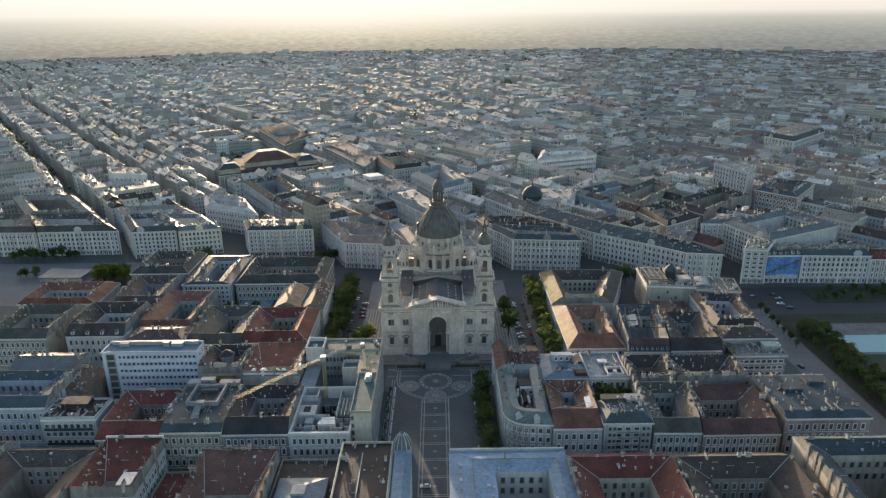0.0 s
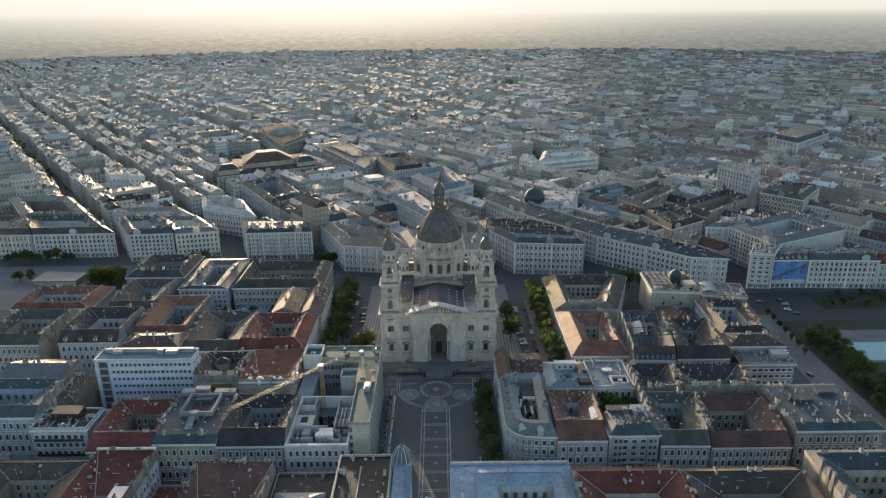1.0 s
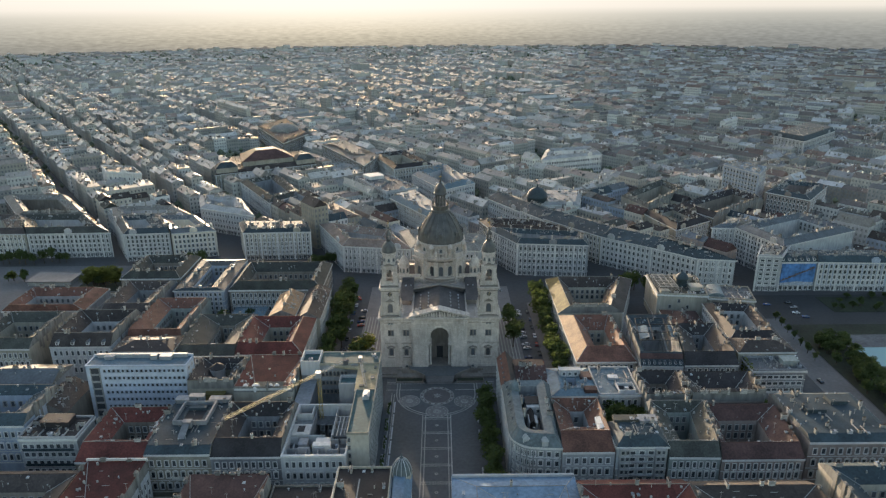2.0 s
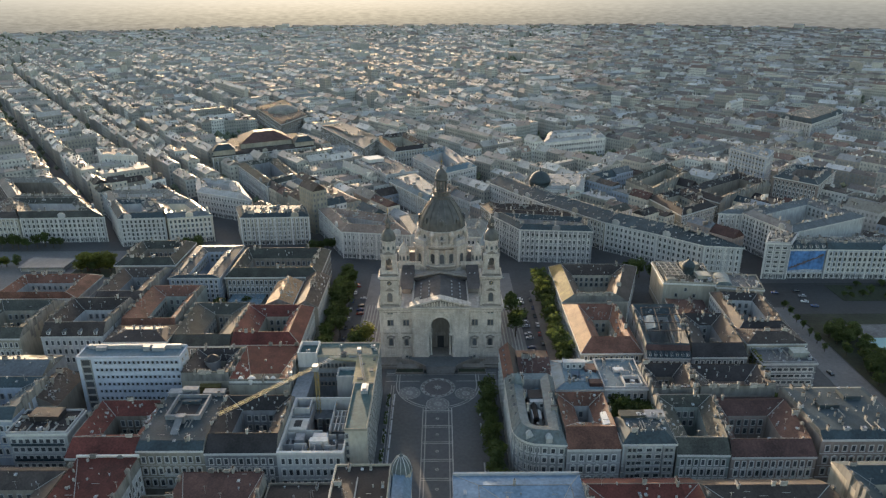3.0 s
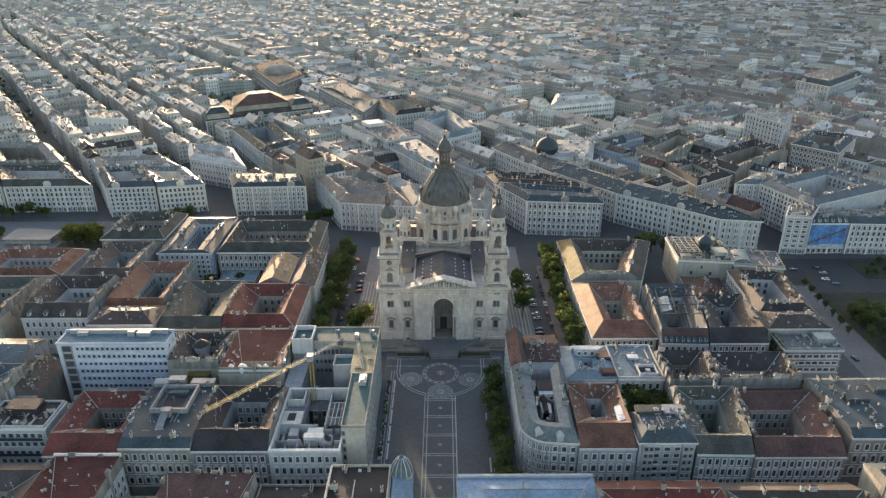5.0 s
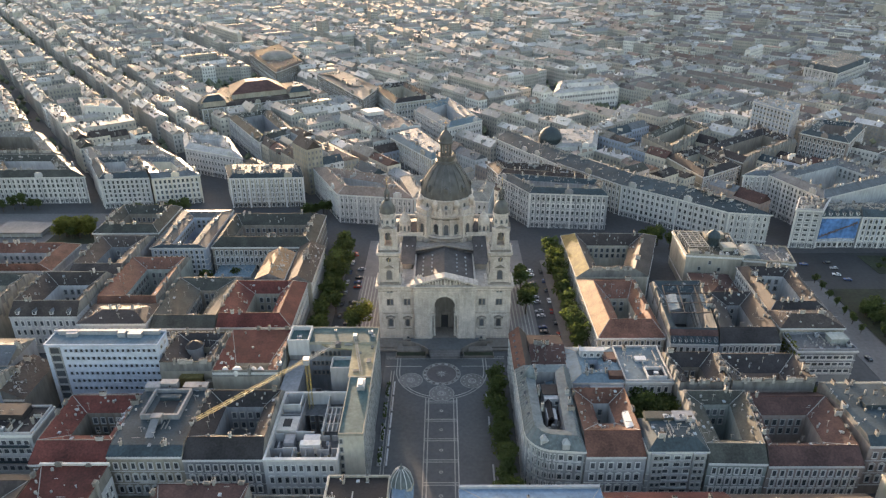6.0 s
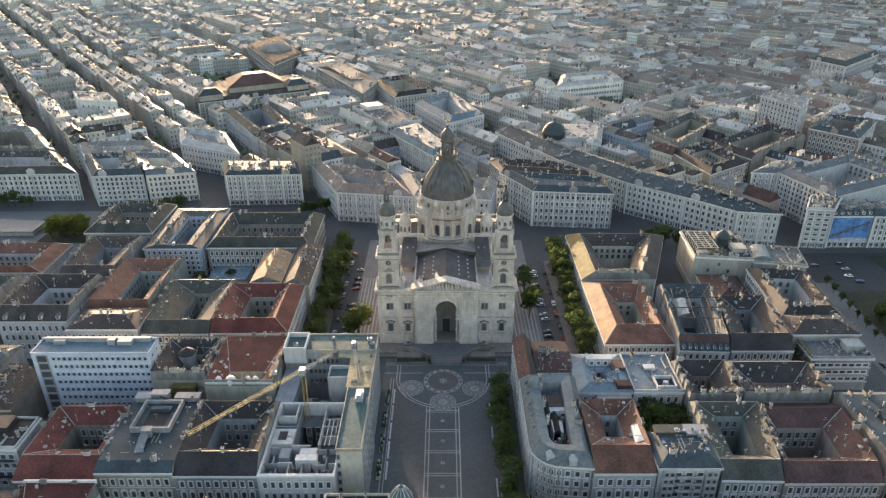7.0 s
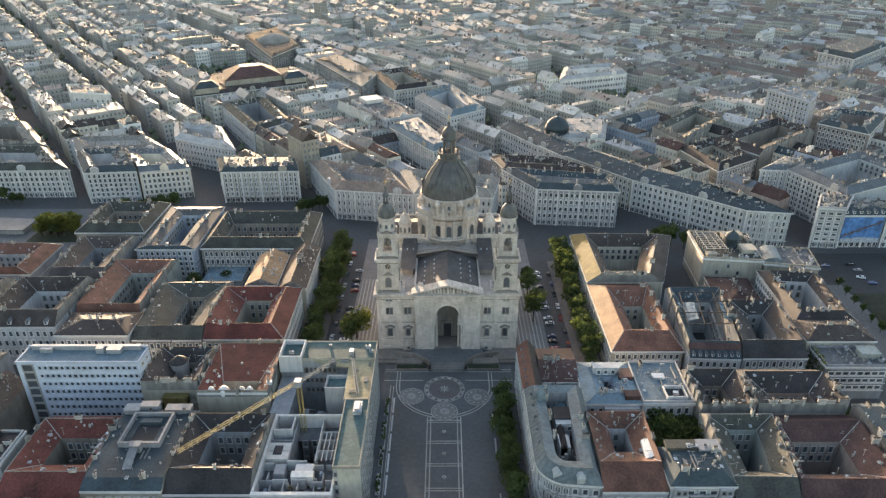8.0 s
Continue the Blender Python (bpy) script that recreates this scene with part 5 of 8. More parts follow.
shell_building()
slab_building()
office()
corner_house()
strip_and_turret()


# ---- the basilica ----
def aedicule_mesh(w, h):
    """An arched window between half columns under a small pediment, facing -y."""
    b = MB()
    k = w / 2
    arc = [(k * math.cos(math.pi * i / 8), h + k * math.sin(math.pi * i / 8)) for i in range(9)]
    top = h + k + 0.5
    # dark field with the arched glass
    b.box(-k - 0.45, -0.12, -0.3, k + 0.45, 0.1, top, 1)
    b.face([(-k, -0.16, 0), (k, -0.16, 0)] + [(x, -0.16, z) for x, z in arc], 2)
    for s in (-1, 1):
        b.lathe([(0.36, -0.4), (0.36, 0.1), (0.26, 0.3), (0.24, top - 0.6), (0.38, top - 0.1), (0.38, top)], s * (k + 0.7), -0.3, 8, 0)
    b.box(-k - 1.2, -0.75, -1.0, k + 1.2, 0.05, -0.45, 0)
    # apron, band and hood in dark stone, their shading put into the colour
    b.box(-k - 1.0, -0.5, -1.5, k + 1.0, 0.05, -1.0, 1)
    b.box(-k - 1.2, -0.8, top, k + 1.2, 0.05, top + 0.4, 1)
    q = [(-k - 1.4, top + 0.4), (k + 1.4, top + 0.4), (k + 1.4, top + 0.65), (0, top + 1.5), (-k - 1.4, top + 0.65)]
    b.solid([(0, 1, 2, 3, 4), (5, 6, 1, 0), (6, 7, 2, 1), (7, 8, 3, 2), (8, 9, 4, 3), (9, 5, 0, 4)], [(x, -0.95, z) for x, z in q] + [(x, 0.05, z) for x, z in q], 1)
    q = [(-k - 0.8, top + 0.5), (k + 0.8, top + 0.5), (0, top + 1.15)]
    b.face([(x, -0.97, z) for x, z in q], 0)
    return b.mesh("window", [STONE, STONE_DARK, GLASS])


def basilica():
    X, Y = 0.3, 346.5     # middle of the west front
    C = 405.0             # the dome's middle along the nave
    root = thing("basilica", (X, 390, 0), "pale limestone basilica with two bell towers and a dark dome", "church")
    W_TALL = aedicule_mesh(1.7, 2.9)
    W_NARROW = aedicule_mesh(1.5, 2.7)

    # nave, aisles, crossing and transepts
    b = MB()
    for s in (-1, 1):
        b.box(X + s * 13.5 - 7, Y + 2, -0.5, X + s * 13.5 + 7, 393, 28.5)
    b.box(X - 6.5, Y + 9, -0.5, X + 6.5, 381, 28.5)
    b.box(X - 16, 380, -0.5, X + 16, 430, 31)
    b.box(X - 15.5, 430, -0.5, X + 15.5, 436, 31)
    part("body", b, STONE, root)
    b = MB()
    b.box(X - 27, 393, -0.5, X + 27, 417, 34.2)
    part("transept", b, STONE, root)
    b = MB()
    b.lathe([(12, -0.5), (12, 28), (12.7, 28.2), (12.7, 29.2), (12, 29.4)], X, 436, 24, a0=0, a1=180)
    part("apse", b, STONE, root)
    b = MB()
    b.lathe([(12.5, 29.2), (9, 32), (4, 34), (0, 34.6)], X, 436, 24, a0=0, a1=180)
    part("apse_roof", b, COPPER, root, smooth=True)
    # cornices and balustrade
    for x0, y0, x1, y1, z in ((X - 20.5, Y + 2, X + 20.5, 393, 28.5), (X - 27, 393, X + 27, 417, 34.2)):
        b = MB()
        p = [(x0, y0), (x1, y0), (x1, y1), (x0, y1)]
        b.ring(inset(p, -0.9), inset(p, 0.6), z - 0.9, z + 0.35)
        b.ring(inset(p, -0.4), inset(p, 0.6), z - 2.2, z - 0.9)
        part("cornice", b, STONE, root)
    b = MB()
    p = [(X - 27, 393), (X + 27, 393), (X + 27, 417), (X - 27, 417)]
    b.ring(inset(p, -0.2), inset(p, 0.35), 34.5, 35.9)
    part("balustrade", b, STONE, root)
    for s in (-1, 1):
        b = MB()
        for y in (393.5, 416.5):
            b.face([(X + s * 13, y, 34.6), (X + s * 26.5, y, 34.6), (X + s * 26.5, 405, 36.9), (X + s * 13, 405, 36.9)])
        b.face([(X + s * 26.5, 393.5, 34.6), (X + s * 26.5, 416.5, 34.6), (X + s * 26.5, 405, 36.9)])
        part("transept_roof", b, SLATE, root)
    # nave roof between the towers and the crossing
    b = MB()
    ys, ye, zr, ze = Y + 0.6, 380, 34.0, 29.4
    b.face([(X - 14.2, ys, ze), (X, ys, zr), (X, ye, zr), (X - 14.2, ye, ze)])
    b.face([(X + 14.2, ys, ze), (X, ys, zr), (X, ye, zr), (X + 14.2, ye, ze)])
    part("nave_roof", b, SLATE, root, "dark slate roof with small dormers")
    for s in (-1, 1):
        b = MB()
        b.box(X + s * 14.2 - 0.4, ys, 28.4, X + s * 14.2 + 0.4, 380, 30.1)
        part("roof_kerb", b, STONE, root)
        b = MB()
        b.box(X + s * 18.2 - 3.8, 366, 28.4, X + s * 18.2 + 2.6, 393, 31.2)
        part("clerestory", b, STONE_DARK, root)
        b = MB()
        b.face([(X + s * 14.4, 365.4, 31.3), (X + s * 21.2, 365.4, 31.3), (X + s * 21.2, 393, 34.3), (X + s * 14.4, 393, 34.3)])
        b.face([(X + s * 21.2, 365.4, 31.3), (X + s * 21.2, 393, 31.3), (X + s * 21.2, 393, 34.3)])
        b.face([(X + s * 14.4, 365.4, 31.3), (X + s * 14.4, 393, 31.3), (X + s * 14.4, 393, 34.3)])
        part("aisle_roof", b, SLATE, root)
        for i in range(2):
            b = MB()
            x, y, z = X + s * (16 + i * 2.8), 382, 33.1
            b.box(x - 0.3, y - 0.35, z - 0.4, x + 0.3, y + 0.35, z + 0.55)
            part("roof_vent", b, METAL_LIGHT, root)
        for r_, f in ((0, 0.42), (1, 0.72)):
            for i in range(5):
                b = MB()
                y = ys + 9 + i * 4.3
                x, z = X + s * 14.2 * f, zr + (ze - zr) * f
                b.box(x - 0.26, y - 0.3, z - 0.4, x + 0.26, y + 0.3, z + 0.5)
                b.box(x - 0.36, y - 0.4, z + 0.5, x + 0.36, y + 0.4, z + 0.62)
                part("roof_vent", b, METAL_LIGHT, root)
    # low gable and stepped base under the drum
    for k, (y0, y1, z0, z1, w) in enumerate(((379.6, 381.4, 31.7, 34.7, 15.6), (379.0, 381.8, 30.6, 31.5, 16.2))):
        b = MB()
        if k == 0:
            b.solid([(0, 1, 2, 3, 4), (9, 8, 7, 6, 5), (0, 5, 6, 1), (1, 6, 7, 2), (2, 7, 8, 3), (3, 8, 9, 4)], [(X + dx, y, z) for y in (y0, y1) for dx, z in ((-w, 28.5), (w, 28.5), (w, z0), (0, z1), (-w, z0))])
        else:
            b.box(X - w, y0, z0, X - w + 6, y1, z1)
            b.box(X + w - 6, y0, z0, X + w, y1, z1)
        part("gable", b, SLATE, root)
    for s in (-1, 1):
        b = MB()
        b.solid([(0, 1, 2, 3), (7, 6, 5, 4), (0, 4, 5, 1), (1, 5, 6, 2), (2, 6, 7, 3), (3, 7, 4, 0)], [(X + s * q, y, z) for y in (378.9, 382.0) for q, z in ((16.4, 31.6), (0, 34.6), (0, 35.1), (16.4, 32.1))])
        part("gable_cornice", b, STONE_DARK, root)
    DX = X + 0.9
    for r, z0, z1 in ((16.2, 30, 31.6), (15.4, 31.6, 33.0)):
        b = MB()
        b.lathe([(r, z0), (r, z1 - 0.6), (r + 0.45, z1 - 0.5), (r + 0.45, z1), (r - 1.4, z1 + 0.02)], DX, C, 48)
        part("drum_base", b, STONE, root)

    b = MB()
    b.lathe([(15.2, 32.9), (16.8, 33.3), (16.8, 33.8), (14.5, 34.0)], DX, C, 48)
    part("drum_moulding", b, STONE_DARK, root)
    b = MB()
    b.lathe([(14.5, 33.8), (16.2, 34.0), (16.2, 34.6), (13.0, 34.9)], DX, C, 48)
    part("drum_moulding", b, STONE, root)
    # four broad piers at the drum's corners
    for sx in (-1, 1):
        for sy in (-1, 1):
            b = MB()
            ca, sa = sx * math.sqrt(0.5), sy * math.sqrt(0.5)
            rect = lambda r0, r1, w: [(X + 0.2 + ca * r - sa * q, C + sa * r + ca * q) for r, q in ((r0, -w), (r1, -w), (r1, w), (r0, w))]
            b.prism(rect(11, 16.4, 3.6), 30.5, 43.4)
            b.prism(rect(11, 17.0, 4.2), 30.5, 33.6)
            part("drum_pier", b, STONE, root, "broad pier at the drum's corner")
            for q in (-3.1, 3.1):
                b = MB()
                b.prism([(X + 0.2 + ca * r - sa * w, C + sa * r + ca * w) for r, w in ((16.2, q - 0.5), (16.85, q - 0.5), (16.85, q + 0.5), (16.2, q + 0.5))], 33.6, 43.0)
                part("pilaster", b, STONE, root)
            b = MB()
            b.prism(rect(11, 16.8, 4.0), 43.4, 44.0)
            b.prism(rect(11, 17.2, 4.3), 44.0, 45.2)
            b.prism(rect(11, 17.5, 4.6), 45.2, 46.1)
            part("pier_cornice", b, STONE, root)
            b = MB()
            b.prism(rect(11, 16.6, 3.8), 46.1, 48.9)
            part("pier_parapet", b, STONE, root)
            piece("window", window_mesh(2.2, 4.8, STONE_DARK, "arch"), root, (X + 0.2 + ca * 16.42, C + sa * 16.42, 34.8), math.atan2(sa, ca) + math.pi / 2)
    # drum: wall, pilasters, arched windows, cornices
    b = MB()
    b.lathe([(13.4, 31.0), (13.4, 46.2)], DX, C, 48)
    part("drum", b, STONE, root)
    for i in range(16):
        a = radians(11.25 + i * 22.5)
        ca, sa = math.cos(a), math.sin(a)
        b = MB()
        q = [(DX + ca * r - sa * s, C + sa * r + ca * s) for r, s in ((12.6, -1.2), (14.7, -1.0), (14.7, 1.0), (12.6, 1.2))]
        b.prism(q, 32.8, 43.6)
        b.prism(inset(q, -0.22), 42.8, 43.7)
        b.prism(inset(q, -0.22), 32.8, 33.9)
        part("pilaster", b, STONE, root)
        a = radians(i * 22.5)
        piece("window", window_mesh(2.2, 4.9, FRAME_DARK, "arch"), root, (DX + 13.42 * math.cos(a), C + 13.42 * math.sin(a), 34.6), a + math.pi / 2)
    b = MB()
    b.lathe([(13.0, 44.3), (15.2, 44.5), (15.6, 45.2), (15.6, 46.1), (13.0, 46.3)], DX, C, 48)
    part("drum_cornice", b, STONE, root)
    b = MB()
    b.lathe([(13.0, 43.3), (14.9, 43.5), (14.9, 44.3), (13.0, 44.5)], DX, C, 48)
    part("drum_frieze", b, STONE_DARK, root)
    b = MB()
    b.lathe([(14.8, 46.2), (14.8, 46.8), (14.3, 46.9), (14.3, 48.2), (14.8, 48.3), (14.8, 48.8), (13.9, 48.8), (13.9, 46.2)], DX, C, 48)
    part("drum_balustrade", b, STONE, root)
    for i in range(32):
        a = radians(i * 11.25)
        b = MB()
        b.lathe([(0.32, 46.6), (0.45, 46.8), (0.45, 48.3), (0.32, 48.5)], DX + 14.45 * math.cos(a), C + 14.45 * math.sin(a), 6)
        part("baluster", b, STONE_DARK, root)
    for i in range(16):
        a = radians(11.25 + i * 22.5)
        b = MB()
        b.lathe([(0.6, 46.2), (0.6, 48.9), (0.8, 49.0), (0.5, 49.8), (0.15, 50.6), (0, 50.9)], DX + 14.6 * math.cos(a), C + 14.6 * math.sin(a), 8)
        part("balustrade_post", b, STONE, root)
    b = MB()
    b.lathe([(13.2, 46.2), (13.2, 52.3), (13.7, 52.5), (14.0, 52.8), (14.0, 53.5), (13.0, 53.7)], DX, C, 48)
    part("attic", b, STONE, root)
    for i in range(16):
        a = radians(i * 22.5)
        piece("window", window_mesh(1.3, 1.4, FRAME_DARK, "arch"), root, (DX + 13.2 * math.cos(a), C + 13.2 * math.sin(a), 49.0), a + math.pi / 2)
        if i % 2:
            b = MB()
            cx, cy = DX + 14.0 * math.cos(a), C + 14.0 * math.sin(a)
            b.lathe([(1.2, 46.2), (1.2, 50.9), (1.6, 51.1), (1.5, 52.4), (0.9, 53.6), (0.0, 54.2)], cx, cy, 10)
            part("aedicule", b, STONE, root, smooth=True)
    # the dome: shell, ribs, small windows
    prof = [(13.2, 53.4), (13.05, 55.2), (12.5, 57.6), (11.5, 60.2), (10.1, 62.9), (8.5, 65.4), (6.9, 67.5), (5.5, 69.1), (4.9, 70.0)]
    b = MB()
    b.lathe(prof, DX, C, 64)
    dome = part("dome", b, COPPER, root, "dark weathered metal dome with raised ribs", smooth=True)
    for i in range(16):
        a = radians(11.25 + i * 22.5)
        b = MB()
        for (r0, z0), (r1, z1) in zip(prof, prof[1:]):
            b.beam((DX + (r0 + 0.1) * math.cos(a), C + (r0 + 0.1) * math.sin(a), z0), (DX + (r1 + 0.1) * math.cos(a), C + (r1 + 0.1) * math.sin(a), z1), 0.5)
        part("rib", b, COPPER, dome)
    for i in range(8):
        a = radians(i * 45)
        b = MB()
        r = 12.55
        q = [(DX + math.cos(a) * u - math.sin(a) * s, C + math.sin(a) * u + math.cos(a) * s) for u, s in ((10.6, -0.8), (r + 0.5, -0.8), (r + 0.5, 0.8), (10.6, 0.8))]
        b.prism(q, 57.2, 59.6)
        b.prism(inset(q, -0.2), 59.6, 60.6, poly1=inset(q, 0.75))
        part("dome_window", b, COPPER, dome)
    # lantern
    b = MB()
    b.lathe([(4.8, 69.6), (5.4, 70.2), (5.4, 71.0), (4.6, 71.2), (4.6, 72.8), (5.2, 73.0), (5.2, 73.9), (3.0, 74.0)], DX, C, 24)
    part("lantern_gallery", b, COPPER, root)
    for i in range(12):
        a = radians(i * 30)
        b = MB()
        b.lathe([(0.28, 73.8), (0.22, 74.6), (0.45, 75.1), (0.1, 75.7)], DX + 4.7 * math.cos(a), C + 4.7 * math.sin(a), 6)
        part("gallery_finial", b, COPPER, root)
    for i in range(8):
        a = radians(22.5 + i * 45)
        b = MB()
        b.lathe([(0.7, 73.8), (0.6, 74.4), (0.6, 79.6), (0.75, 80)], DX + 2.5 * math.cos(a), C + 2.6 * math.sin(a), 8)
        part("lantern_column", b, COPPER, root)
    b = MB()
    b.lathe([(3.2, 79.6), (3.7, 80.0), (3.7, 80.7), (3.3, 80.9), (3.4, 82), (3.0, 83.6), (2.0, 85.2), (1.0, 86.2), (0.5, 86.9), (0.75, 87.3), (0.6, 88), (0.12, 88.4)], DX, C, 20)
    part("lantern_cap", b, COPPER, root, smooth=True)
    b = MB()
    b.box(DX - 0.13, C - 0.13, 88, DX + 0.13, C + 0.13, 91.6)
    b.box(DX - 0.9, C - 0.13, 90.0, DX + 0.9, C + 0.13, 90.3)
    part("cross", b, GILT, root, "gilded cross")
    # four small corner cupolas on the crossing
    for sx in (-1, 1):
        for sy in (-1,):
            cx, cy = X + sx * 20.4, C + sy * 8.6
            b = MB()
            q = [(cx + 2.9 * math.cos(radians(22.5 + 45 * i)), cy + 2.9 * math.sin(radians(22.5 + 45 * i))) for i in range(8)]
            b.prism(q, 34.4, 40.2)
            b.prism(inset(q, -0.4), 39.7, 40.5)
            b.prism(inset(q, -0.3), 34.4, 35.9)
            part("cupola_base", b, STONE, root)
            b = MB()
            b.lathe([(3.25, 40.4), (3.1, 41.3), (2.6, 42.6), (2.2, 43.6), (1.5, 44.8), (0.8, 45.7), (0.45, 46.2), (0.5, 46.6), (0.3, 47), (0.08, 49)], cx, cy, 16)
            part("cupola", b, STONE, root, "pale bell-shaped cupola", smooth=True)
            for i in range(8):
                a = radians(45 * i)
                piece("window", window_mesh(0.9, 2.0, FRAME_DARK, "arch"), root, (cx + 2.72 * math.cos(a), cy + 2.72 * math.sin(a), 36.4), a + math.pi / 2)

    # bell towers
    for s in (-1, 1):
        tx, ty = X + s * 25.3, Y + 6.0
        sq = lambda w: [(tx - w, ty - w), (tx + w, ty - w), (tx + w, ty + w), (tx - w, ty + w)]
        b = MB()
        b.prism(sq(5.1), -0.5, 29.4)
        b.prism(sq(5.45), -0.5, 2.6)
        for dx in (-1, 1):
            b.box(tx + dx * 4.4 - 0.85, ty - 5.45, 2.6, tx + dx * 4.4 + 0.85, ty - 5.0, 28)
            b.box(tx + dx * 5.0 - 0.45, ty - 5.2, 2.6, tx + dx * 5.0 + 0.45, ty + 5.2, 28)
        tower = part("tower", b, STONE, root)
        # dark bands: grime and cornice shadow lines, both in the stone's colour
        for w, z0, z1, mt in ((5.55, 15.1, 15.6, STONE), (5.4, 14.75, 15.1, STONE_DARK), (5.45, 26.6, 27.0, STONE_DARK), (5.55, 27.0, 28.0, STONE), (5.6, 28.0, 28.45, STONE_DARK), (6.1, 28.45, 29.1, STONE), (6.6, 29.1, 29.9, STONE), (5.2, 29.9, 30.8, STONE_DARK)):
            b = MB()
            b.ring(sq(w), sq(w - 1.4), z0, z1)
            part("tower_cornice", b, mt, tower)
        for dx in (-0.75, 0.75):
            piece("window", window_mesh(1.1, 2.9, STONE_DARK, "plain"), tower, (tx + dx, ty - 5.1, 19.4), 0)
            piece("window", window_mesh(0.7, 0.5, FRAME_DARK, "plain"), tower, (tx + dx, ty - 5.1, 26.0), 0)
        piece("window", W_TALL, tower, (tx, ty - 5.12, 8.0), 0)
        for side, turn in ((s, math.pi / 2 * s),):
            piece("window", W_TALL, tower, (tx + s * 5.15, ty, 8.2), turn)
            piece("window", window_mesh(1.2, 2.6, FRAME_DARK, "plain"), tower, (tx + s * 5.15, ty, 20.2), turn)
        # middle stage with arched window, small gable and clock
        b = MB()
        b.prism(sq(4.2), 30.0, 45.6)
        for dx in (-1, 1):
            for dy in (-1, 1):
                b.box(tx + dx * 3.7 - 0.75, ty + dy * 3.7 - 0.75, 30.8, tx + dx * 3.7 + 0.75, ty + dy * 3.7 + 0.75, 44.4)
        stage = part("clock_stage", b, STONE, root)
        for dx in (-1, 1):
            for dy in (-1, 1):
                b = MB()
                x, y = tx + dx * 5.0, ty + dy * 5.0
                b.prism([(x - 0.55, y - 0.55), (x + 0.55, y - 0.55), (x + 0.55, y + 0.55), (x - 0.55, y + 0.55)], 30.8, 32.6)
                b.lathe([(0.55, 32.6), (0.62, 33.6), (0.4, 35.0), (0.3, 35.6), (0.32, 36.0), (0.0, 36.4)], x, y, 8)
                part("corner_finial", b, STONE, stage)
                b = MB()
                b.solid([(0, 1, 2), (3, 5, 4), (0, 2, 5, 3), (1, 4, 5, 2), (0, 3, 4, 1)], [(tx + dx * 4.2, ty + dy * 3.9 + o, 30.8) if k == 0 else ((tx + dx * 5.3, ty + dy * 3.9 + o, 30.8) if k == 1 else (tx + dx * 4.2, ty + dy * 3.9 + o, 36.0)) for o in (-0.4, 0.4) for k in range(3)])
                part("scroll_buttress", b, STONE, stage)
        for a in (0, 1, 3):
            turn = a * math.pi / 2
            nx, ny = math.sin(turn), -math.cos(turn)
            px, py = tx + nx * 4.22, ty + ny * 4.22
            piece("window", window_mesh(2.2, 3.4, STONE_DARK, "arch"), stage, (px, py, 32.4), turn)
            g = MB()
            ux, uy = math.cos(turn), math.sin(turn)
            pts = [(px + ux * q + nx * o, py + uy * q + ny * o, z) for o in (0, 0.55) for q, z in ((-2.3, 38.2), (2.3, 38.2), (0, 39.7))]
            g.solid([(0, 1, 2), (3, 5, 4), (0, 2, 5, 3), (1, 4, 5, 2), (0, 3, 4, 1)], pts)
            part("window_gable", g, STONE_DARK, stage)
            g = MB()
            face = [(px + ux * 1.25 * math.cos(k * math.pi / 10) + nx * 0.12, py + uy * 1.25 * math.cos(k * math.pi / 10) + ny * 0.12, 42.4 + 1.25 * math.sin(k * math.pi / 10)) for k in range(20)]
            g.face(face)
            part("clock_face", g, COPPER, stage, "dark round clock dial")
            g = MB()
            for k in range(20):
                a0, a1 = k * math.pi / 10, (k + 1) * math.pi / 10
                g.face([(px + ux * r * math.cos(t) + nx * 0.25, py + uy * r * math.cos(t) + ny * 0.25, 42.4 + r * math.sin(t)) for r, t in ((1.2, a0), (1.55, a0), (1.55, a1), (1.2, a1))])
            part("clock_rim", g, STONE, stage)
            g = MB()
            g.beam((px + nx * 0.2, py + ny * 0.2, 42.4), (px + nx * 0.2 + ux * 0.5, py + ny * 0.2 + uy * 0.5, 43.1), 0.12)
            g.beam((px + nx * 0.2, py + ny * 0.2, 42.4), (px + nx * 0.2 - ux * 0.1, py + ny * 0.2 - uy * 0.1, 41.4), 0.12)
            part("clock_pointer", g, GILT, stage)
        for w, z0, z1, mt in ((4.6, 43.9, 44.4, STONE_DARK), (4.8, 44.4, 45.2, STONE), (5.5, 45.2, 46.2, STONE), (4.6, 46.2, 47.2, STONE_DARK)):
            b = MB()
            b.ring(sq(w), sq(w - 1.4), z0, z1)
            part("stage_cornice", b, mt, stage)
        b = MB()
        b.prism(sq(4.2), 45.5, 47.3)
        part("stage_top", b, STONE, stage)
        # open belfry: four corner piers, arches and a dark bell
        bell = thing_part("belfry", root)
        for dx in (-1, 1):
            for dy in (-1, 1):
                b = MB()
                x, y = tx + dx * 2.75, ty + dy * 2.75
                b.box(x - 0.95, y - 0.95, 47.2, x + 0.95, y + 0.95, 56.6)
                b.box(x - 1.1, y - 1.1, 47.2, x + 1.1, y + 1.1, 48.3)
                b.box(x - 1.1, y - 1.1, 55.6, x + 1.1, y + 1.1, 56.6)
                part("pier", b, STONE, bell)
                b = MB()
                x, y = tx + dx * 4.1, ty + dy * 4.1
                b.lathe([(0.5, 47.2), (0.55, 48.4), (0.35, 49.4), (0.5, 50.0), (0.0, 50.8)], x, y, 8)
                part("finial", b, STONE, bell)
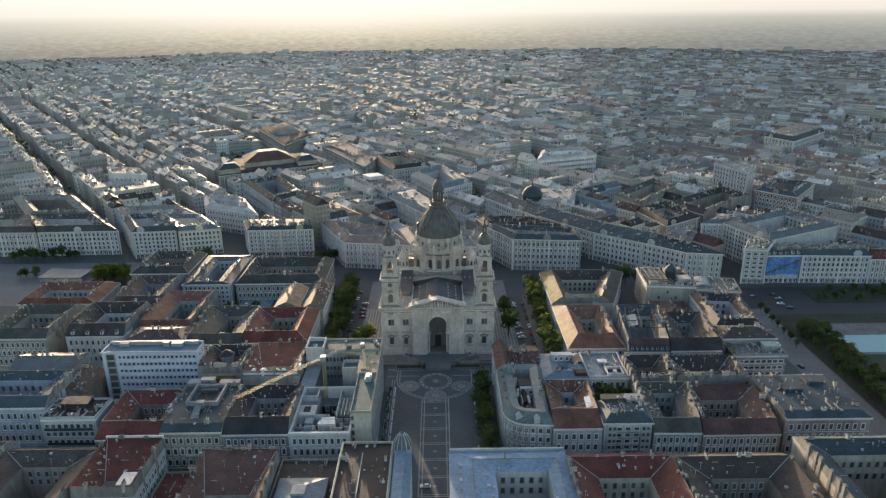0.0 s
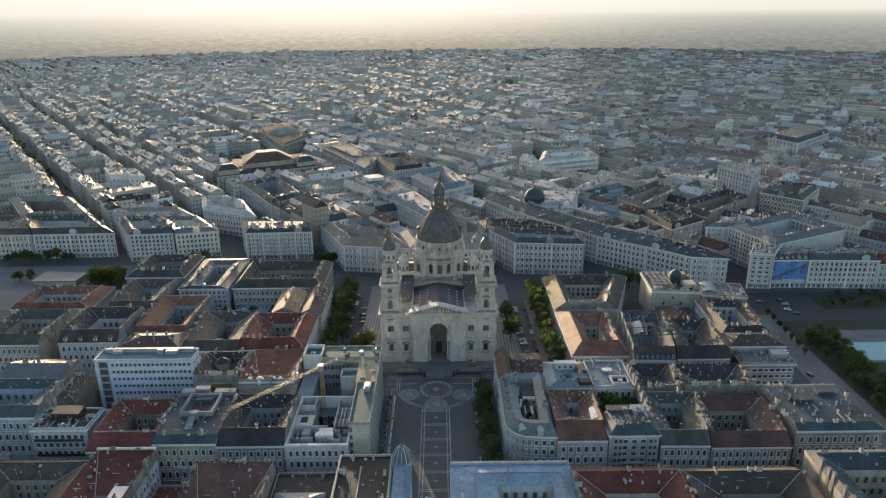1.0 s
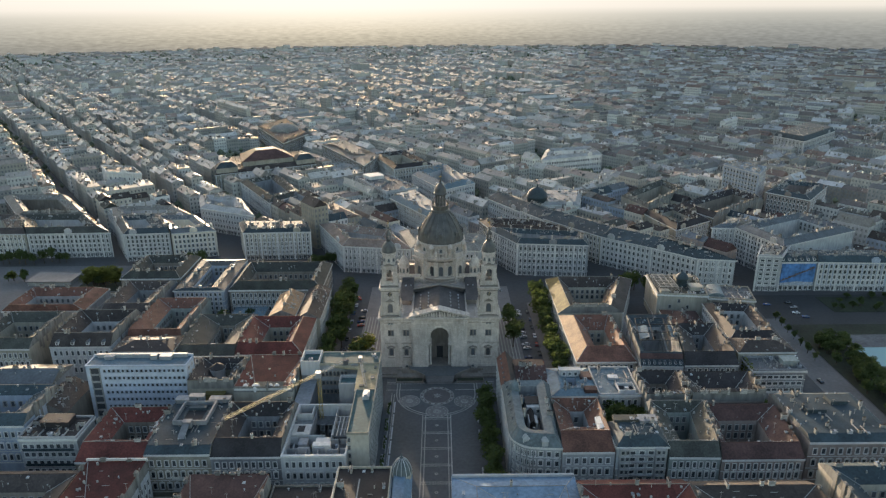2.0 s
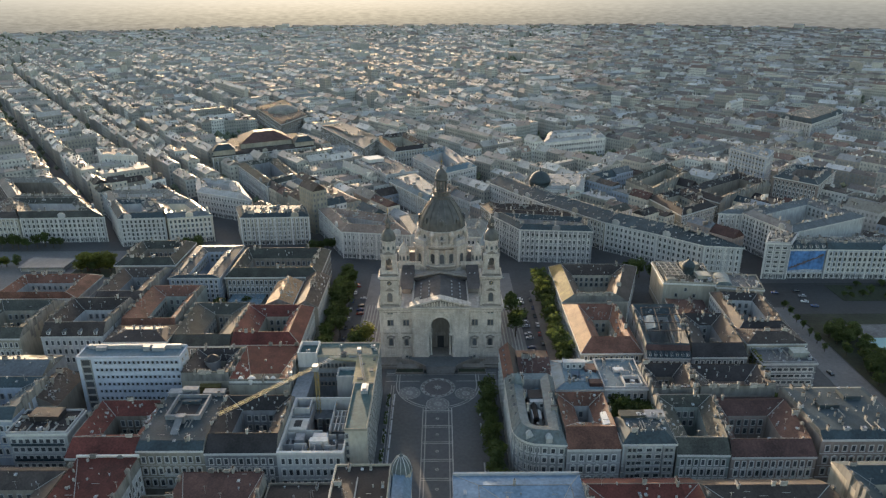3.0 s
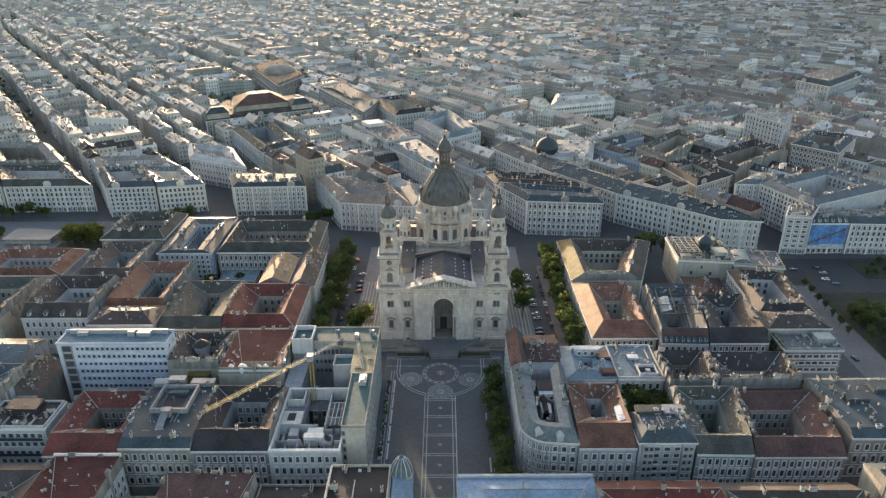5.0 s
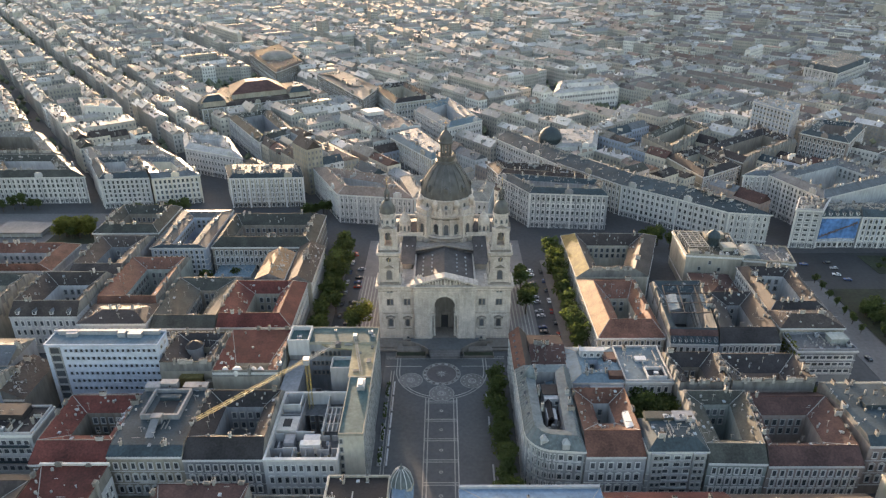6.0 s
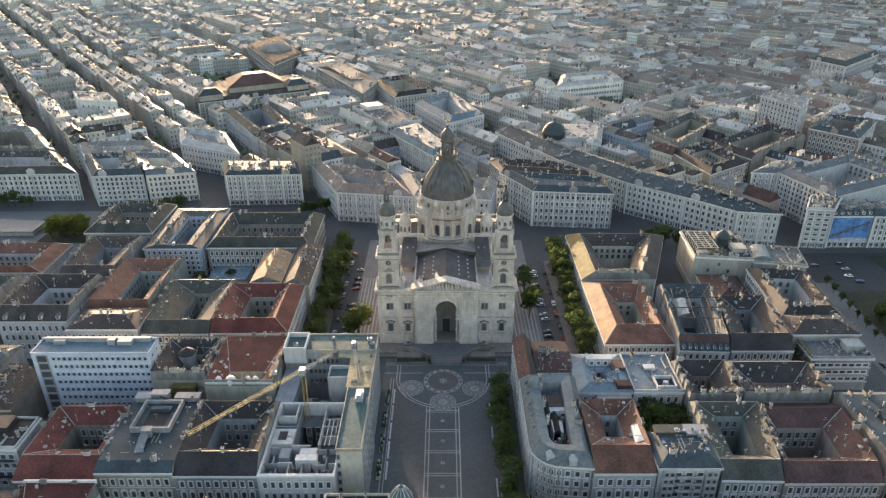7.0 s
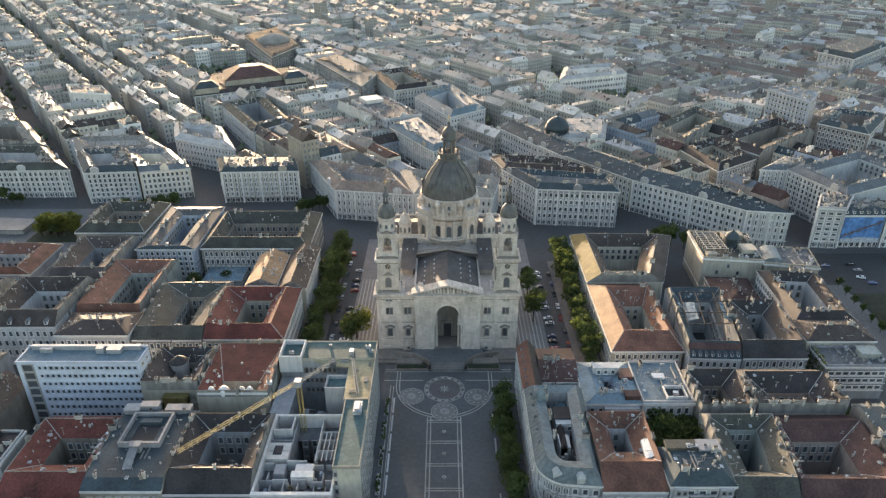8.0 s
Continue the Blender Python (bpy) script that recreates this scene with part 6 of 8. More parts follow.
        for a in range(4):
            turn = a * math.pi / 2
            nx, ny, ux, uy = math.sin(turn), -math.cos(turn), math.cos(turn), math.sin(turn)
            b = MB()
            rim = [(-1.8, 53.6)] + [(-1.8 * math.cos(math.pi * k / 8), 53.6 + 1.8 * math.sin(math.pi * k / 8)) for k in range(1, 8)] + [(1.8, 53.6), (1.8, 56.6), (-1.8, 56.6)]
            m = len(rim)
            b.solid([tuple(range(m)), tuple(range(2 * m - 1, m - 1, -1))] + [(k, (k + 1) % m, m + (k + 1) % m, m + k) for k in range(m)], [(tx + ux * q + nx * o, ty + uy * q + ny * o, z) for o in (2.9, 3.5) for q, z in rim])
            part("arch", b, STONE, bell)
            b = MB()
            b.prism([(tx + ux * q + nx * o, ty + uy * q + ny * o) for q, o in ((-1.8, 3.4), (1.8, 3.4), (1.8, 2.9), (-1.8, 2.9))], 47.2, 49.0)
            part("sill_wall", b, STONE, bell)
            b = MB()
            pts = [(tx + ux * q + nx * o, ty + uy * q + ny * o, z) for o in (3.3, 4.2) for q, z in ((-2.6, 57.6), (2.6, 57.6), (0, 58.9))]
            b.solid([(0, 1, 2), (3, 5, 4), (0, 2, 5, 3), (1, 4, 5, 2), (0, 3, 4, 1)], pts)
            part("belfry_gable", b, STONE_DARK, bell)
        b = MB()
        b.lathe([(0.3, 54), (0.6, 53.6), (0.8, 52.4), (1.3, 51.0), (1.35, 50.7), (0.2, 50.7)], tx, ty, 14)
        part("bell", b, COPPER, bell, "dark bronze bell", smooth=True)
        b = MB()
        b.ring(sq(4.0), sq(2.0), 56.6, 57.6)
        b.prism(sq(3.6), 56.7, 57.7, bottom=True)
        part("belfry_cornice", b, STONE, bell)
        # round top with dark bell-shaped roof, lantern and cross
        b = MB()
        b.lathe([(3.2, 57.6), (3.2, 62.6), (3.45, 62.8), (3.75, 63.2), (3.75, 64.1), (3.0, 64.3)], tx, ty, 16)
        part("tower_drum", b, STONE, root)
        for i in range(8):
            a = radians(i * 45)
            piece("window", window_mesh(0.8, 1.2, FRAME_DARK, "arch"), root, (tx + 3.22 * math.cos(a), ty + 3.22 * math.sin(a), 59.6), a + math.pi / 2)
        b = MB()
        b.lathe([(3.6, 64.1), (3.55, 65.2), (3.25, 66.8), (2.6, 68.2), (1.7, 69.2), (1.25, 69.8)], tx, ty, 20)
        part("spire_roof", b, COPPER, root, "dark green-grey copper roof", smooth=True)
        for i in range(6):
            a = radians(i * 60)
            b = MB()
            b.lathe([(0.2, 69.6), (0.16, 72.8)], tx + 0.95 * math.cos(a), ty + 0.95 * math.sin(a), 6)
            part("spire_column", b, COPPER, root)
        b = MB()
        b.lathe([(1.3, 72.7), (1.35, 73.1), (1.1, 74.0), (0.5, 74.9), (0.25, 75.8), (0.45, 76.4), (0.3, 77), (0.08, 77.3)], tx, ty, 12)
        part("spire_cap", b, COPPER, root, smooth=True)
        b = MB()
        b.box(tx - 0.08, ty - 0.08, 77, tx + 0.08, ty + 0.08, 80.4)
        b.box(tx - 0.6, ty - 0.08, 79.0, tx + 0.6, ty + 0.08, 79.2)
        part("spire_cross", b, GILT, root)
        # bay between tower and portico
        bx = X + s * 17.4
        b = MB()
        b.box(bx - 3.1, Y + 1.0, -0.5, bx + 3.1, Y + 2.4, 28)
        b.box(bx - 3.3, Y + 0.7, -0.5, bx + 3.3, Y + 2.4, 3)
        part("front_bay", b, STONE, root)
        for z0, z1, o, mt in ((14.75, 15.1, 0.8, STONE_DARK), (15.1, 15.6, 0.6, STONE), (26.6, 27.0, 0.75, STONE_DARK), (27.0, 28.0, 0.55, STONE), (28.0, 28.4, 0.5, STONE_DARK), (28.4, 29.6, -0.3, STONE)):
            b = MB()
            b.box(bx - 3.2, Y + o, z0, bx + 3.2, Y + 2.4, z1)
            part("bay_cornice", b, mt, root)
        for dx in (-0.8, 0.8):
            piece("window", window_mesh(1.0, 2.9, STONE_DARK, "plain"), root, (bx + dx, Y + 1.0, 19.4), 0)
        piece("window", W_NARROW, root, (bx, Y + 0.98, 8.0), 0)
        piece("window", window_mesh(0.9, 0.8, FRAME_DARK, "plain"), root, (bx, Y + 0.68, 1.2), 0)

    # portico: piers, great arch, columns, entablature, pediment with relief
    F = Y - 1.5
    for s in (-1, 1):
        b = MB()
        b.box(X + s * 10.3 - 3.9, F, -0.5, X + s * 10.3 + 3.9, Y + 3, 27.4)
        b.box(X + s * 10.3 - 4.2, F - 0.35, -0.5, X + s * 10.3 + 4.2, Y + 3, 3.4)
        for dx in (-2.7, 2.7):
            b.box(X + s * 10.3 + dx - 1.0, F - 0.4, 3.4, X + s * 10.3 + dx + 1.0, F, 27.4)
        part("portico_pier", b, STONE, root)
        for dx in (6.2, 4.9):
            b = MB()
            b.lathe([(0.75, 3), (0.75, 3.6), (0.58, 3.9), (0.5, 13.6), (0.75, 14.4), (0.75, 15)], X + s * dx, F + (0.3 if dx > 6 else 1.6), 14)
            part("column", b, STONE, root)
    b = MB()
    R, zs = 4.7, 20.2
    rim = [(-6.5, 16.2), (-R, 16.2)] + [(-R * math.cos(math.pi * k / 16), zs + R * math.sin(math.pi * k / 16)) for k in range(17)] + [(R, 16.2), (6.5, 16.2), (6.5, 27.4), (-6.5, 27.4)]
    m = len(rim)
    b.solid([tuple(range(m)), tuple(range(2 * m - 1, m - 1, -1))] + [(k, (k + 1) % m, m + (k + 1) % m, m + k) for k in range(m)], [(X + q, y, z) for y in (F + 0.2, Y + 3.2) for q, z in rim])
    part("great_arch", b, STONE, root)
    b = MB()
    for k in range(16):
        a0, a1 = math.pi * k / 16, math.pi * (k + 1) / 16
        p = [(X + r * math.cos(a), y, zs + r * math.sin(a)) for y in (F - 0.1, F + 0.25) for r in (R, R + 0.75) for a in (a0, a1)]
        b.solid([(0, 2, 3, 1), (2, 6, 7, 3), (0, 1, 5, 4)], p)
    part("archivolt", b, STONE, root)
    for s in (-1, 1):
        b = MB()
        b.box(X + s * 5.5 - 1.2, F - 0.15, 15, X + s * 5.5 + 1.2, Y + 4, 16.2)
        part("impost", b, STONE, root)
    # porch lining in dark stone, the recess's shade painted in
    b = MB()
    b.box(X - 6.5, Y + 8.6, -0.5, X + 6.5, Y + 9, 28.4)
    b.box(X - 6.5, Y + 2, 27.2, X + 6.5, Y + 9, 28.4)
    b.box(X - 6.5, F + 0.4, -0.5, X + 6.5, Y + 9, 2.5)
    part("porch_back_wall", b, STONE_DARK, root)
    b = MB()
    b.box(X - 1.7, Y + 8.4, 2.4, X + 1.7, Y + 8.7, 9.6)
    part("main_door", b, DARK, root, "tall dark bronze door")
    b = MB()
    b.box(X - 2.5, Y + 8.2, 2.4, X - 1.7, Y + 8.7, 10)
    b.box(X + 1.7, Y + 8.2, 2.4, X + 2.5, Y + 8.7, 10)
    b.box(X - 2.9, Y + 8.1, 9.6, X + 2.9, Y + 8.7, 11)
    part("door_frame", b, STONE_DARK, root)
    for z0, z1, o, mt in ((27.4, 28.0, 0.35, STONE), (28.0, 29.6, 0.0, STONE), (29.6, 30.0, 0.3, STONE_DARK), (30.0, 30.4, 0.8, STONE), (30.4, 30.9, 1.25, STONE)):
        b = MB()
        b.box(X - 14.3 - o, F - 0.4 - o, z0, X + 14.3 + o, Y + 2.2, z1)
        part("entablature", b, mt, root)
    b = MB()
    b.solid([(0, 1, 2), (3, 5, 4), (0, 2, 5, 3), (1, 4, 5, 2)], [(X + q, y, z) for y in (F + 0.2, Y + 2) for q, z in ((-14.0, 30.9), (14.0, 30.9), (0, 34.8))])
    part("pediment", b, STONE_DARK, root, "darker field of the pediment")
    for s in (-1, 1):
        b = MB()
        b.solid([(0, 1, 2, 3), (7, 6, 5, 4), (0, 4, 5, 1), (1, 5, 6, 2), (2, 6, 7, 3), (3, 7, 4, 0)], [(X + s * q, y, z) for y in (F - 1.3, Y + 2.2) for q, z in ((15.4, 30.8), (0, 35.0), (0, 35.9), (15.6, 31.6))])
        part("raking_cornice", b, STONE, root)
    rng = random.Random(3)
    for i in range(15):
        q = -9.5 + i * 19 / 14
        hh = (1 - abs(q) / 14) * 3.0
        b = MB()
        x = X + q
        b.lathe([(0.5, 31.0), (0.6, 31.0 + hh * 0.3), (0.35, 31.0 + hh * 0.75), (0.3, 31.0 + hh * 0.85), (0.0, 31.0 + hh)], x + rng.uniform(-0.2, 0.2), F + 0.1, 7)
        part("relief_carving", b, STONE, root, smooth=True)
    b = MB()
    for x, y, w, h in ((-13.2, 1.5, 1.0, 3.2), (-10.8, 2.5, 0.9, 3.6), (-12, 4.5, 1.3, 2.4)):
        b.lathe([(w, 31.0), (w * 0.8, 31.0 + h * 0.5), (w * 0.35, 31.0 + h * 0.9), (0, 31.0 + h)], X + x, Y + y, 8)
    part("roof_sculpture", b, STONE, root, "pale stone group above the pediment's end", smooth=True)


def thing_part(name, parent):
    """An empty part that holds pieces of its own."""
    ob = new(name)
    ob.parent = parent
    BASE[ob] = BASE[parent]
    return ob


basilica()


# ---- ground, streets and the square ----
b = MB()
N = 24
for i in range(N):
    for j in range(N):
        x0, y0, x1, y1 = -5000 + i * 10000 / N, -3000 + j * 9000 / N, -5000 + (i + 1) * 10000 / N, -3000 + (j + 1) * 9000 / N
        b.face([(x0, y0, 0), (x1, y0, 0), (x1, y1, 0), (x0, y1, 0)])
single("ground", b, ASPHALT, "grey asphalt streets between the city's blocks", "ground", kind="structure")

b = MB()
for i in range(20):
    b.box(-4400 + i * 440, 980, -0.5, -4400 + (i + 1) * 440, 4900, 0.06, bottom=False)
single("ground_outskirts", b, HAZED_PAVING, "streets and yards of the outer districts, haze painted pale", "ground", kind="structure")


def slab(name, x0, y0, x1, y1, z, mat, label, category="pavement"):
    b = MB()
    b.box(x0, y0, -0.3, x1, y1, z, bottom=False)
    b.box(x0 - 0.2, y0 - 0.2, -0.3, x1 + 0.2, y1 + 0.2, z - 0.02, bottom=False)
    return single(name, b, mat, label, category, kind="structure")


slab("pavement_square", -26.6, 229.5, 27.8, 336, 0.12, PAVING, "dark granite paving of the church square")
slab("pavement_west", -45.5, 338, -31.8, 460, 0.12, PAVING_MID, "granite pavement west of the church")
slab("pavement_east", 32.5, 326, 46, 460, 0.12, PAVING_MID, "granite pavement east of the church")
slab("pavement_row_west", -64.8, 330, -56, 462, 0.14, PAVING_MID, "pavement under the western row of trees")
slab("pavement_row_east", 56.5, 326, 67, 432, 0.14, PAVING_MID, "pavement under the eastern row of trees")
slab("pavement_promenade", 190, 250, 206.6, 405, 0.14, PAVING_PALE, "pale pavement along the park")
slab("grass_park", 208, 250, 300, 396, 0.16, GRASS, "dark lawn of the park", "grass")
slab("road_boulevard", 182, 396.5, 420, 441, 0.06, ROAD_DARK, "dark asphalt of the eastern boulevard", "road")
slab("verge_boulevard", 246, 414, 420, 437, 0.2, GRASS, "dark planted verge along the boulevard", "grass")
slab("pavement_west_square", -340, 425, -204, 506, 0.12, PAVING_PALE, "worn pale asphalt of the western square")
slab("grass_square", -249, 457, -219, 480, 0.2, GRASS, "dark lawn of the western square", "grass")

Z = 0.128
SX = -1.1


def band(b, x0, y0, x1, y1, z=Z):
    b.face([(x0, y0, z), (x1, y0, z), (x1, y1, z), (x0, y1, z)])


def arc_band(b, cx, cy, r0, r1, a0, a1, seg=48, z=Z):
    for k in range(seg):
        t0, t1 = radians(a0 + (a1 - a0) * k / seg), radians(a0 + (a1 - a0) * (k + 1) / seg)
        b.face([(cx + r0 * math.cos(t0), cy + r0 * math.sin(t0), z), (cx + r1 * math.cos(t0), cy + r1 * math.sin(t0), z), (cx + r1 * math.cos(t1), cy + r1 * math.sin(t1), z), (cx + r0 * math.cos(t1), cy + r0 * math.sin(t1), z)])


pattern = thing("paving_pattern", (SX, 290, 0), "pale stone bands and medallions inlaid in dark paving", "pavement", kind="structure")
for x in (-6.65, -5.3, 5.0, 6.35):
    b = MB()
    band(b, SX + x - 0.22, 229.6, SX + x + 0.22, 302.5)
    part("long_band", b, PAVING_LIGHT, pattern)
for i in range(7):
    y = 300.6 - i * 11.55
    for dy in (0, -1.15):
        b = MB()
        band(b, SX - 6.4, y + dy - 0.2, SX + 6.1, y + dy + 0.2, Z + 0.004)
        part("cross_band", b, PAVING_LIGHT, pattern)
    b = MB()
    arc_band(b, SX - 0.1, y - 6.3, 0.35, 0.75, 0, 360, 16)
    part("small_ring", b, PAVING_LIGHT, pattern)
for r in (20.0, 18.7):
    b = MB()
    arc_band(b, SX, 322, r - 0.22, r + 0.22, 180, 360)
    band(b, SX - r - 0.22, 322, SX - r + 0.22, 332)
    band(b, SX + r - 0.22, 322, SX + r + 0.22, 332)
    part("great_arc", b, PAVING_LIGHT, pattern)
for y in (325.5, 331.4, 332.8):
    b = MB()
    band(b, -26.4, y - 0.2, SX - 8.9 if y < 330 else 27.5, y + 0.2)
    if y < 330:
        band(b, SX + 8.9, y - 0.2, 27.5, y + 0.2)
    part("cross_band", b, PAVING_LIGHT, pattern)
for x in (-23.4, -22.2, 19.2):
    b = MB()
    band(b, x - 0.15, 240, x + 0.15, 322 if x < 0 else 262)
    part("long_band", b, PAVING_LIGHT, pattern)
for cx, cy, r, big in ((SX, 319.8, 8.4, 1), (SX - 13.4, 315.2, 5.2, 0), (SX + 13.3, 314.6, 5.2, 0), (SX, 305.8, 5.4, 0)):
    b = MB()
    arc_band(b, cx, cy, 0, r, 0, 360, 40, Z + 0.004)
    part("medallion_field", b, PAVING_RED if big else PAVING_MID, pattern)
    for q0, q1 in (((0.95, 1.0), (0.78, 0.82)) if big else ((0.94, 1.0), (0.26, 0.34), (0.12, 0.2))):
        b = MB()
        arc_band(b, cx, cy, r * q0, r * q1, 0, 360, 40, Z + 0.008)
        part("medallion_ring", b, PAVING_LIGHT, pattern)
    for k in range(16 if big else 12):
        a = 360 / (16 if big else 12) * k
        b = MB()
        if big:
            arc_band(b, cx, cy, r * 0.84, r * 0.93, a, a + 13, 4, Z + 0.008)
        else:
            arc_band(b, cx, cy, r * 0.66, r * 0.78, a, a + 12, 3, Z + 0.008)
        part("inlay", b, PAVING_LIGHT, pattern)
    if big:
        for k in range(8):
            a = radians(45 * k)
            b = MB()
            b.face([(cx, cy, Z + 0.008), (cx + 1.2 * math.cos(a - 0.25), cy + 1.2 * math.sin(a - 0.25), Z + 0.008), (cx + 2.6 * math.cos(a), cy + 2.6 * math.sin(a), Z + 0.008), (cx + 1.2 * math.cos(a + 0.25), cy + 1.2 * math.sin(a + 0.25), Z + 0.008)])
            part("star_ray", b, PAVING_LIGHT, pattern)
stripes = thing("paving_stripes", (0, 370, 0), "pale stone stripes along the church's sides", "pavement", kind="structure")
for s in (-1, 1):
    for i in range(7):
        b = MB()
        x = s * (33.6 + i * 1.75)
        band(b, x - 0.28, 342, x + 0.28, 412)
        part("stripe", b, PAVING_LIGHT, stripes)

# steps and terrace before the church
steps = thing("church_steps", (0.3, 340, 0), "dark granite steps and terrace before the church", "stairs", kind="structure")
for k in range(12):
    b = MB()
    b.box(-6.2 - k * 0.1, 331.2 + k * 0.36, 0, 6.8 + k * 0.1, 345, 0.2 + k * 0.19)
    part("step", b, PAVING_MID, steps)
b = MB()
fan = [(-7.5, 335.5), (8.1, 335.5), (9.5, 336.5), (12, 339.2), (15.5, 341.4), (16.5, 345.4), (-15.9, 345.4), (-14.9, 341.4), (-11.4, 339.2), (-8.9, 336.5)]
b.prism(fan, 0, 2.5)
part("terrace", b, PAVING, steps)
for s in (-1, 1):
    b = MB()
    pts = [(7.6, 331.2), (7.6, 335.2), (9.4, 337), (12.3, 339.6), (15.9, 341.6), (22.5, 342.3)]
    for (x0, y0), (x1, y1) in zip(pts, pts[1:]):
        q = [(0.3 + s * x0, y0 - 0.3), (0.3 + s * x1, y1 - 0.3), (0.3 + s * x1, y1 + 0.4), (0.3 + s * x0, y0 + 0.4)]
        b.prism(q, 0, 3.0)
    part("curved_wall", b, STONE_DARK, steps)
    b = MB()
    b.box(0.3 + s * 15.5 - 7, 332.2, 0, 0.3 + s * 15.5 + 7, 335.6, 1.0)
    b.box(0.3 + s * 16.5 - 5.5, 335.6, 0, 0.3 + s * 16.5 + 5.5, 339.5, 1.7)
    part("planter", b, STONE_DARK, steps)
    b = MB()
    b.box(0.3 + s * 15.5 - 6.6, 332.6, 0.9, 0.3 + s * 15.5 + 6.6, 335.3, 1.15)
    part("planter_soil", b, GRASS, steps)
    b = MB()
    b.box(0.3 + s * 26 - 6.2, 339, 0, 0.3 + s * 26 + 6.2, 346.4, 1.6)
    b.box(0.3 + s * 26 - 6.2, 337.6, 0, 0.3 + s * 26 + 6.2, 339, 0.8)
    part("side_terrace", b, STONE_DARK, steps)


# ---- trees ----
def crown_mesh(seed, mat, leaves=950):
    rng = random.Random(seed)
    b = MB()
    lobes = [(rng.uniform(-1.9, 1.9), rng.uniform(-1.9, 1.9), rng.uniform(5.2, 9.6), rng.uniform(1.5, 2.6)) for _ in range(11)]
    for k in range(leaves):
        x, y, z, r = lobes[rng.randrange(11)]
        d = Vector((rng.gauss(0, 1), rng.gauss(0, 1), rng.gauss(0, 1))).normalized() * r * rng.uniform(0.55, 1.05)
        p = Vector((x, y, z)) + Vector((d.x, d.y, d.z * 0.85))
        s = rng.uniform(0.28, 0.62)
        a = Vector((rng.gauss(0, 1), rng.gauss(0, 1), rng.gauss(0, 0.6))).normalized()
        c = a.cross(Vector((rng.gauss(0, 1), rng.gauss(0, 1), rng.gauss(0, 1)))).normalized()
        b.face([tuple(p - a * s), tuple(p + c * s * 0.6 - a * s * 0.1), tuple(p + a * s), tuple(p - c * s * 0.6 + a * s * 0.1)])
    return b.mesh("crown", [mat])


def trunk_mesh(seed):
    rng = random.Random(seed)
    b = MB()
    b.lathe([(0.34, -0.3), (0.26, 1.0), (0.2, 3.2), (0.13, 5.5), (0.05, 8.0)], 0, 0, 8)
    for i in range(7):
        a, z = rng.uniform(0, 6.28), rng.uniform(2.6, 5.2)
        b.beam((0, 0, z), (1.7 * math.cos(a), 1.7 * math.sin(a), z + rng.uniform(1.4, 2.6)), 0.11)
    return b.mesh("trunk", [BARK])


def tree_template(seed, mat, label):
    root = tagged(new("tree"), label, "tree")
    for nm, me in (("trunk", trunk_mesh(seed)), ("crown", crown_mesh(seed, mat))):
        o = new(nm, me)
        o.parent = root
    return root


TREES = [tree_template(i, LEAF, "leafy green street tree with a rounded crown") for i in (11, 12, 13, 14)]
GOLD = tree_template(21, LEAF_LIT, "yellow-green tree beside the church, sun painted into its leaves")
rng = random.Random(77)
USED = set()


def plant(x, y, s, group, template=None, squash=1.0):
    tpl = template or TREES[rng.randrange(4)]
    m = pose(x, y, 0.1, 0, 0, rng.uniform(0, 360))
    if tpl in USED:
        ob = copy_thing(tpl, m)
    else:
        ob = tpl
        ob.matrix_basis = m
        USED.add(tpl)
    ob.scale = (s, s, s * squash)
    tagged(ob, group=group)


for i in range(17):
    plant(-60.3 + rng.uniform(-0.8, 0.8), 330 + i * 7.0, rng.uniform(1.15, 1.5), "trees along the western street")
for i in range(5):
    plant(-55.6 + rng.uniform(-0.6, 0.6), 372 + i * 16.0, rng.uniform(1.0, 1.3), "trees along the western street")
plant(-41.5, 357.5, 2.1, "trees beside the church", GOLD, 0.62)
plant(-43.0, 351.0, 1.35, "trees beside the church")
for x, y, s in ((41.5, 371, 1.4), (42.5, 378, 1.25), (41.5, 396, 1.35), (42.0, 403, 1.2)):
    plant(x, y, s, "trees beside the church")
for i in range(15):
    plant(61.8 + rng.uniform(-1, 1), 331 + i * 7.2, rng.uniform(1.15, 1.5), "trees along the eastern street")
for i in range(12):
    plant(21.3 + rng.uniform(-0.5, 0.5), 240 + i * 5.9, rng.uniform(1.1, 1.4), "trees along the square")
for x, y, s in ((71.5, 270, 1.4), (77, 272, 1.4), (83, 271, 1.4), (80, 280, 1.7), (73, 281, 1.6), (86, 279, 1.6), (77, 285, 1.6), (84, 285, 1.55), (70.5, 276, 1.4), (88, 284, 1.4), (142.5, 309, 1.2), (143, 300, 1.0), (148, 296, 1.0), (155, 294, 0.9), (-113, 402, 1.1), (-128, 396, 1.2), (-145, 366, 0.8), (125, 446, 1.3), (131, 452, 1.2), (137, 447, 1.1), (128, 455, 1.0), (122, 452, 1.1)):
    plant(x, y, s, "trees in courtyards and corners")
for i in range(62):
    f = rng.random()
    plant(209 + 2 * f + rng.uniform(0, 17), 296 + 78 * f, rng.uniform(0.7, 1.0), "trees of the park", None, 0.75)
for i in range(14):
    plant(rng.uniform(208, 240), rng.uniform(264, 303), rng.uniform(0.8, 1.1), "trees of the park", None, 0.8)
for i in range(7):
    plant(201.5 + i * 0.4, 352 + i * 8.5, rng.uniform(0.45, 0.6), "trees along the promenade")
for i in range(28):
    plant(250 + i * 3.6 + rng.uniform(-2, 2), rng.uniform(416, 436), rng.uniform(0.5, 0.85), "trees of the boulevard's verge", None, 0.62)
for i in range(12):
    plant(rng.uniform(-246, -222), rng.uniform(461, 476), rng.uniform(1.2, 1.7), "trees of the western square", None if i == 5 else GOLD, 0.7)
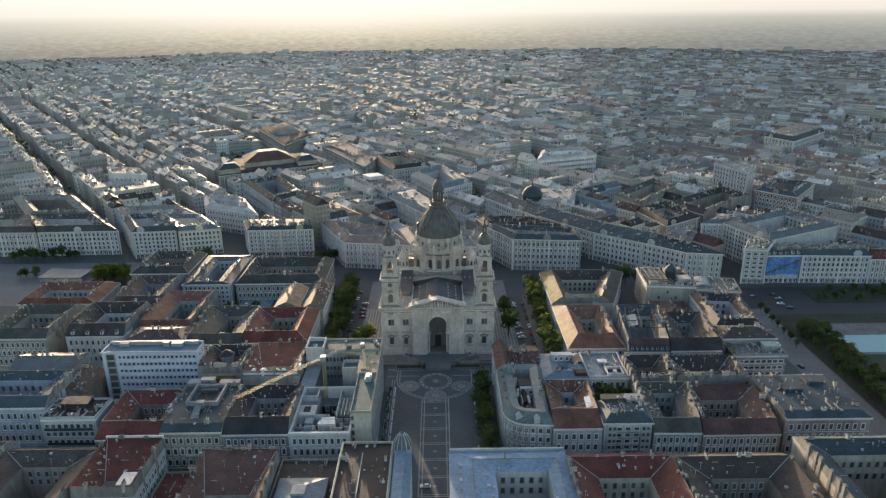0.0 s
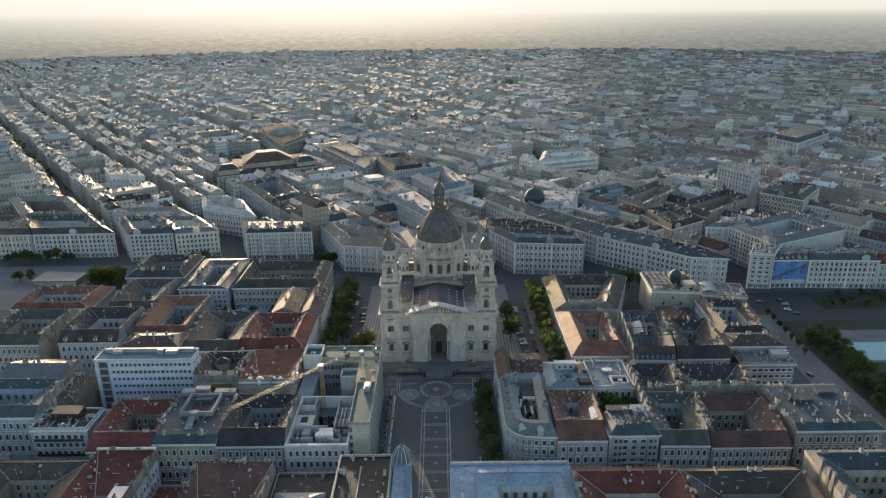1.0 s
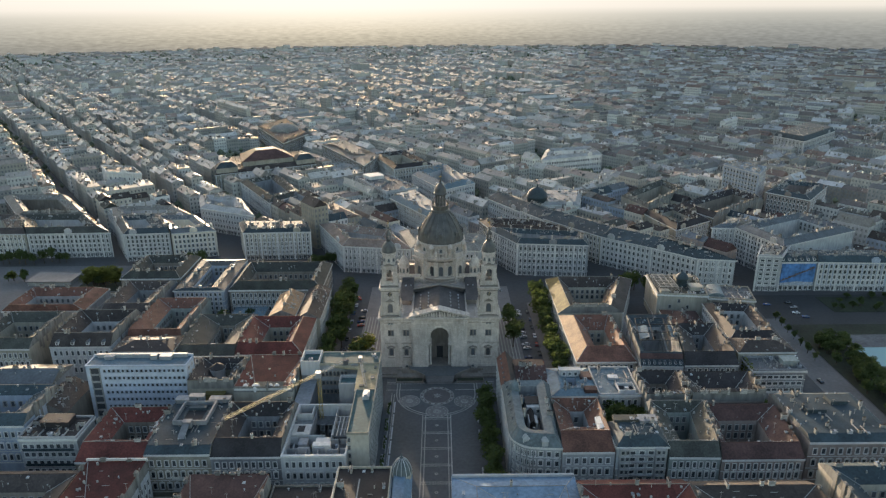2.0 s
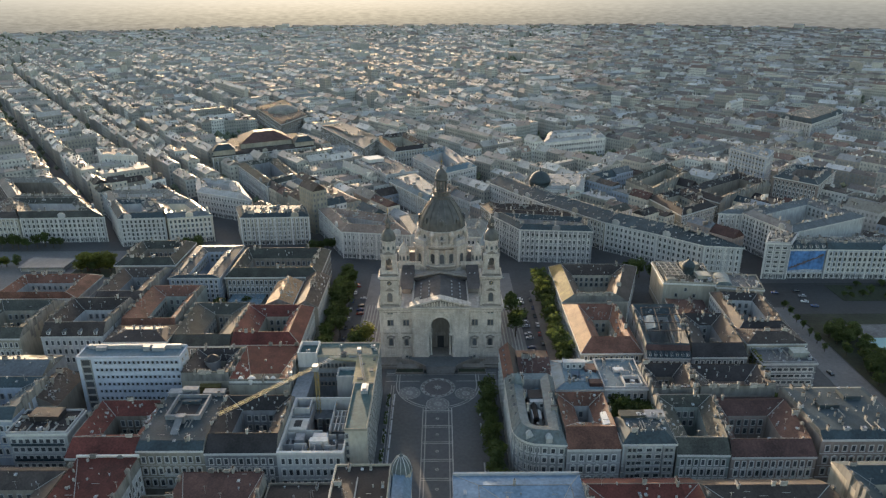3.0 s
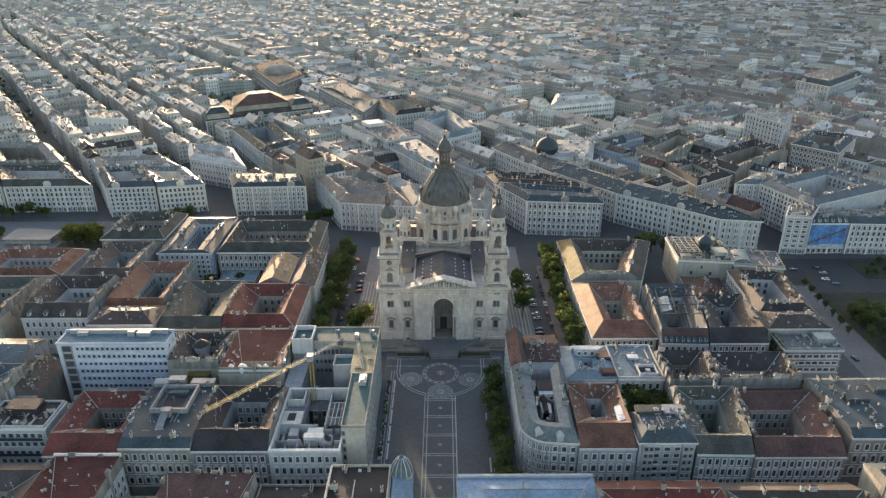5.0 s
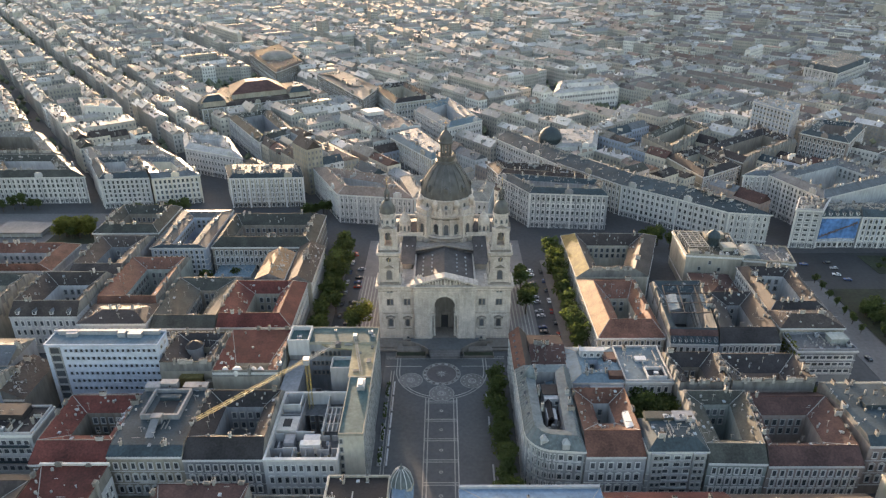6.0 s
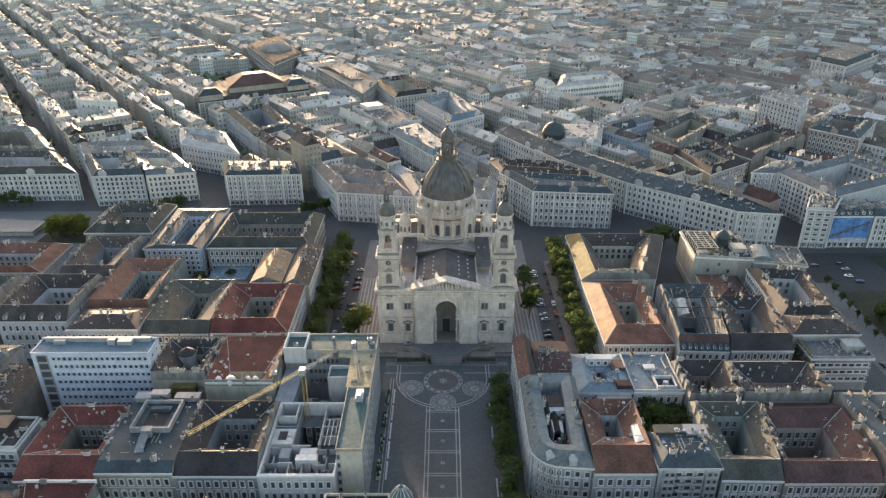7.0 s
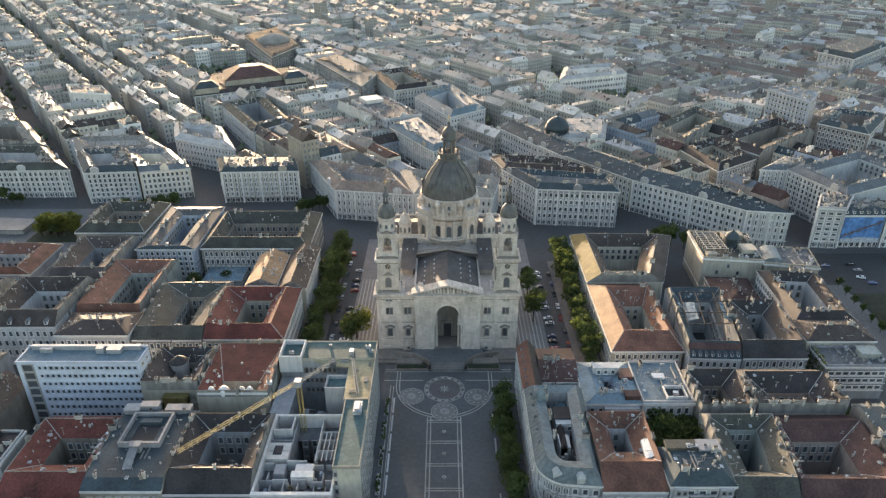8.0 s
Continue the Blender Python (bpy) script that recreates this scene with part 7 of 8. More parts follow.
for i in range(5):
    plant(rng.uniform(-307, -292), rng.uniform(475, 483), rng.uniform(0.7, 0.9), "trees of the western square", GOLD if i in (1, 3) else None, 0.8)
for i in range(9):
    plant(-330 + i * 6 + rng.uniform(-2, 2), rng.uniform(510, 516), rng.uniform(0.8, 1.1), "trees along the boulevard")
for i in range(8):
    plant(-206 + i * 4.2 + rng.uniform(-1, 1), 498 + rng.uniform(0, 8), rng.uniform(0.8, 1.2), "trees along the boulevard")
for i in range(6):
    plant(-92 + i * 3.0 + rng.uniform(-1, 1), 494 + i * 2 + rng.uniform(0, 5), rng.uniform(0.8, 1.2), "trees along the boulevard")
plant(-78, 466, 1.1, "trees along the boulevard"), plant(-86, 472, 1.2, "trees along the boulevard")

# stone benches along the square's edges
bench = None
for x, y, n_ in ((-21.4, 262.5, 4.6), (-21.4, 273, 4.6), (-21.4, 283.5, 4.6), (-21.4, 294, 4.6), (-21.4, 304.5, 4.6), (17.9, 254, 4.6), (17.9, 281, 4.6), (17.9, 296, 4.6)):
    if bench is None:
        bench = thing("stone_bench", (x, y, 0), "long pale granite bench on the square", "bench", "benches on the square")
        b = MB()
        b.box(x - 0.32, y, 0.42, x + 0.32, y + 2 * n_, 0.56)
        part("seat", b, METAL_LIGHT, bench, "pale granite slab")
        for k in range(4):
            b = MB()
            b.box(x - 0.22, y + 0.4 + k * 2.7, 0.1, x + 0.22, y + 0.8 + k * 2.7, 0.42)
            part("support", b, PAVING_MID, bench)
    else:
        copy_thing(bench, pose(x, y, 0))
for y in (262.5, 276, 289.5, 303):
    b = MB()
    b.box(-24.9, y, 0.1, -23.3, y + 10, 0.62)
    planter = single("planter", b, FRAME_DARK, "long grey planter with dark low shrubs", "planter", at=(-24.1, y + 5, 0), group="planters on the square")
    b = MB()
    shrub = random.Random(int(y))
    for k in range(26):
        x_, y_, e = -24.1 + shrub.uniform(-0.6, 0.6), y + shrub.uniform(0.3, 9.7), shrub.uniform(0.25, 0.55)
        b.prism([(x_ + e * math.cos(a), y_ + e * math.sin(a)) for a in (0, 1.2, 2.5, 3.8, 5.1)], 0.5, 0.7 + e * 1.5, poly1=[(x_ + 0.4 * e * math.cos(a), y_ + 0.4 * e * math.sin(a)) for a in (0, 1.2, 2.5, 3.8, 5.1)])
    part("shrubs", b, LEAF, planter, "dark green low shrubs", kind="stuff")

# a flat-roofed pavilion on the western square
pavilion = thing("pavilion", (-266, 475, 0), "low pavilion with a flat blue-grey metal roof", "pavilion")
b = MB()
q = [(-286, 466), (-254.5, 466), (-254.5, 482), (-286, 486)]
b.prism(q, 3.2, 3.7)
part("roof", b, ROOF["greymetal"], pavilion)
b = MB()
b.prism(inset(q, 1.6), 0.1, 3.2, top=False)
part("wall", b, FRAME_DARK, pavilion)
for i in range(7):
    b = MB()
    b.lathe([(0.16, 0.1), (0.16, 3.25)], -284.5 + i * 4.9, 466.7, 6)
    part("post", b, METAL_LIGHT, pavilion)

# the park's pool
b = MB()
b.box(228, 342.5, 0.0, 300, 382, 0.45)
pool = single("pool", b, ROOF["concrete"], "long shallow park pool with a pale rim", "pool", at=(263, 360, 0))
b = MB()
b.box(231, 345, 0.2, 298, 366, 0.5)
part("water", b, shiny("pool_water", (0.07, 0.19, 0.21), 0.35), pool)


# ---- parked cars ----
def car_template(paint, label):
    root = tagged(new("car"), label, "car", "parked cars")
    BASE[root] = Vector((0, 0, 0))
    b = MB()
    prof = [(-2.15, 0.35), (-2.2, 0.75), (-1.95, 0.95), (-1.3, 1.0), (1.0, 1.0), (2.0, 0.85), (2.2, 0.65), (2.15, 0.35)]
    p = [(s * 0.88, y, z) for s in (-1, 1) for y, z in prof]
    n = len(prof)
    b.solid([tuple(range(n)), tuple(range(2 * n - 1, n - 1, -1))] + [(i, n + i, n + (i + 1) % n, (i + 1) % n) for i in range(n)], p)
    part("body", b, paint, root)
    b = MB()
    lo, hi = [(-0.82, -1.75), (0.82, -1.75), (0.82, 0.95), (-0.82, 0.95)], [(-0.66, -1.25), (0.66, -1.25), (0.66, 0.25), (-0.66, 0.25)]
    b.prism(lo, 0.98, 1.42, top=False, poly1=hi)
    part("glasshouse", b, GLASS, root)
    b = MB()
    b.prism(hi, 1.40, 1.48)
    part("roof", b, paint, root)
    for sx in (-1, 1):
        for y in (-1.35, 1.35):
            b = MB()
            b.solid([tuple(range(10)), tuple(range(19, 9, -1))] + [(i, 10 + i, 10 + (i + 1) % 10, (i + 1) % 10) for i in range(10)], [(sx * (0.72 + 0.18 * k), y + 0.33 * math.cos(a * math.pi / 5), 0.33 + 0.33 * math.sin(a * math.pi / 5)) for k in (0, 1) for a in range(10)])
            part("wheel", b, TYRE, root)
    return root


CARS = [car_template(p, l) for p, l in zip(CARPAINT, ("white car parked at the kerb", "silver car parked at the kerb", "black car parked at the kerb", "dark blue car parked at the kerb", "dark red car parked at the kerb"))]
CARUSED = set()


def park(x, y, turn):
    tpl = rng.choice(CARS[:3] * 3 + CARS[3:])
    m = pose(x, y, 0.02, 0, 0, turn)
    if tpl in CARUSED:
        copy_thing(tpl, m)
    else:
        tpl.matrix_basis = m
        CARUSED.add(tpl)


for i in range(14):
    if i not in (3, 7, 8, 12):
        park(-47.6 + rng.uniform(-0.5, 0.5), 350 + i * 5.4 + rng.uniform(-0.9, 0.9), 90 + rng.uniform(-14, 14))
for i in range(17):
    if i not in (1, 5, 8, 12, 14):
        park(48.6 + rng.uniform(-0.5, 0.5), 338 + i * 5.0 + rng.uniform(-0.9, 0.9), 90 + rng.uniform(-14, 14))
for i in range(9):
    park(-53 + rng.uniform(-0.3, 0.3), 345 + i * 12, rng.uniform(-3, 3))
for i in range(8):
    park(55 + rng.uniform(-0.3, 0.3), 340 + i * 11, rng.uniform(-3, 3))
for x, y, a in ((-52, 440, 10), (-30, 468, 80), (40, 452, 60), (95, 462, 75), (102, 458, 75), (112, 462, 70), (208.7, 425.5, 80), (223.5, 420.5, 85), (223, 427.5, 95), (221, 412.5, 70), (224, 406.5, 75), (185, 436, 60), (192, 300, 5), (193, 330, 4), (192.5, 356, 4), (191, 380, 3), (-5, 236.0, 90), (-128, 237, 90), (62, 236, 90), (118, 236, 90), (-80, 324, 90), (-150, 323, 90), (105, 315, 90), (-12, 470, 85), (22, 462, 75)):
    park(x, y, a)


# white domed skylights along the parapet of the red-roofed house
lights = thing("roof_skylights", (-78, 289.5, 22.5), "white domed skylights along a roof's edge", "skylight")
for x, r in ((-80.5, 1.9), (-74.0, 1.2), (-71.2, 1.2), (-85.0, 1.2)):
    b = MB()
    b.lathe([(r, 22.0), (r, 23.6), (r * 0.85, 24.4), (r * 0.45, 25.0), (0, 25.2)], x, 289.8, 12)
    part("dome", b, FRAME, lights, smooth=True)
b = MB()
b.box(-89.6, 288.1, 22.3, -64.4, 288.7, 23.7)
part("parapet", b, FRAME, lights)

# ---- tower crane over the gutted house ----
crane = thing("tower_crane", (-49, 277.5, 0), "yellow lattice tower crane above the gutted house", "crane")
b = MB()
lattice(b, (-50, 277.5, 0), (-50, 277.5, 36.2), 1.3, 2.2, 0.13)
part("mast", b, YELLOW, crane)
b = MB()
lattice(b, (-50, 277.5, 37), (-79.4, 244.5, 37), 0.9, 2.6, 0.085)
part("jib", b, YELLOW, crane)
b = MB()
lattice(b, (-50, 277.5, 37), (-39.5, 289.0, 37), 0.9, 2.6, 0.085)
part("counter_jib", b, FRAME_DARK, crane, "grey lattice counter-jib")
b = MB()
b.box(-51.2, 276, 35.4, -49, 278.4, 37.8)
part("cab", b, METAL_LIGHT, crane)
b = MB()
b.box(-41.0, 287.0, 35.6, -39.0, 289.4, 37.4)
part("counterweight", b, ROOF["concrete"], crane)
b = MB()
b.beam((-63, 262.9, 36.6), (-63, 262.9, 27), 0.08)
b.box(-63.3, 262.6, 26.2, -62.7, 263.2, 27)
part("hook", b, TYRE, crane)


# far panes are paled, with haze in their colour
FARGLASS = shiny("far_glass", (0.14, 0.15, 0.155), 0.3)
BLOCKGLASS = shiny("boulevard_glass", (0.075, 0.082, 0.088), 0.25)


# ---- the boulevard's blocks behind the church ----
KEEP_OFF = []


def dress_front(root, p0, p1, h, wall, bay, rng):
    """What gives a street front its relief: a rusticated ground floor with shop openings, pilasters and an attic gable."""
    L = math.dist(p0, p1)
    if L < 12:
        return
    ux, uy = (p1[0] - p0[0]) / L, (p1[1] - p0[1]) / L

    def bar(b, s0, s1, z0, z1, out, back=0.4):
        q = [(p0[0] + ux * s + uy * d, p0[1] + uy * s - ux * d) for s, d in ((s0, out), (s1, out), (s1, -back), (s0, -back))]
        b.prism(q, z0, z1)

    b = MB()
    bar(b, 0.3, L - 0.3, -0.3, 3.9, 0.22)
    part("ground_floor", b, WALL["tan" if wall in ("cream", "tan", "ivory") else "grey"], root, "darker rusticated ground floor")
    n = max(3, int(L / 3.3))
    b = MB()
    for i in range(n):
        s = (i + 0.5) * L / n
        bar(b, s - 1.05, s + 1.05, 0.3, rng.choice((2.9, 3.1, 3.3)), 0.27, 0.0)
    part("shop_opening", b, BLOCKGLASS, root, "dark shop windows and doorways", kind="stuff")
    m = int(L / (bay * 3.0))
    b = MB()
    for i in range(1, m):
        s = 1.0 + (L - 2.0) * (i * 3) / max(1, int((L - 2.0 + bay * 0.4) / bay)) if rng.random() < 0.9 else 0
        if 2 < s < L - 2:
            bar(b, s - 0.3, s + 0.3, 3.9, h - 0.9, 0.28)
    for s in (0.05, L - 1.25):
        bar(b, s, s + 1.2, 3.9, h - 0.9, 0.34)
    part("pilaster", b, WALL[wall], root, kind="stuff")
    if L > 26:
        for f in rng.sample((0.2, 0.5, 0.8), 1):
            b = MB()
            s = L * f
            bar(b, s - 2.6, s + 2.6, h - 0.3, h + 2.6, 0.4, 0.6)
            bar(b, s - 1.6, s + 1.6, h + 2.6, h + 3.5, 0.4, 0.6)
            part("attic_gable", b, WALL[wall], root)


def old_block(quad, h, wall, roof, **k):
    k.setdefault("low", 0)
    k.setdefault("bay", 3.1)
    k.setdefault("size", (1.5, 2.3))
    k.setdefault("glass", BLOCKGLASS)
    KEEP_OFF.append(inset(quad, -5))
    root = building(0, 0, 0, 0, h, wall, roof, quad=quad, seed=int(abs(quad[0][0] * 13 + quad[0][1])), **k)
    for side, i in (("f", 0), ("r", 1), ("l", 3)):
        if side in k["win"]:
            dress_front(root, quad[i], quad[(i + 1) % 4], h, wall, k["bay"], random.Random(int(abs(quad[i][0] * 7 + quad[i][1]))))
    return root


old_block([(-69, 490), (-20, 482), (-36, 519), (-94, 543)], 20, "white", "faded", party="", win="fl", rh=4, wings=(11, 9, 10, 11), chim=14, sky=14, style="plain")
old_block([(-19, 481), (28, 474), (34, 505), (-30, 520)], 21, "white", "dusty", party="", win="f", rh=4, wings=(10, 9, 10, 9), chim=10, style="plain")
old_block([(-147, 516), (-97, 518), (-104, 541), (-157, 542)], 22, "cream", "slate", kind="mansard", party="", win="fr", rh=2.4, chim=18, unit=5, floors=6, bal=True)
old_block([(-236, 515), (-203, 518), (-232, 563), (-262, 557)], 22, "white", "slate", party="r", win="fl", unit=4, rh=2.8, wings=(9, 8, 9, 8), chim=10, floors=6, bal=True)
old_block([(-202, 519), (-171, 526), (-198, 564), (-231, 564)], 21, "ivory", "greymetal", party="l", win="fr", unit=5, rh=2.6, wings=(9, 8, 9, 8), chim=14, floors=5)
old_block([(-263, 563), (-200, 567), (-227, 597), (-284, 592)], 20, "white", "dusty", party="", win="fl", unit=3, rh=2.6, wings=(8, 9, 8, 9), chim=14)
old_block([(-314, 524), (-252, 526), (-289, 571), (-349, 572)], 20, "white", "olive", party="l", win="fr", rh=3.4, wings=(12, 10, 11, 10), chim=10, floors=5, bay=3.4)
old_block([(-382, 524), (-315, 524), (-350, 572), (-420, 572)], 20, "cream", "brown", party="r", win="f", rh=3.2, wings=(12, 10, 11, 10), chim=10)
old_block([(-350, 574), (-290, 573), (-339, 635), (-398, 636)], 20, "tan", "dusty", party="f", win="r", rh=3.4, wings=(10, 10, 11, 10), chim=16)
old_block([(-333, 702), (-295, 694), (-317, 726), (-353, 733)], 27, "pale", "greymetal", kind="flat", party="", win="f", rh=3, chim=4, unit=5, style="plain", bay=5)
old_block([(-204, 593), (-152, 567), (-178, 622), (-219, 634)], 20, "white", "zinc", party="", win="fl", rh=3, wings=(10, 9, 10, 9), chim=20, unit=8, sky=10)
old_block([(-195, 685), (-149, 608), (-125, 638), (-163, 710)], 20, "grey", "olive", party="", win="fr", rh=3, wings=(10, 10, 10, 9), chim=12, unit=6, sky=8)
opera = old_block([(-228, 712), (-134, 762), (-163, 822), (-236, 792)], 21, "cream", "brown", kind="mansard", party="", win="f", rh=3, chim=6, unit=3, floors=3, bay=5, style="arch", note="long pale public building with a tall red-brown roof and end pavilions")
b = MB()
q = [(-206, 737), (-158, 762), (-176, 800), (-220, 780)]
b.prism(q, 23, 29, top=False)
part("attic_storey", b, WALL["cream"], opera)
b = MB()
b.prism(inset(q, -0.8), 29, 37, poly1=inset(q, 15))
part("great_roof", b, ROOF["darkred"], opera, "tall red-brown hipped roof")
for q in ([(-227, 713), (-208, 723), (-214, 738), (-232, 728)], [(-153, 753), (-135, 763), (-142, 778), (-160, 768)]):
    b = MB()
    b.prism(q, 22, 27, top=False)
    b.prism(inset(q, -0.6), 27, 32, 1, poly1=inset(q, 5))
    part("end_pavilion", b, [WALL["cream"], ROOF["slate"]], opera)
old_block([(-130, 764), (-99, 731), (-82, 752), (-108, 782)], 18, "white", "zinc", party="", win="fr", rh=2, wings=(7, 7, 7, 7), chim=4)
flat_front = old_block([(-83, 694), (-48, 634), (-20, 649), (-54, 705)], 22, "white", "concrete", kind="flat", party="", win="fr", floors=5, chim=6, unit=8, sky=8)
b = MB()
b.prism([(-76, 693), (-68, 680), (-54, 687), (-61, 700)], 22, 25.4)
part("penthouse", b, WALL["pale"], flat_front, "white penthouse")
old_block([(-44, 621), (-9, 562), (5, 577), (-21, 641)], 20, "cream", "lightblue", kind="mansard", party="", win="fr", rh=3.6, chim=6, sky=8)
old_block([(-27, 709), (4, 645), (34, 671), (7, 755)], 21, "white", "lightblue", party="", win="fr", rh=3.5, wings=(12, 11, 12, 11), chim=10)
old_block([(-74, 799), (-47, 729), (-7, 751), (-39, 822)], 22, "cream", "dark", party="", win="fr", rh=3.2, wings=(11, 11, 11, 11), chim=14, unit=5)
old_block([(-143, 859), (-79, 739), (-68, 790), (-120, 886)], 24, "tan", "dusty", kind="hip", party="", win="fr", rh=3, chim=10, floors=5, bay=4)
hall_far = old_block([(-259, 1011), (-195, 881), (-176, 948), (-233, 1080)], 22, "tan", "brown", kind="mansard", party="", win="fr", rh=2, chim=5, floors=4, bay=5)
b = MB()
b.lathe([(20, 23), (20, 25), (19, 27), (15, 30), (9, 32), (4, 33), (0, 33.3)], -212, 968, 28)
part("dome_roof", b, ROOF["dusty"], hall_far, "broad low pale dome", smooth=True)
old_block([(55, 481), (104, 476), (106, 501), (37, 515)], 24, "grey", "slate", party="", win="fl", rh=2.8, wings=(8, 7, 7, 8), chim=16, floors=5, sky=4)
old_block([(39, 527), (106, 512), (76, 543), (32, 550)], 20, "tan", "brown", party="", win="l", rh=3.4, wings=(7, 7, 7, 7), chim=14)
# the long front along the avenue, house by house
AVENUE = ((171.9, 452.8), (147.9, 475.6), (118.5, 500.9), (82.8, 547.3), (67.5, 574.0), (43.1, 617.0))
for i, (wl, rf, hh, nf) in enumerate((("stone", "slate", 22, 5), ("stone", "slate", 22, 5), ("cream", "slate", 22, 5), ("stone", "slate", 21, 4), ("white", "slate", 20, 4))):
    (ax, ay), (cx_, cy_) = AVENUE[i], AVENUE[i + 1]
    d0, d1 = (23.5, -4) if i == 0 else (20, 15), (20, 15)
    old_block([(ax, ay), (ax + d0[0], ay + d0[1]), (cx_ + d1[0], cy_ + d1[1]), (cx_, cy_)], hh, wl, rf, kind="hip", party="fb" if i else "b", win="l" if i else "fl", rh=4.6, chim=12, sky=9, floors=nf, bay=3.4)
domed = old_block([(79, 588), (118, 585), (129, 628), (96, 633)], 22, "pale", "zinc", kind="mansard", party="", win="fr", rh=2.2, chim=8, unit=5)
b = MB()
b.lathe([(8.6, 23), (8.6, 26), (9.2, 26.3), (8.8, 28), (7.6, 31), (5.4, 33.6), (2.4, 35), (0.8, 35.4), (0.6, 37.5), (0, 38.5)], 84, 596, 24)
part("dome_roof", b, ROOF["slate"], domed, "dark slate dome on a corner", smooth=True)
old_block([(168, 568), (180, 521), (214, 545), (201, 591)], 20, "cream", "dark", party="", win="rc", rh=3.4, wings=(10, 9, 10, 10), chim=16)
old_block([(161, 613), (174, 575), (224, 632), (212, 669)], 22, "cream", "olive", party="fr", win="", rh=3.4, wings=(8, 9, 9, 9), chim=16)
old_block([(200, 588), (220, 552), (283, 604), (268, 639)], 20, "tan", "dark", party="r", win="f", rh=3.6, wings=(9, 10, 9, 10), chim=20)
old_block([(287, 609), (311, 581), (351, 629), (317, 646)], 26, "pink", "slate", party="", win="fr", rh=2.6, wings=(10, 9, 9, 9), chim=8, unit=6, floors=6)
old_block([(271, 667), (287, 627), (305, 653), (289, 682)], 38, "blue", "lightblue", party="", win="fr", kind="flat", floors=9, bay=3.6, style="plain", unit=6, size=(1.8, 1.9), note="tall pale blue-grey slab of flats with rows of windows")
# the great block east of the avenue, with its hoarding house and corner tower
old_block([(219, 508), (234, 465), (301, 498), (283, 543)], 26, "stone", "greymetal", party="", win="fc", rh=3.0, wings=(11, 10, 13, 10), chim=16, floors=7, style="plain", unit=10, bay=3.2)
old_block([(203, 511), (219, 509), (239, 527), (226, 532)], 25, "stone", "greymetal", kind="mansard", party="r", win="f", rh=2.4, chim=5, floors=7, style="plain")
old_block([(210, 449), (225, 447), (240, 468), (221, 468)], 25, "white", "concrete", party="", win="fl", kind="flat", floors=7, style="plain", size=(2.4, 1.4), bay=4, unit=3)
old_block([(226, 449), (250, 449), (252, 466), (234, 467)], 20.5, "grey", "slate", party="r", win="f", rh=3, kind="mansard", chim=6, dorm=6)
old_block([(250.3, 448.5), (296, 446), (300, 464), (252.3, 466)], 20.5, "blue", "slate", party="l", win="f", rh=3.4, kind="mansard", chim=6, floors=5)
old_block([(296.3, 446), (340, 443), (344, 462), (300.3, 464)], 18, "grey", "red", party="l", win="f", rh=4, kind="hip", chim=5)
old_block([(410, 863), (427, 824), (501, 894), (489, 940)], 30, "white", "slate", party="", win="fr", rh=5, kind="mansard", chim=2, floors=6, bay=5, style="plain", note="large white modern block with a dark blue-grey roof")
old_block([(111, 764), (184, 793), (182, 836), (125, 820)], 23, "pale", "zinc", party="", win="f", rh=2.6, wings=(10, 10, 10, 10), chim=14, unit=5)
# big picture hoarding on the boulevard front
b = MB()
b.box(226.5, 448.2, 4.5, 249.0, 448.7, 19.5)
sign = single("hoarding", b, surface("blue_hoarding", (0.07, 0.21, 0.46), 0.5, 0.45, 0.12, 0.4, 0.0), "large blue picture hoarding on a house front", "sign", at=(238, 448.5, 0))
b = MB()
sign_rng = random.Random(4)
for i in range(22):
    x, z = 227.2 + i * 0.95, 7.6 + i * 0.42
    b.face([(x, 448.15, z - sign_rng.uniform(0.3, 1.0)), (x + 1.0, 448.15, z - sign_rng.uniform(0.2, 0.9)), (x + 1.0, 448.15, z + sign_rng.uniform(0.4, 1.3)), (x, 448.15, z + sign_rng.uniform(0.4, 1.3))])
part("picture_coast", b, surface("dark_print", (0.13, 0.10, 0.11), 0.6, 0.5, 0.5, 2.0, 0.0), sign, "dark ragged diagonal band of the picture", kind="stuff")
b = MB()
b.face([(226.6, 448.14, 4.6), (248.9, 448.14, 4.6), (248.9, 448.14, 6.4), (238, 448.14, 6.9), (226.6, 448.14, 6.0)])
part("picture_margin", b, surface("pale_print", (0.34, 0.38, 0.44), 0.6, 0.4, 0.5, 2.0, 0.0), sign, "pale strip along the picture's foot")
b = MB()
p = [(226.3, 448.1), (249.2, 448.1), (249.2, 448.8), (226.3, 448.8)]
b.box(226.2, 448.1, 4.2, 249.3, 448.8, 4.5)
b.box(226.2, 448.1, 19.5, 249.3, 448.8, 19.8)
part("sign_frame", b, FRAME, sign)


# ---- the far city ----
# far tones pale, warm and close together: haze painted into the base colours
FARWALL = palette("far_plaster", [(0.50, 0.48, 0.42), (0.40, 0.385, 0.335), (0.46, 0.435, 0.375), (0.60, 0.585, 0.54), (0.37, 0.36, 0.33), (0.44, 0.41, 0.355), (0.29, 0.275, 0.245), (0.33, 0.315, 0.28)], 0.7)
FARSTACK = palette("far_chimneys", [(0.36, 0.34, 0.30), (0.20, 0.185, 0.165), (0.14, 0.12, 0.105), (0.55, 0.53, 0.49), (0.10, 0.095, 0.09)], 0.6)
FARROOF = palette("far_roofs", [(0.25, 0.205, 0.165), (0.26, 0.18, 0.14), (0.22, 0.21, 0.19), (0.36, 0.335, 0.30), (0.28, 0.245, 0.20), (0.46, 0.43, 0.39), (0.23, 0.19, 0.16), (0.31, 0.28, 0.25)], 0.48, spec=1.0)
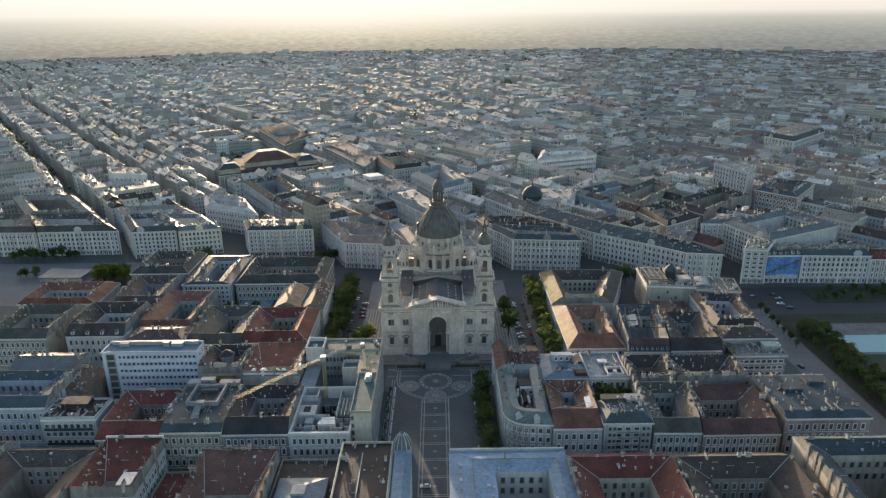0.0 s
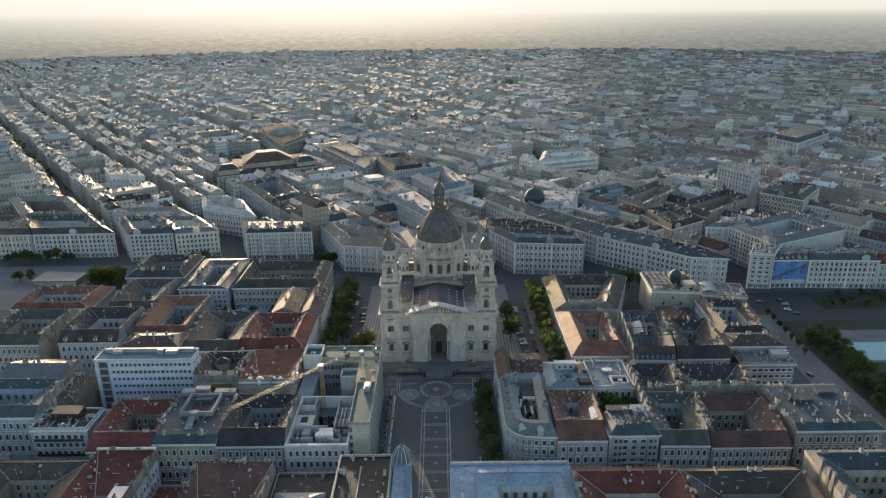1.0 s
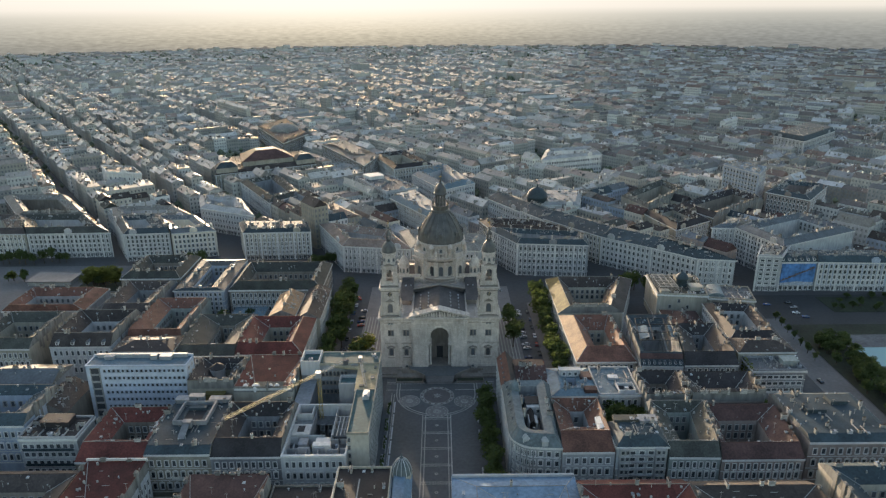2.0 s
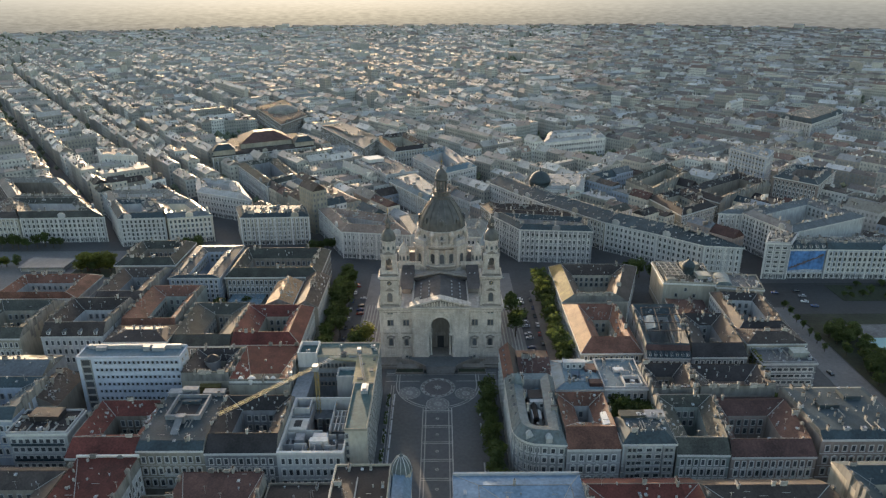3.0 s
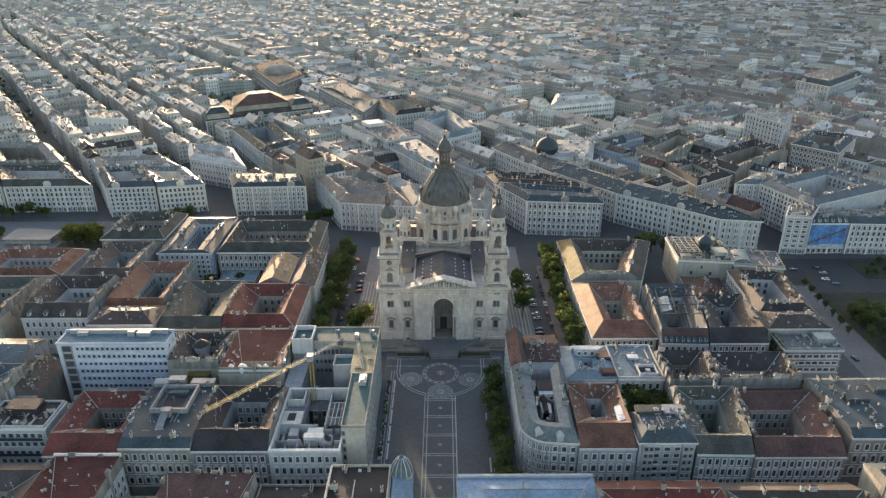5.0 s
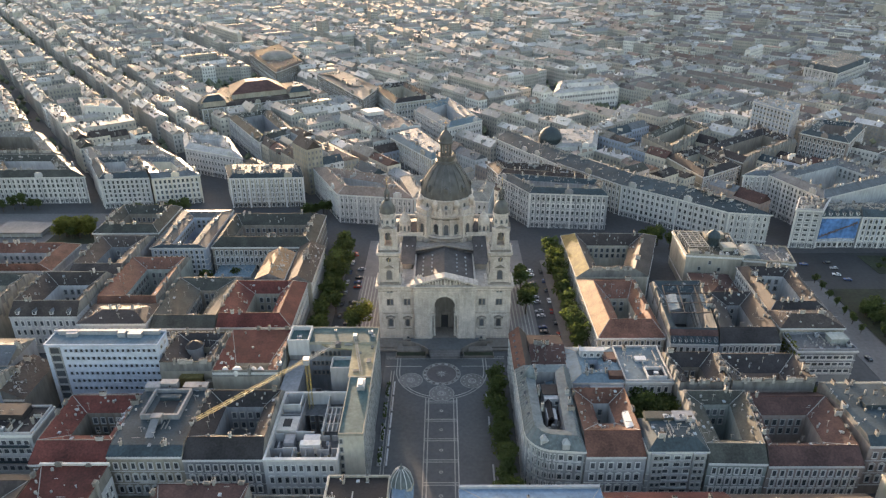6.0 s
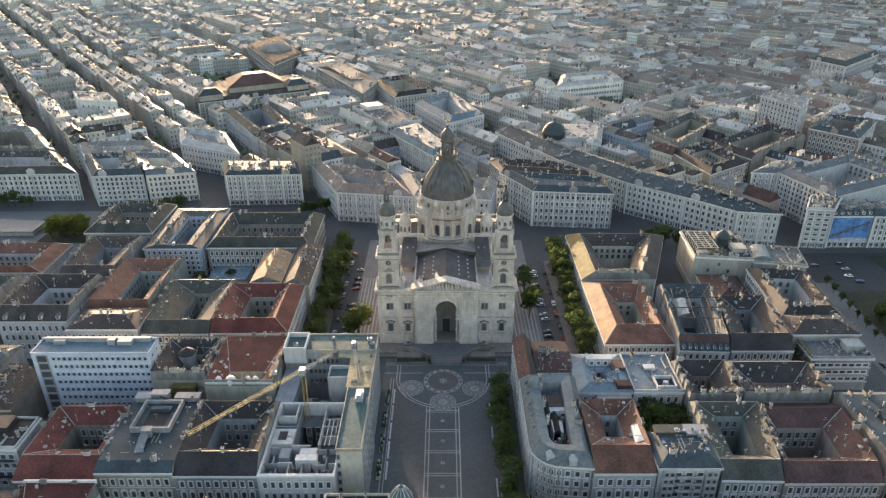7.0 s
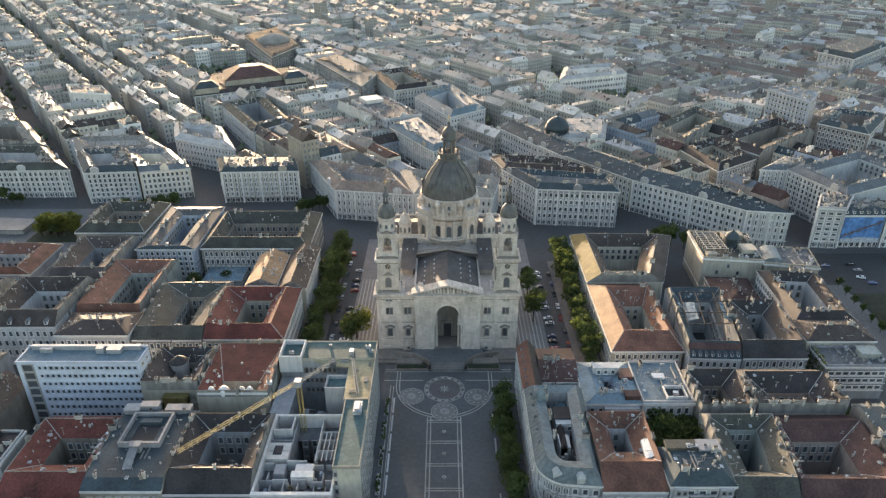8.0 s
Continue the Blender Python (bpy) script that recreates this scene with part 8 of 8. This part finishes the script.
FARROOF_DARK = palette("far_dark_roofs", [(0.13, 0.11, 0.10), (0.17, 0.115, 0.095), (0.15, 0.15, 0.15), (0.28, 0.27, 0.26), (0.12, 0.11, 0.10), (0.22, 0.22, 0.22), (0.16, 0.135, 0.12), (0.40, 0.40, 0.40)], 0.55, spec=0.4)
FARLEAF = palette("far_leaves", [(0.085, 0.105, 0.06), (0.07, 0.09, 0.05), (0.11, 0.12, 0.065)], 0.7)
GRIDS = [(Vector((-math.sin(radians(a)), math.cos(radians(a)))), Vector((math.cos(radians(a)), math.sin(radians(a)))), Vector(o)) for a, o in ((36.3, (20, 600)), (24.0, (60, 1400)), (47.0, (900, 1300)))]
GRID = list(GRIDS[0])


def inside(poly, x, y):
    n, r = len(poly), False
    for i in range(n):
        (x0, y0), (x1, y1) = poly[i], poly[i - 1]
        if (y0 > y) != (y1 > y) and x < (x1 - x0) * (y - y0) / (y1 - y0) + x0:
            r = not r
    return r


FRONTAGE = ((-3000, 470), (-420, 535), (-256, 545), (-98, 525), (-20, 495), (105, 490), (195, 465), (345, 455), (3000, 330))


def free(x, y):
    """Whether the plan leaves this spot to the far streets."""
    if abs(x) > 0.74 * y + 60 or math.hypot(x, y) > 3250:
        return False
    for (x0, y0), (x1, y1) in zip(FRONTAGE, FRONTAGE[1:]):
        if x0 <= x < x1 and y < y0 + (y1 - y0) * (x - x0) / (x1 - x0) + 8:
            return False
    return not any(inside(q, x, y) for q in KEEP_OFF if abs(x - q[0][0]) < 160 and abs(y - q[0][1]) < 220)


def cut(a, c, f):
    return a[0] + (c[0] - a[0]) * f, a[1] + (c[1] - a[1]) * f


def world_of(u, v):
    p = GRID[2] + GRID[0] * u + GRID[1] * v
    return p.x, p.y


def lot(w, r, c, du, dv, h, rh, style):
    """One lot's walls into w and roof into r; c: a corner in (u, v); du, dv: its sides. Ridge along u or v, or flat."""
    q = [world_of(c[0] + a * du, c[1] + e * dv) for a, e in ((0, 0), (0, 1), (1, 1), (1, 0))]
    k = len(w.v)
    w.solid([(0, 1, 5, 4), (1, 2, 6, 5), (2, 3, 7, 6), (3, 0, 4, 7)] + ([(4, 5, 6, 7)] if style == "flat" else []), [(*p, -0.3) for p in q] + [(*p, h) for p in q])
    if style == "flat":
        qi = inset(q, 0.5) if ((q[1][0] - q[0][0]) * (q[2][1] - q[1][1]) - (q[1][1] - q[0][1]) * (q[2][0] - q[1][0])) > 0 else inset(q, -0.5)
        r.solid([(0, 1, 5, 4), (1, 2, 6, 5), (2, 3, 7, 6), (3, 0, 4, 7), (4, 5, 6, 7)], [(*p, h) for p in qi] + [(*p, h + 0.5) for p in qi])
        return q
    if style == "u":
        m0, m1 = cut(q[0], q[1], 0.5), cut(q[3], q[2], 0.5)
        r.solid([(0, 3, 5, 4), (1, 4, 5, 2), (0, 4, 1), (3, 2, 5)], [(*q[0], h), (*q[1], h), (*q[2], h), (*q[3], h), (*m0, h + rh), (*m1, h + rh)])
    else:
        m0, m1 = cut(q[0], q[3], 0.5), cut(q[1], q[2], 0.5)
        r.solid([(0, 4, 5, 1), (3, 2, 5, 4), (0, 3, 4), (1, 5, 2)], [(*q[0], h), (*q[1], h), (*q[2], h), (*q[3], h), (*m0, h + rh), (*m1, h + rh)])
    return q


def lots_of_block(u0, v0, lu, lv, depth, width, rng):
    """The lots round a block's edge, and the sheds inside."""
    out = []
    depth = min(depth, lv * 0.42)
    nu = max(1, round(lu / width))
    for i in range(nu):
        w_ = lu / nu
        out.append((u0 + i * w_, v0, w_, depth, "u"))
        out.append((u0 + i * w_, v0 + lv - depth, w_, depth, "u"))
    nv = max(1, round((lv - 2 * depth) / width)) if lv - 2 * depth > 9 else 0
    for i in range(nv):
        w_ = (lv - 2 * depth) / nv
        out.append((u0, v0 + depth + i * w_, depth, w_, "v"))
        out.append((u0 + lu - depth, v0 + depth + i * w_, depth, w_, "v"))
    if not nv:
        return out
    n_x = rng.choice((1, 2, 2, 3)) if width < 30 else 1
    for i in range(n_x):
        # cross wings between the courtyards
        out.append((u0 + depth + (lu - 2 * depth) * (i + rng.uniform(0.6, 1.2)) / (n_x + 1), v0 + depth, rng.uniform(7, 10), lv - 2 * depth, "x"))
    if rng.random() < 0.6 and width < 30:
        out.append((u0 + depth, v0 + lv / 2 - rng.uniform(2, 8), lu - 2 * depth, rng.uniform(6, 8), "y"))
    for i in range(rng.randrange(1, 4)):
        a, c = rng.uniform(depth, max(depth + 1, lu - depth - 8)), rng.uniform(depth, max(depth + 1, lv - depth - 6))
        out.append((u0 + a, v0 + c, rng.uniform(5, 9), rng.uniform(5, 12), "w"))
    return out


def clump(b, x, y, z, r, rng):
    """A small uneven clump of foliage."""
    p = [(x + r * rng.uniform(0.6, 1.15) * math.cos(a), y + r * rng.uniform(0.6, 1.15) * math.sin(a), z + r * rng.uniform(-0.1, 0.25)) for a in (0, 1.05, 2.1, 3.14, 4.2, 5.25)]
    k = [(x, y, z - r * 0.9), (x + r * rng.uniform(-0.3, 0.3), y + r * rng.uniform(-0.3, 0.3), z + r * rng.uniform(0.8, 1.2))]
    f = [(i, (i + 1) % 6, 7) for i in range(6)] + [((i + 1) % 6, i, 6) for i in range(6)]
    b.solid(f, p + k)


far_rng = random.Random(2024)
CLUTTER = MB()
NEAR_LIMIT, houses = 650, 0
tiles = {}
WKEYS = ["cream", "white", "pale", "pink", "ivory", "pale", "blue", "ivory"]
RKEYS = ["brown", "faded", "dusty", "olive", "zinc", "brown", "dusty", "slate", "darkred", "olive", "dark", "greymetal"]
RKEYS_EAST = ["brown", "dark", "olive", "slate", "darkred", "brown", "dark", "greymetal", "dusty"]
def sector(x, y):
    if math.hypot(x, y) < 1080 or x < -0.12 * y:
        return 0
    return 1 if x < 0.27 * y else 2


def district(x, y):
    """Central, western, or the eastern streets, whose darker tile roofs carry less painted haze."""
    return 0 if x < 0 else (1 if x < 60 + 0.16 * y else 2)


def strips(known, lo, hi, rng):
    """Rows of blocks between parallel streets: the known ones, and more of uneven width on either side."""
    out = list(known)
    while out[0][0] > lo:
        w_ = rng.uniform(52, 92)
        out.insert(0, (out[0][0] - 14 - w_, out[0][0] - rng.uniform(11, 17)))
    while out[-1][1] < hi:
        e = out[-1][1] + rng.uniform(11, 17)
        out.append((e, e + rng.uniform(52, 92)))
    return out


def cells(rng):
    """Every block of the far city: its grid, a corner and its two sides."""
    for which, known in enumerate(([(-342, -271), (-252, -197), (-178, -146), (-130, -88), (-78, -4), (22, 82), (96, 166)], [(-40, 40)], [(-40, 40)])):
        for v_lo, v_hi in strips(known, -5200, 5200, rng):
            u = -700 + rng.uniform(0, 90)
            while u < 6000:
                lu = rng.uniform(78, 165)
                yield which, u, v_lo, lu, v_hi - v_lo
                u += lu + rng.uniform(11, 16)


for which, u0, v0, lu, lv in cells(random.Random(31)):
    if lv > 12:
        GRID[:] = GRIDS[which]
        cx, cy = world_of(u0 + lu / 2, v0 + lv / 2)
        if abs(cx) > 0.74 * cy + 150 or cy > 3330 or cy < 380 or sector(cx, cy) != which:
            continue
        dist = math.hypot(cx, cy)
        if far_rng.random() < 0.03 and dist > 800:
            T = tiles.setdefault((int(cy // 900), district(cx, cy)), (MB(), MB(), MB(), MB()))
            for k in range(60):
                clump(T[2], *world_of(u0 + far_rng.uniform(8, lu), v0 + far_rng.uniform(8, lv)), far_rng.uniform(5, 9), far_rng.uniform(3.5, 6), far_rng)
            continue
        base_h = far_rng.uniform(15, 22)
        for a, c, du, dv, st in lots_of_block(u0, v0, lu, lv, 13 if dist < 2500 else 15, far_rng.uniform(17, 26) if dist < 2500 else 34, far_rng):
            px, py = world_of(a + du / 2, c + dv / 2)
            if not free(px, py):
                continue
            wing = st in "wxy"
            h = base_h + far_rng.uniform(-3.2, 3.2) if st != "w" else far_rng.uniform(6, 15)
            if st in "xy":
                h -= far_rng.uniform(0.5, 5)
                st = "v" if st == "x" else "u"
            if far_rng.random() < 0.02:
                h += far_rng.uniform(6, 16)
            if far_rng.random() < 0.22 or (st == "w"):
                st = "flat"
            rh = far_rng.uniform(2.4, 5.4)
            du, dv = (du, dv * far_rng.uniform(0.88, 1.0)) if st == "u" else ((du * far_rng.uniform(0.88, 1.0), dv) if st == "v" else (du, dv))
            if dist < 1500:
                near_house = dist < NEAR_LIMIT and not wing
                T = tiles.setdefault((int(cy // 900), district(cx, cy)), (MB(), MB(), MB(), MB()))
                w, r, g = (MB(), MB(), MB()) if near_house else (T[0], T[1], T[3])
                q = lot(w, r, (a, c), du, dv, h, rh, st)
                wk, rk = far_rng.choice(WKEYS), far_rng.choice(RKEYS_EAST if district(cx, cy) == 2 else RKEYS)
                for t in range(9 if dist < 1100 else 5):
                    x, y = world_of(a + du * far_rng.uniform(0.08, 0.92), c + dv * far_rng.uniform(0.08, 0.92))
                    s, e = (far_rng.uniform(0.9, 2.4), far_rng.uniform(0.2, 0.45)) if t % 5 == 0 else (far_rng.uniform(0.15, 0.6), far_rng.uniform(0.15, 0.5))
                    CLUTTER.box(x - s, y - e, h - 1, x + s, y + e, h + rh * 0.55 + far_rng.uniform(0.3, 1.5), bottom=False)
                if near_house:
                    houses += 1
                    house = single("town_house", w, WALL[wk], "%s plastered town house with a %s roof" % (WORD[wk], ROOFWORD[rk]), "building", at=(q[0][0], q[0][1], 0), group="houses of the far streets")
                    part("roof", r, ROOF[rk], house)
                if h > 12:
                    for s in range(4):
                        p, e = q[s], q[(s + 1) % 4]
                        L = math.dist(p, e)
                        ux, uy = (e[0] - p[0]) / L, (e[1] - p[1]) / L
                        nx, ny = uy, -ux
                        if (nx * (px - p[0]) + ny * (py - p[1])) > 0:
                            nx, ny = -nx, -ny
                        if ny > 0.1 or L < 8:
                            continue
                        m = int(L / 3.0)
                        for fl in range(int(h / 4)):
                            for t in range(m):
                                sp = (t + 0.5) * L / m
                                x, y, z = p[0] + ux * sp + nx * 0.06, p[1] + uy * sp + ny * 0.06, 1.2 + fl * (h - 1) / int(h / 4)
                                P = [(x - ux * 0.65, y - uy * 0.65), (x + ux * 0.65, y + uy * 0.65)]
                                g.solid([(0, 1, 2, 3)], [(*P[0], z), (*P[1], z), (*P[1], z + 2.0), (*P[0], z + 2.0)])
                    if near_house and g.f:
                        part("glazing", g, FARGLASS, house, kind="stuff")
                for t in range(far_rng.randrange(1, 3)):
                    f = far_rng.uniform(0.1, 0.9)
                    m0, m1 = (cut(q[0], q[1], 0.5), cut(q[3], q[2], 0.5)) if st == "u" else (cut(q[0], q[3], 0.5), cut(q[1], q[2], 0.5))
                    x, y = cut(m0, m1, f)
                    top = h + (rh if st != "flat" else 0.4)
                    if near_house and dist < 560:
                        piece("chimney", CHIMNEYS[t % 3], house, (x, y, top), math.atan2(GRID[0].y, GRID[0].x))
                    else:
                        w.box(x - 0.6, y - 0.6, h, x + 0.6, y + 0.6, top + 1.3, bottom=False)
            else:
                T = tiles.setdefault((int(cy // 900), district(cx, cy)), (MB(), MB(), MB(), MB()))
                lot(T[0], T[1], (a, c), du, dv, h, rh, st)
                if dist < 2800:
                    for t in range(3):
                        x, y = world_of(a + du * far_rng.uniform(0.1, 0.9), c + dv * far_rng.uniform(0.3, 0.7))
                        T[0].box(x - 0.6, y - 0.6, h, x + 0.6, y + 0.6, h + (1.5 if st == "flat" else rh + 1.3), bottom=False)
        if dist > 600:
            T = tiles.setdefault((int(cy // 900), district(cx, cy)), (MB(), MB(), MB(), MB()))
            for k in range(far_rng.randrange(10, 26) if dist < 2500 else far_rng.randrange(6, 15)):
                x, y = world_of(u0 + far_rng.uniform(15, lu - 15), v0 + far_rng.uniform(15, lv - 15)) if k % 2 else world_of(u0 + far_rng.uniform(0, lu), v0 + lv + 5 + far_rng.uniform(0, 8))
                if free(x, y):
                    clump(T[2], x, y, far_rng.uniform(5, 8) if dist < 2500 else far_rng.uniform(10, 17), far_rng.uniform(2.5, 4.5) if dist < 2500 else far_rng.uniform(5, 9), far_rng)
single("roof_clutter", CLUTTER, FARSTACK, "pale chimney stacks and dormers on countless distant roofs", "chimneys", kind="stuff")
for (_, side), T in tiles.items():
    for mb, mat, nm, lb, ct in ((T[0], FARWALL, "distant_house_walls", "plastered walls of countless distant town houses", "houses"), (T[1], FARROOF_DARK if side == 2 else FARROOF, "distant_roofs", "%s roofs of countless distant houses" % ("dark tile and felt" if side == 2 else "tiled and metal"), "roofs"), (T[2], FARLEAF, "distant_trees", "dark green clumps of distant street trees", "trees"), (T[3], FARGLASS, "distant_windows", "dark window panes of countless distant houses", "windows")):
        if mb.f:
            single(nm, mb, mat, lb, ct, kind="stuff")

# painted backdrop behind the city: haze, low sky and sun glow as emission
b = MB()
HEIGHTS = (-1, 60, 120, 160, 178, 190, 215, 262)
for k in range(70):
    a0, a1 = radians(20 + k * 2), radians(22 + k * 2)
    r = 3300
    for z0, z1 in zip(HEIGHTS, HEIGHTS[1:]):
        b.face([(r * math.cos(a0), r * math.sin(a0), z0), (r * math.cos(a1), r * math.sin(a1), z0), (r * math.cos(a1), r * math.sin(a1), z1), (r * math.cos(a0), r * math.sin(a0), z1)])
hz = bpy.data.materials.new("hazy_distance")
hz.use_nodes = True
nt = hz.node_tree
nt.nodes.remove(nt.nodes["Principled BSDF"])


def node(kind, *feeds, **settings):
    """A node of the backdrop's material, its inputs fed in order by sockets or numbers."""
    nd = nt.nodes.new("ShaderNode" + kind)
    if "operation" in settings:
        nd.operation = settings["operation"]
    for i, f in enumerate(feeds):
        if isinstance(f, bpy.types.NodeSocket):
            nt.links.new(f, nd.inputs[i])
        elif f is not None:
            nd.inputs[i].default_value = f
    return nd


def height_ramp(stops, height):
    rp = nt.nodes.new("ShaderNodeValToRGB")
    while len(rp.color_ramp.elements) < len(stops):
        rp.color_ramp.elements.new(0.5)
    for e, (pos, c) in zip(rp.color_ramp.elements, stops):
        e.position, e.color = pos, (*c, 1)
    nt.links.new(height, rp.inputs[0])
    return rp.outputs[0]


place = node("TexCoord").outputs["Object"]
sep = node("SeparateXYZ", place)
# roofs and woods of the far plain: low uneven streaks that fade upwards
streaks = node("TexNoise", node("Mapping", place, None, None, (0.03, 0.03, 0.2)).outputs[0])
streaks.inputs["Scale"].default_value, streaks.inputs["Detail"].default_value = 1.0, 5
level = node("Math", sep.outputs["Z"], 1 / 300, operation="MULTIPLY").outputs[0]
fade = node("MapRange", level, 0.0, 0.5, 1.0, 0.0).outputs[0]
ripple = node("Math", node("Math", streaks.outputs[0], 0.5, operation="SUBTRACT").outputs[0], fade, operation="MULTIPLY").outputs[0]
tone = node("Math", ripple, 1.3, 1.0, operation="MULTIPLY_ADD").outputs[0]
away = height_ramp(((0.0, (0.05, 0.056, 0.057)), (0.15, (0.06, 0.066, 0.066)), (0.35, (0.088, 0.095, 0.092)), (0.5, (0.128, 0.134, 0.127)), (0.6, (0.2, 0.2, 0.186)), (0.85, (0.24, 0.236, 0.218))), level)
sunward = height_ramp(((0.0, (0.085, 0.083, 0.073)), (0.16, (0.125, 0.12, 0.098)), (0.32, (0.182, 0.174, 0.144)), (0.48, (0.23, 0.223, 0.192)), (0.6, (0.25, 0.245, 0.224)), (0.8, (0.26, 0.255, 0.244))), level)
# sun's glow painted in: brighter, warmer tones towards its side
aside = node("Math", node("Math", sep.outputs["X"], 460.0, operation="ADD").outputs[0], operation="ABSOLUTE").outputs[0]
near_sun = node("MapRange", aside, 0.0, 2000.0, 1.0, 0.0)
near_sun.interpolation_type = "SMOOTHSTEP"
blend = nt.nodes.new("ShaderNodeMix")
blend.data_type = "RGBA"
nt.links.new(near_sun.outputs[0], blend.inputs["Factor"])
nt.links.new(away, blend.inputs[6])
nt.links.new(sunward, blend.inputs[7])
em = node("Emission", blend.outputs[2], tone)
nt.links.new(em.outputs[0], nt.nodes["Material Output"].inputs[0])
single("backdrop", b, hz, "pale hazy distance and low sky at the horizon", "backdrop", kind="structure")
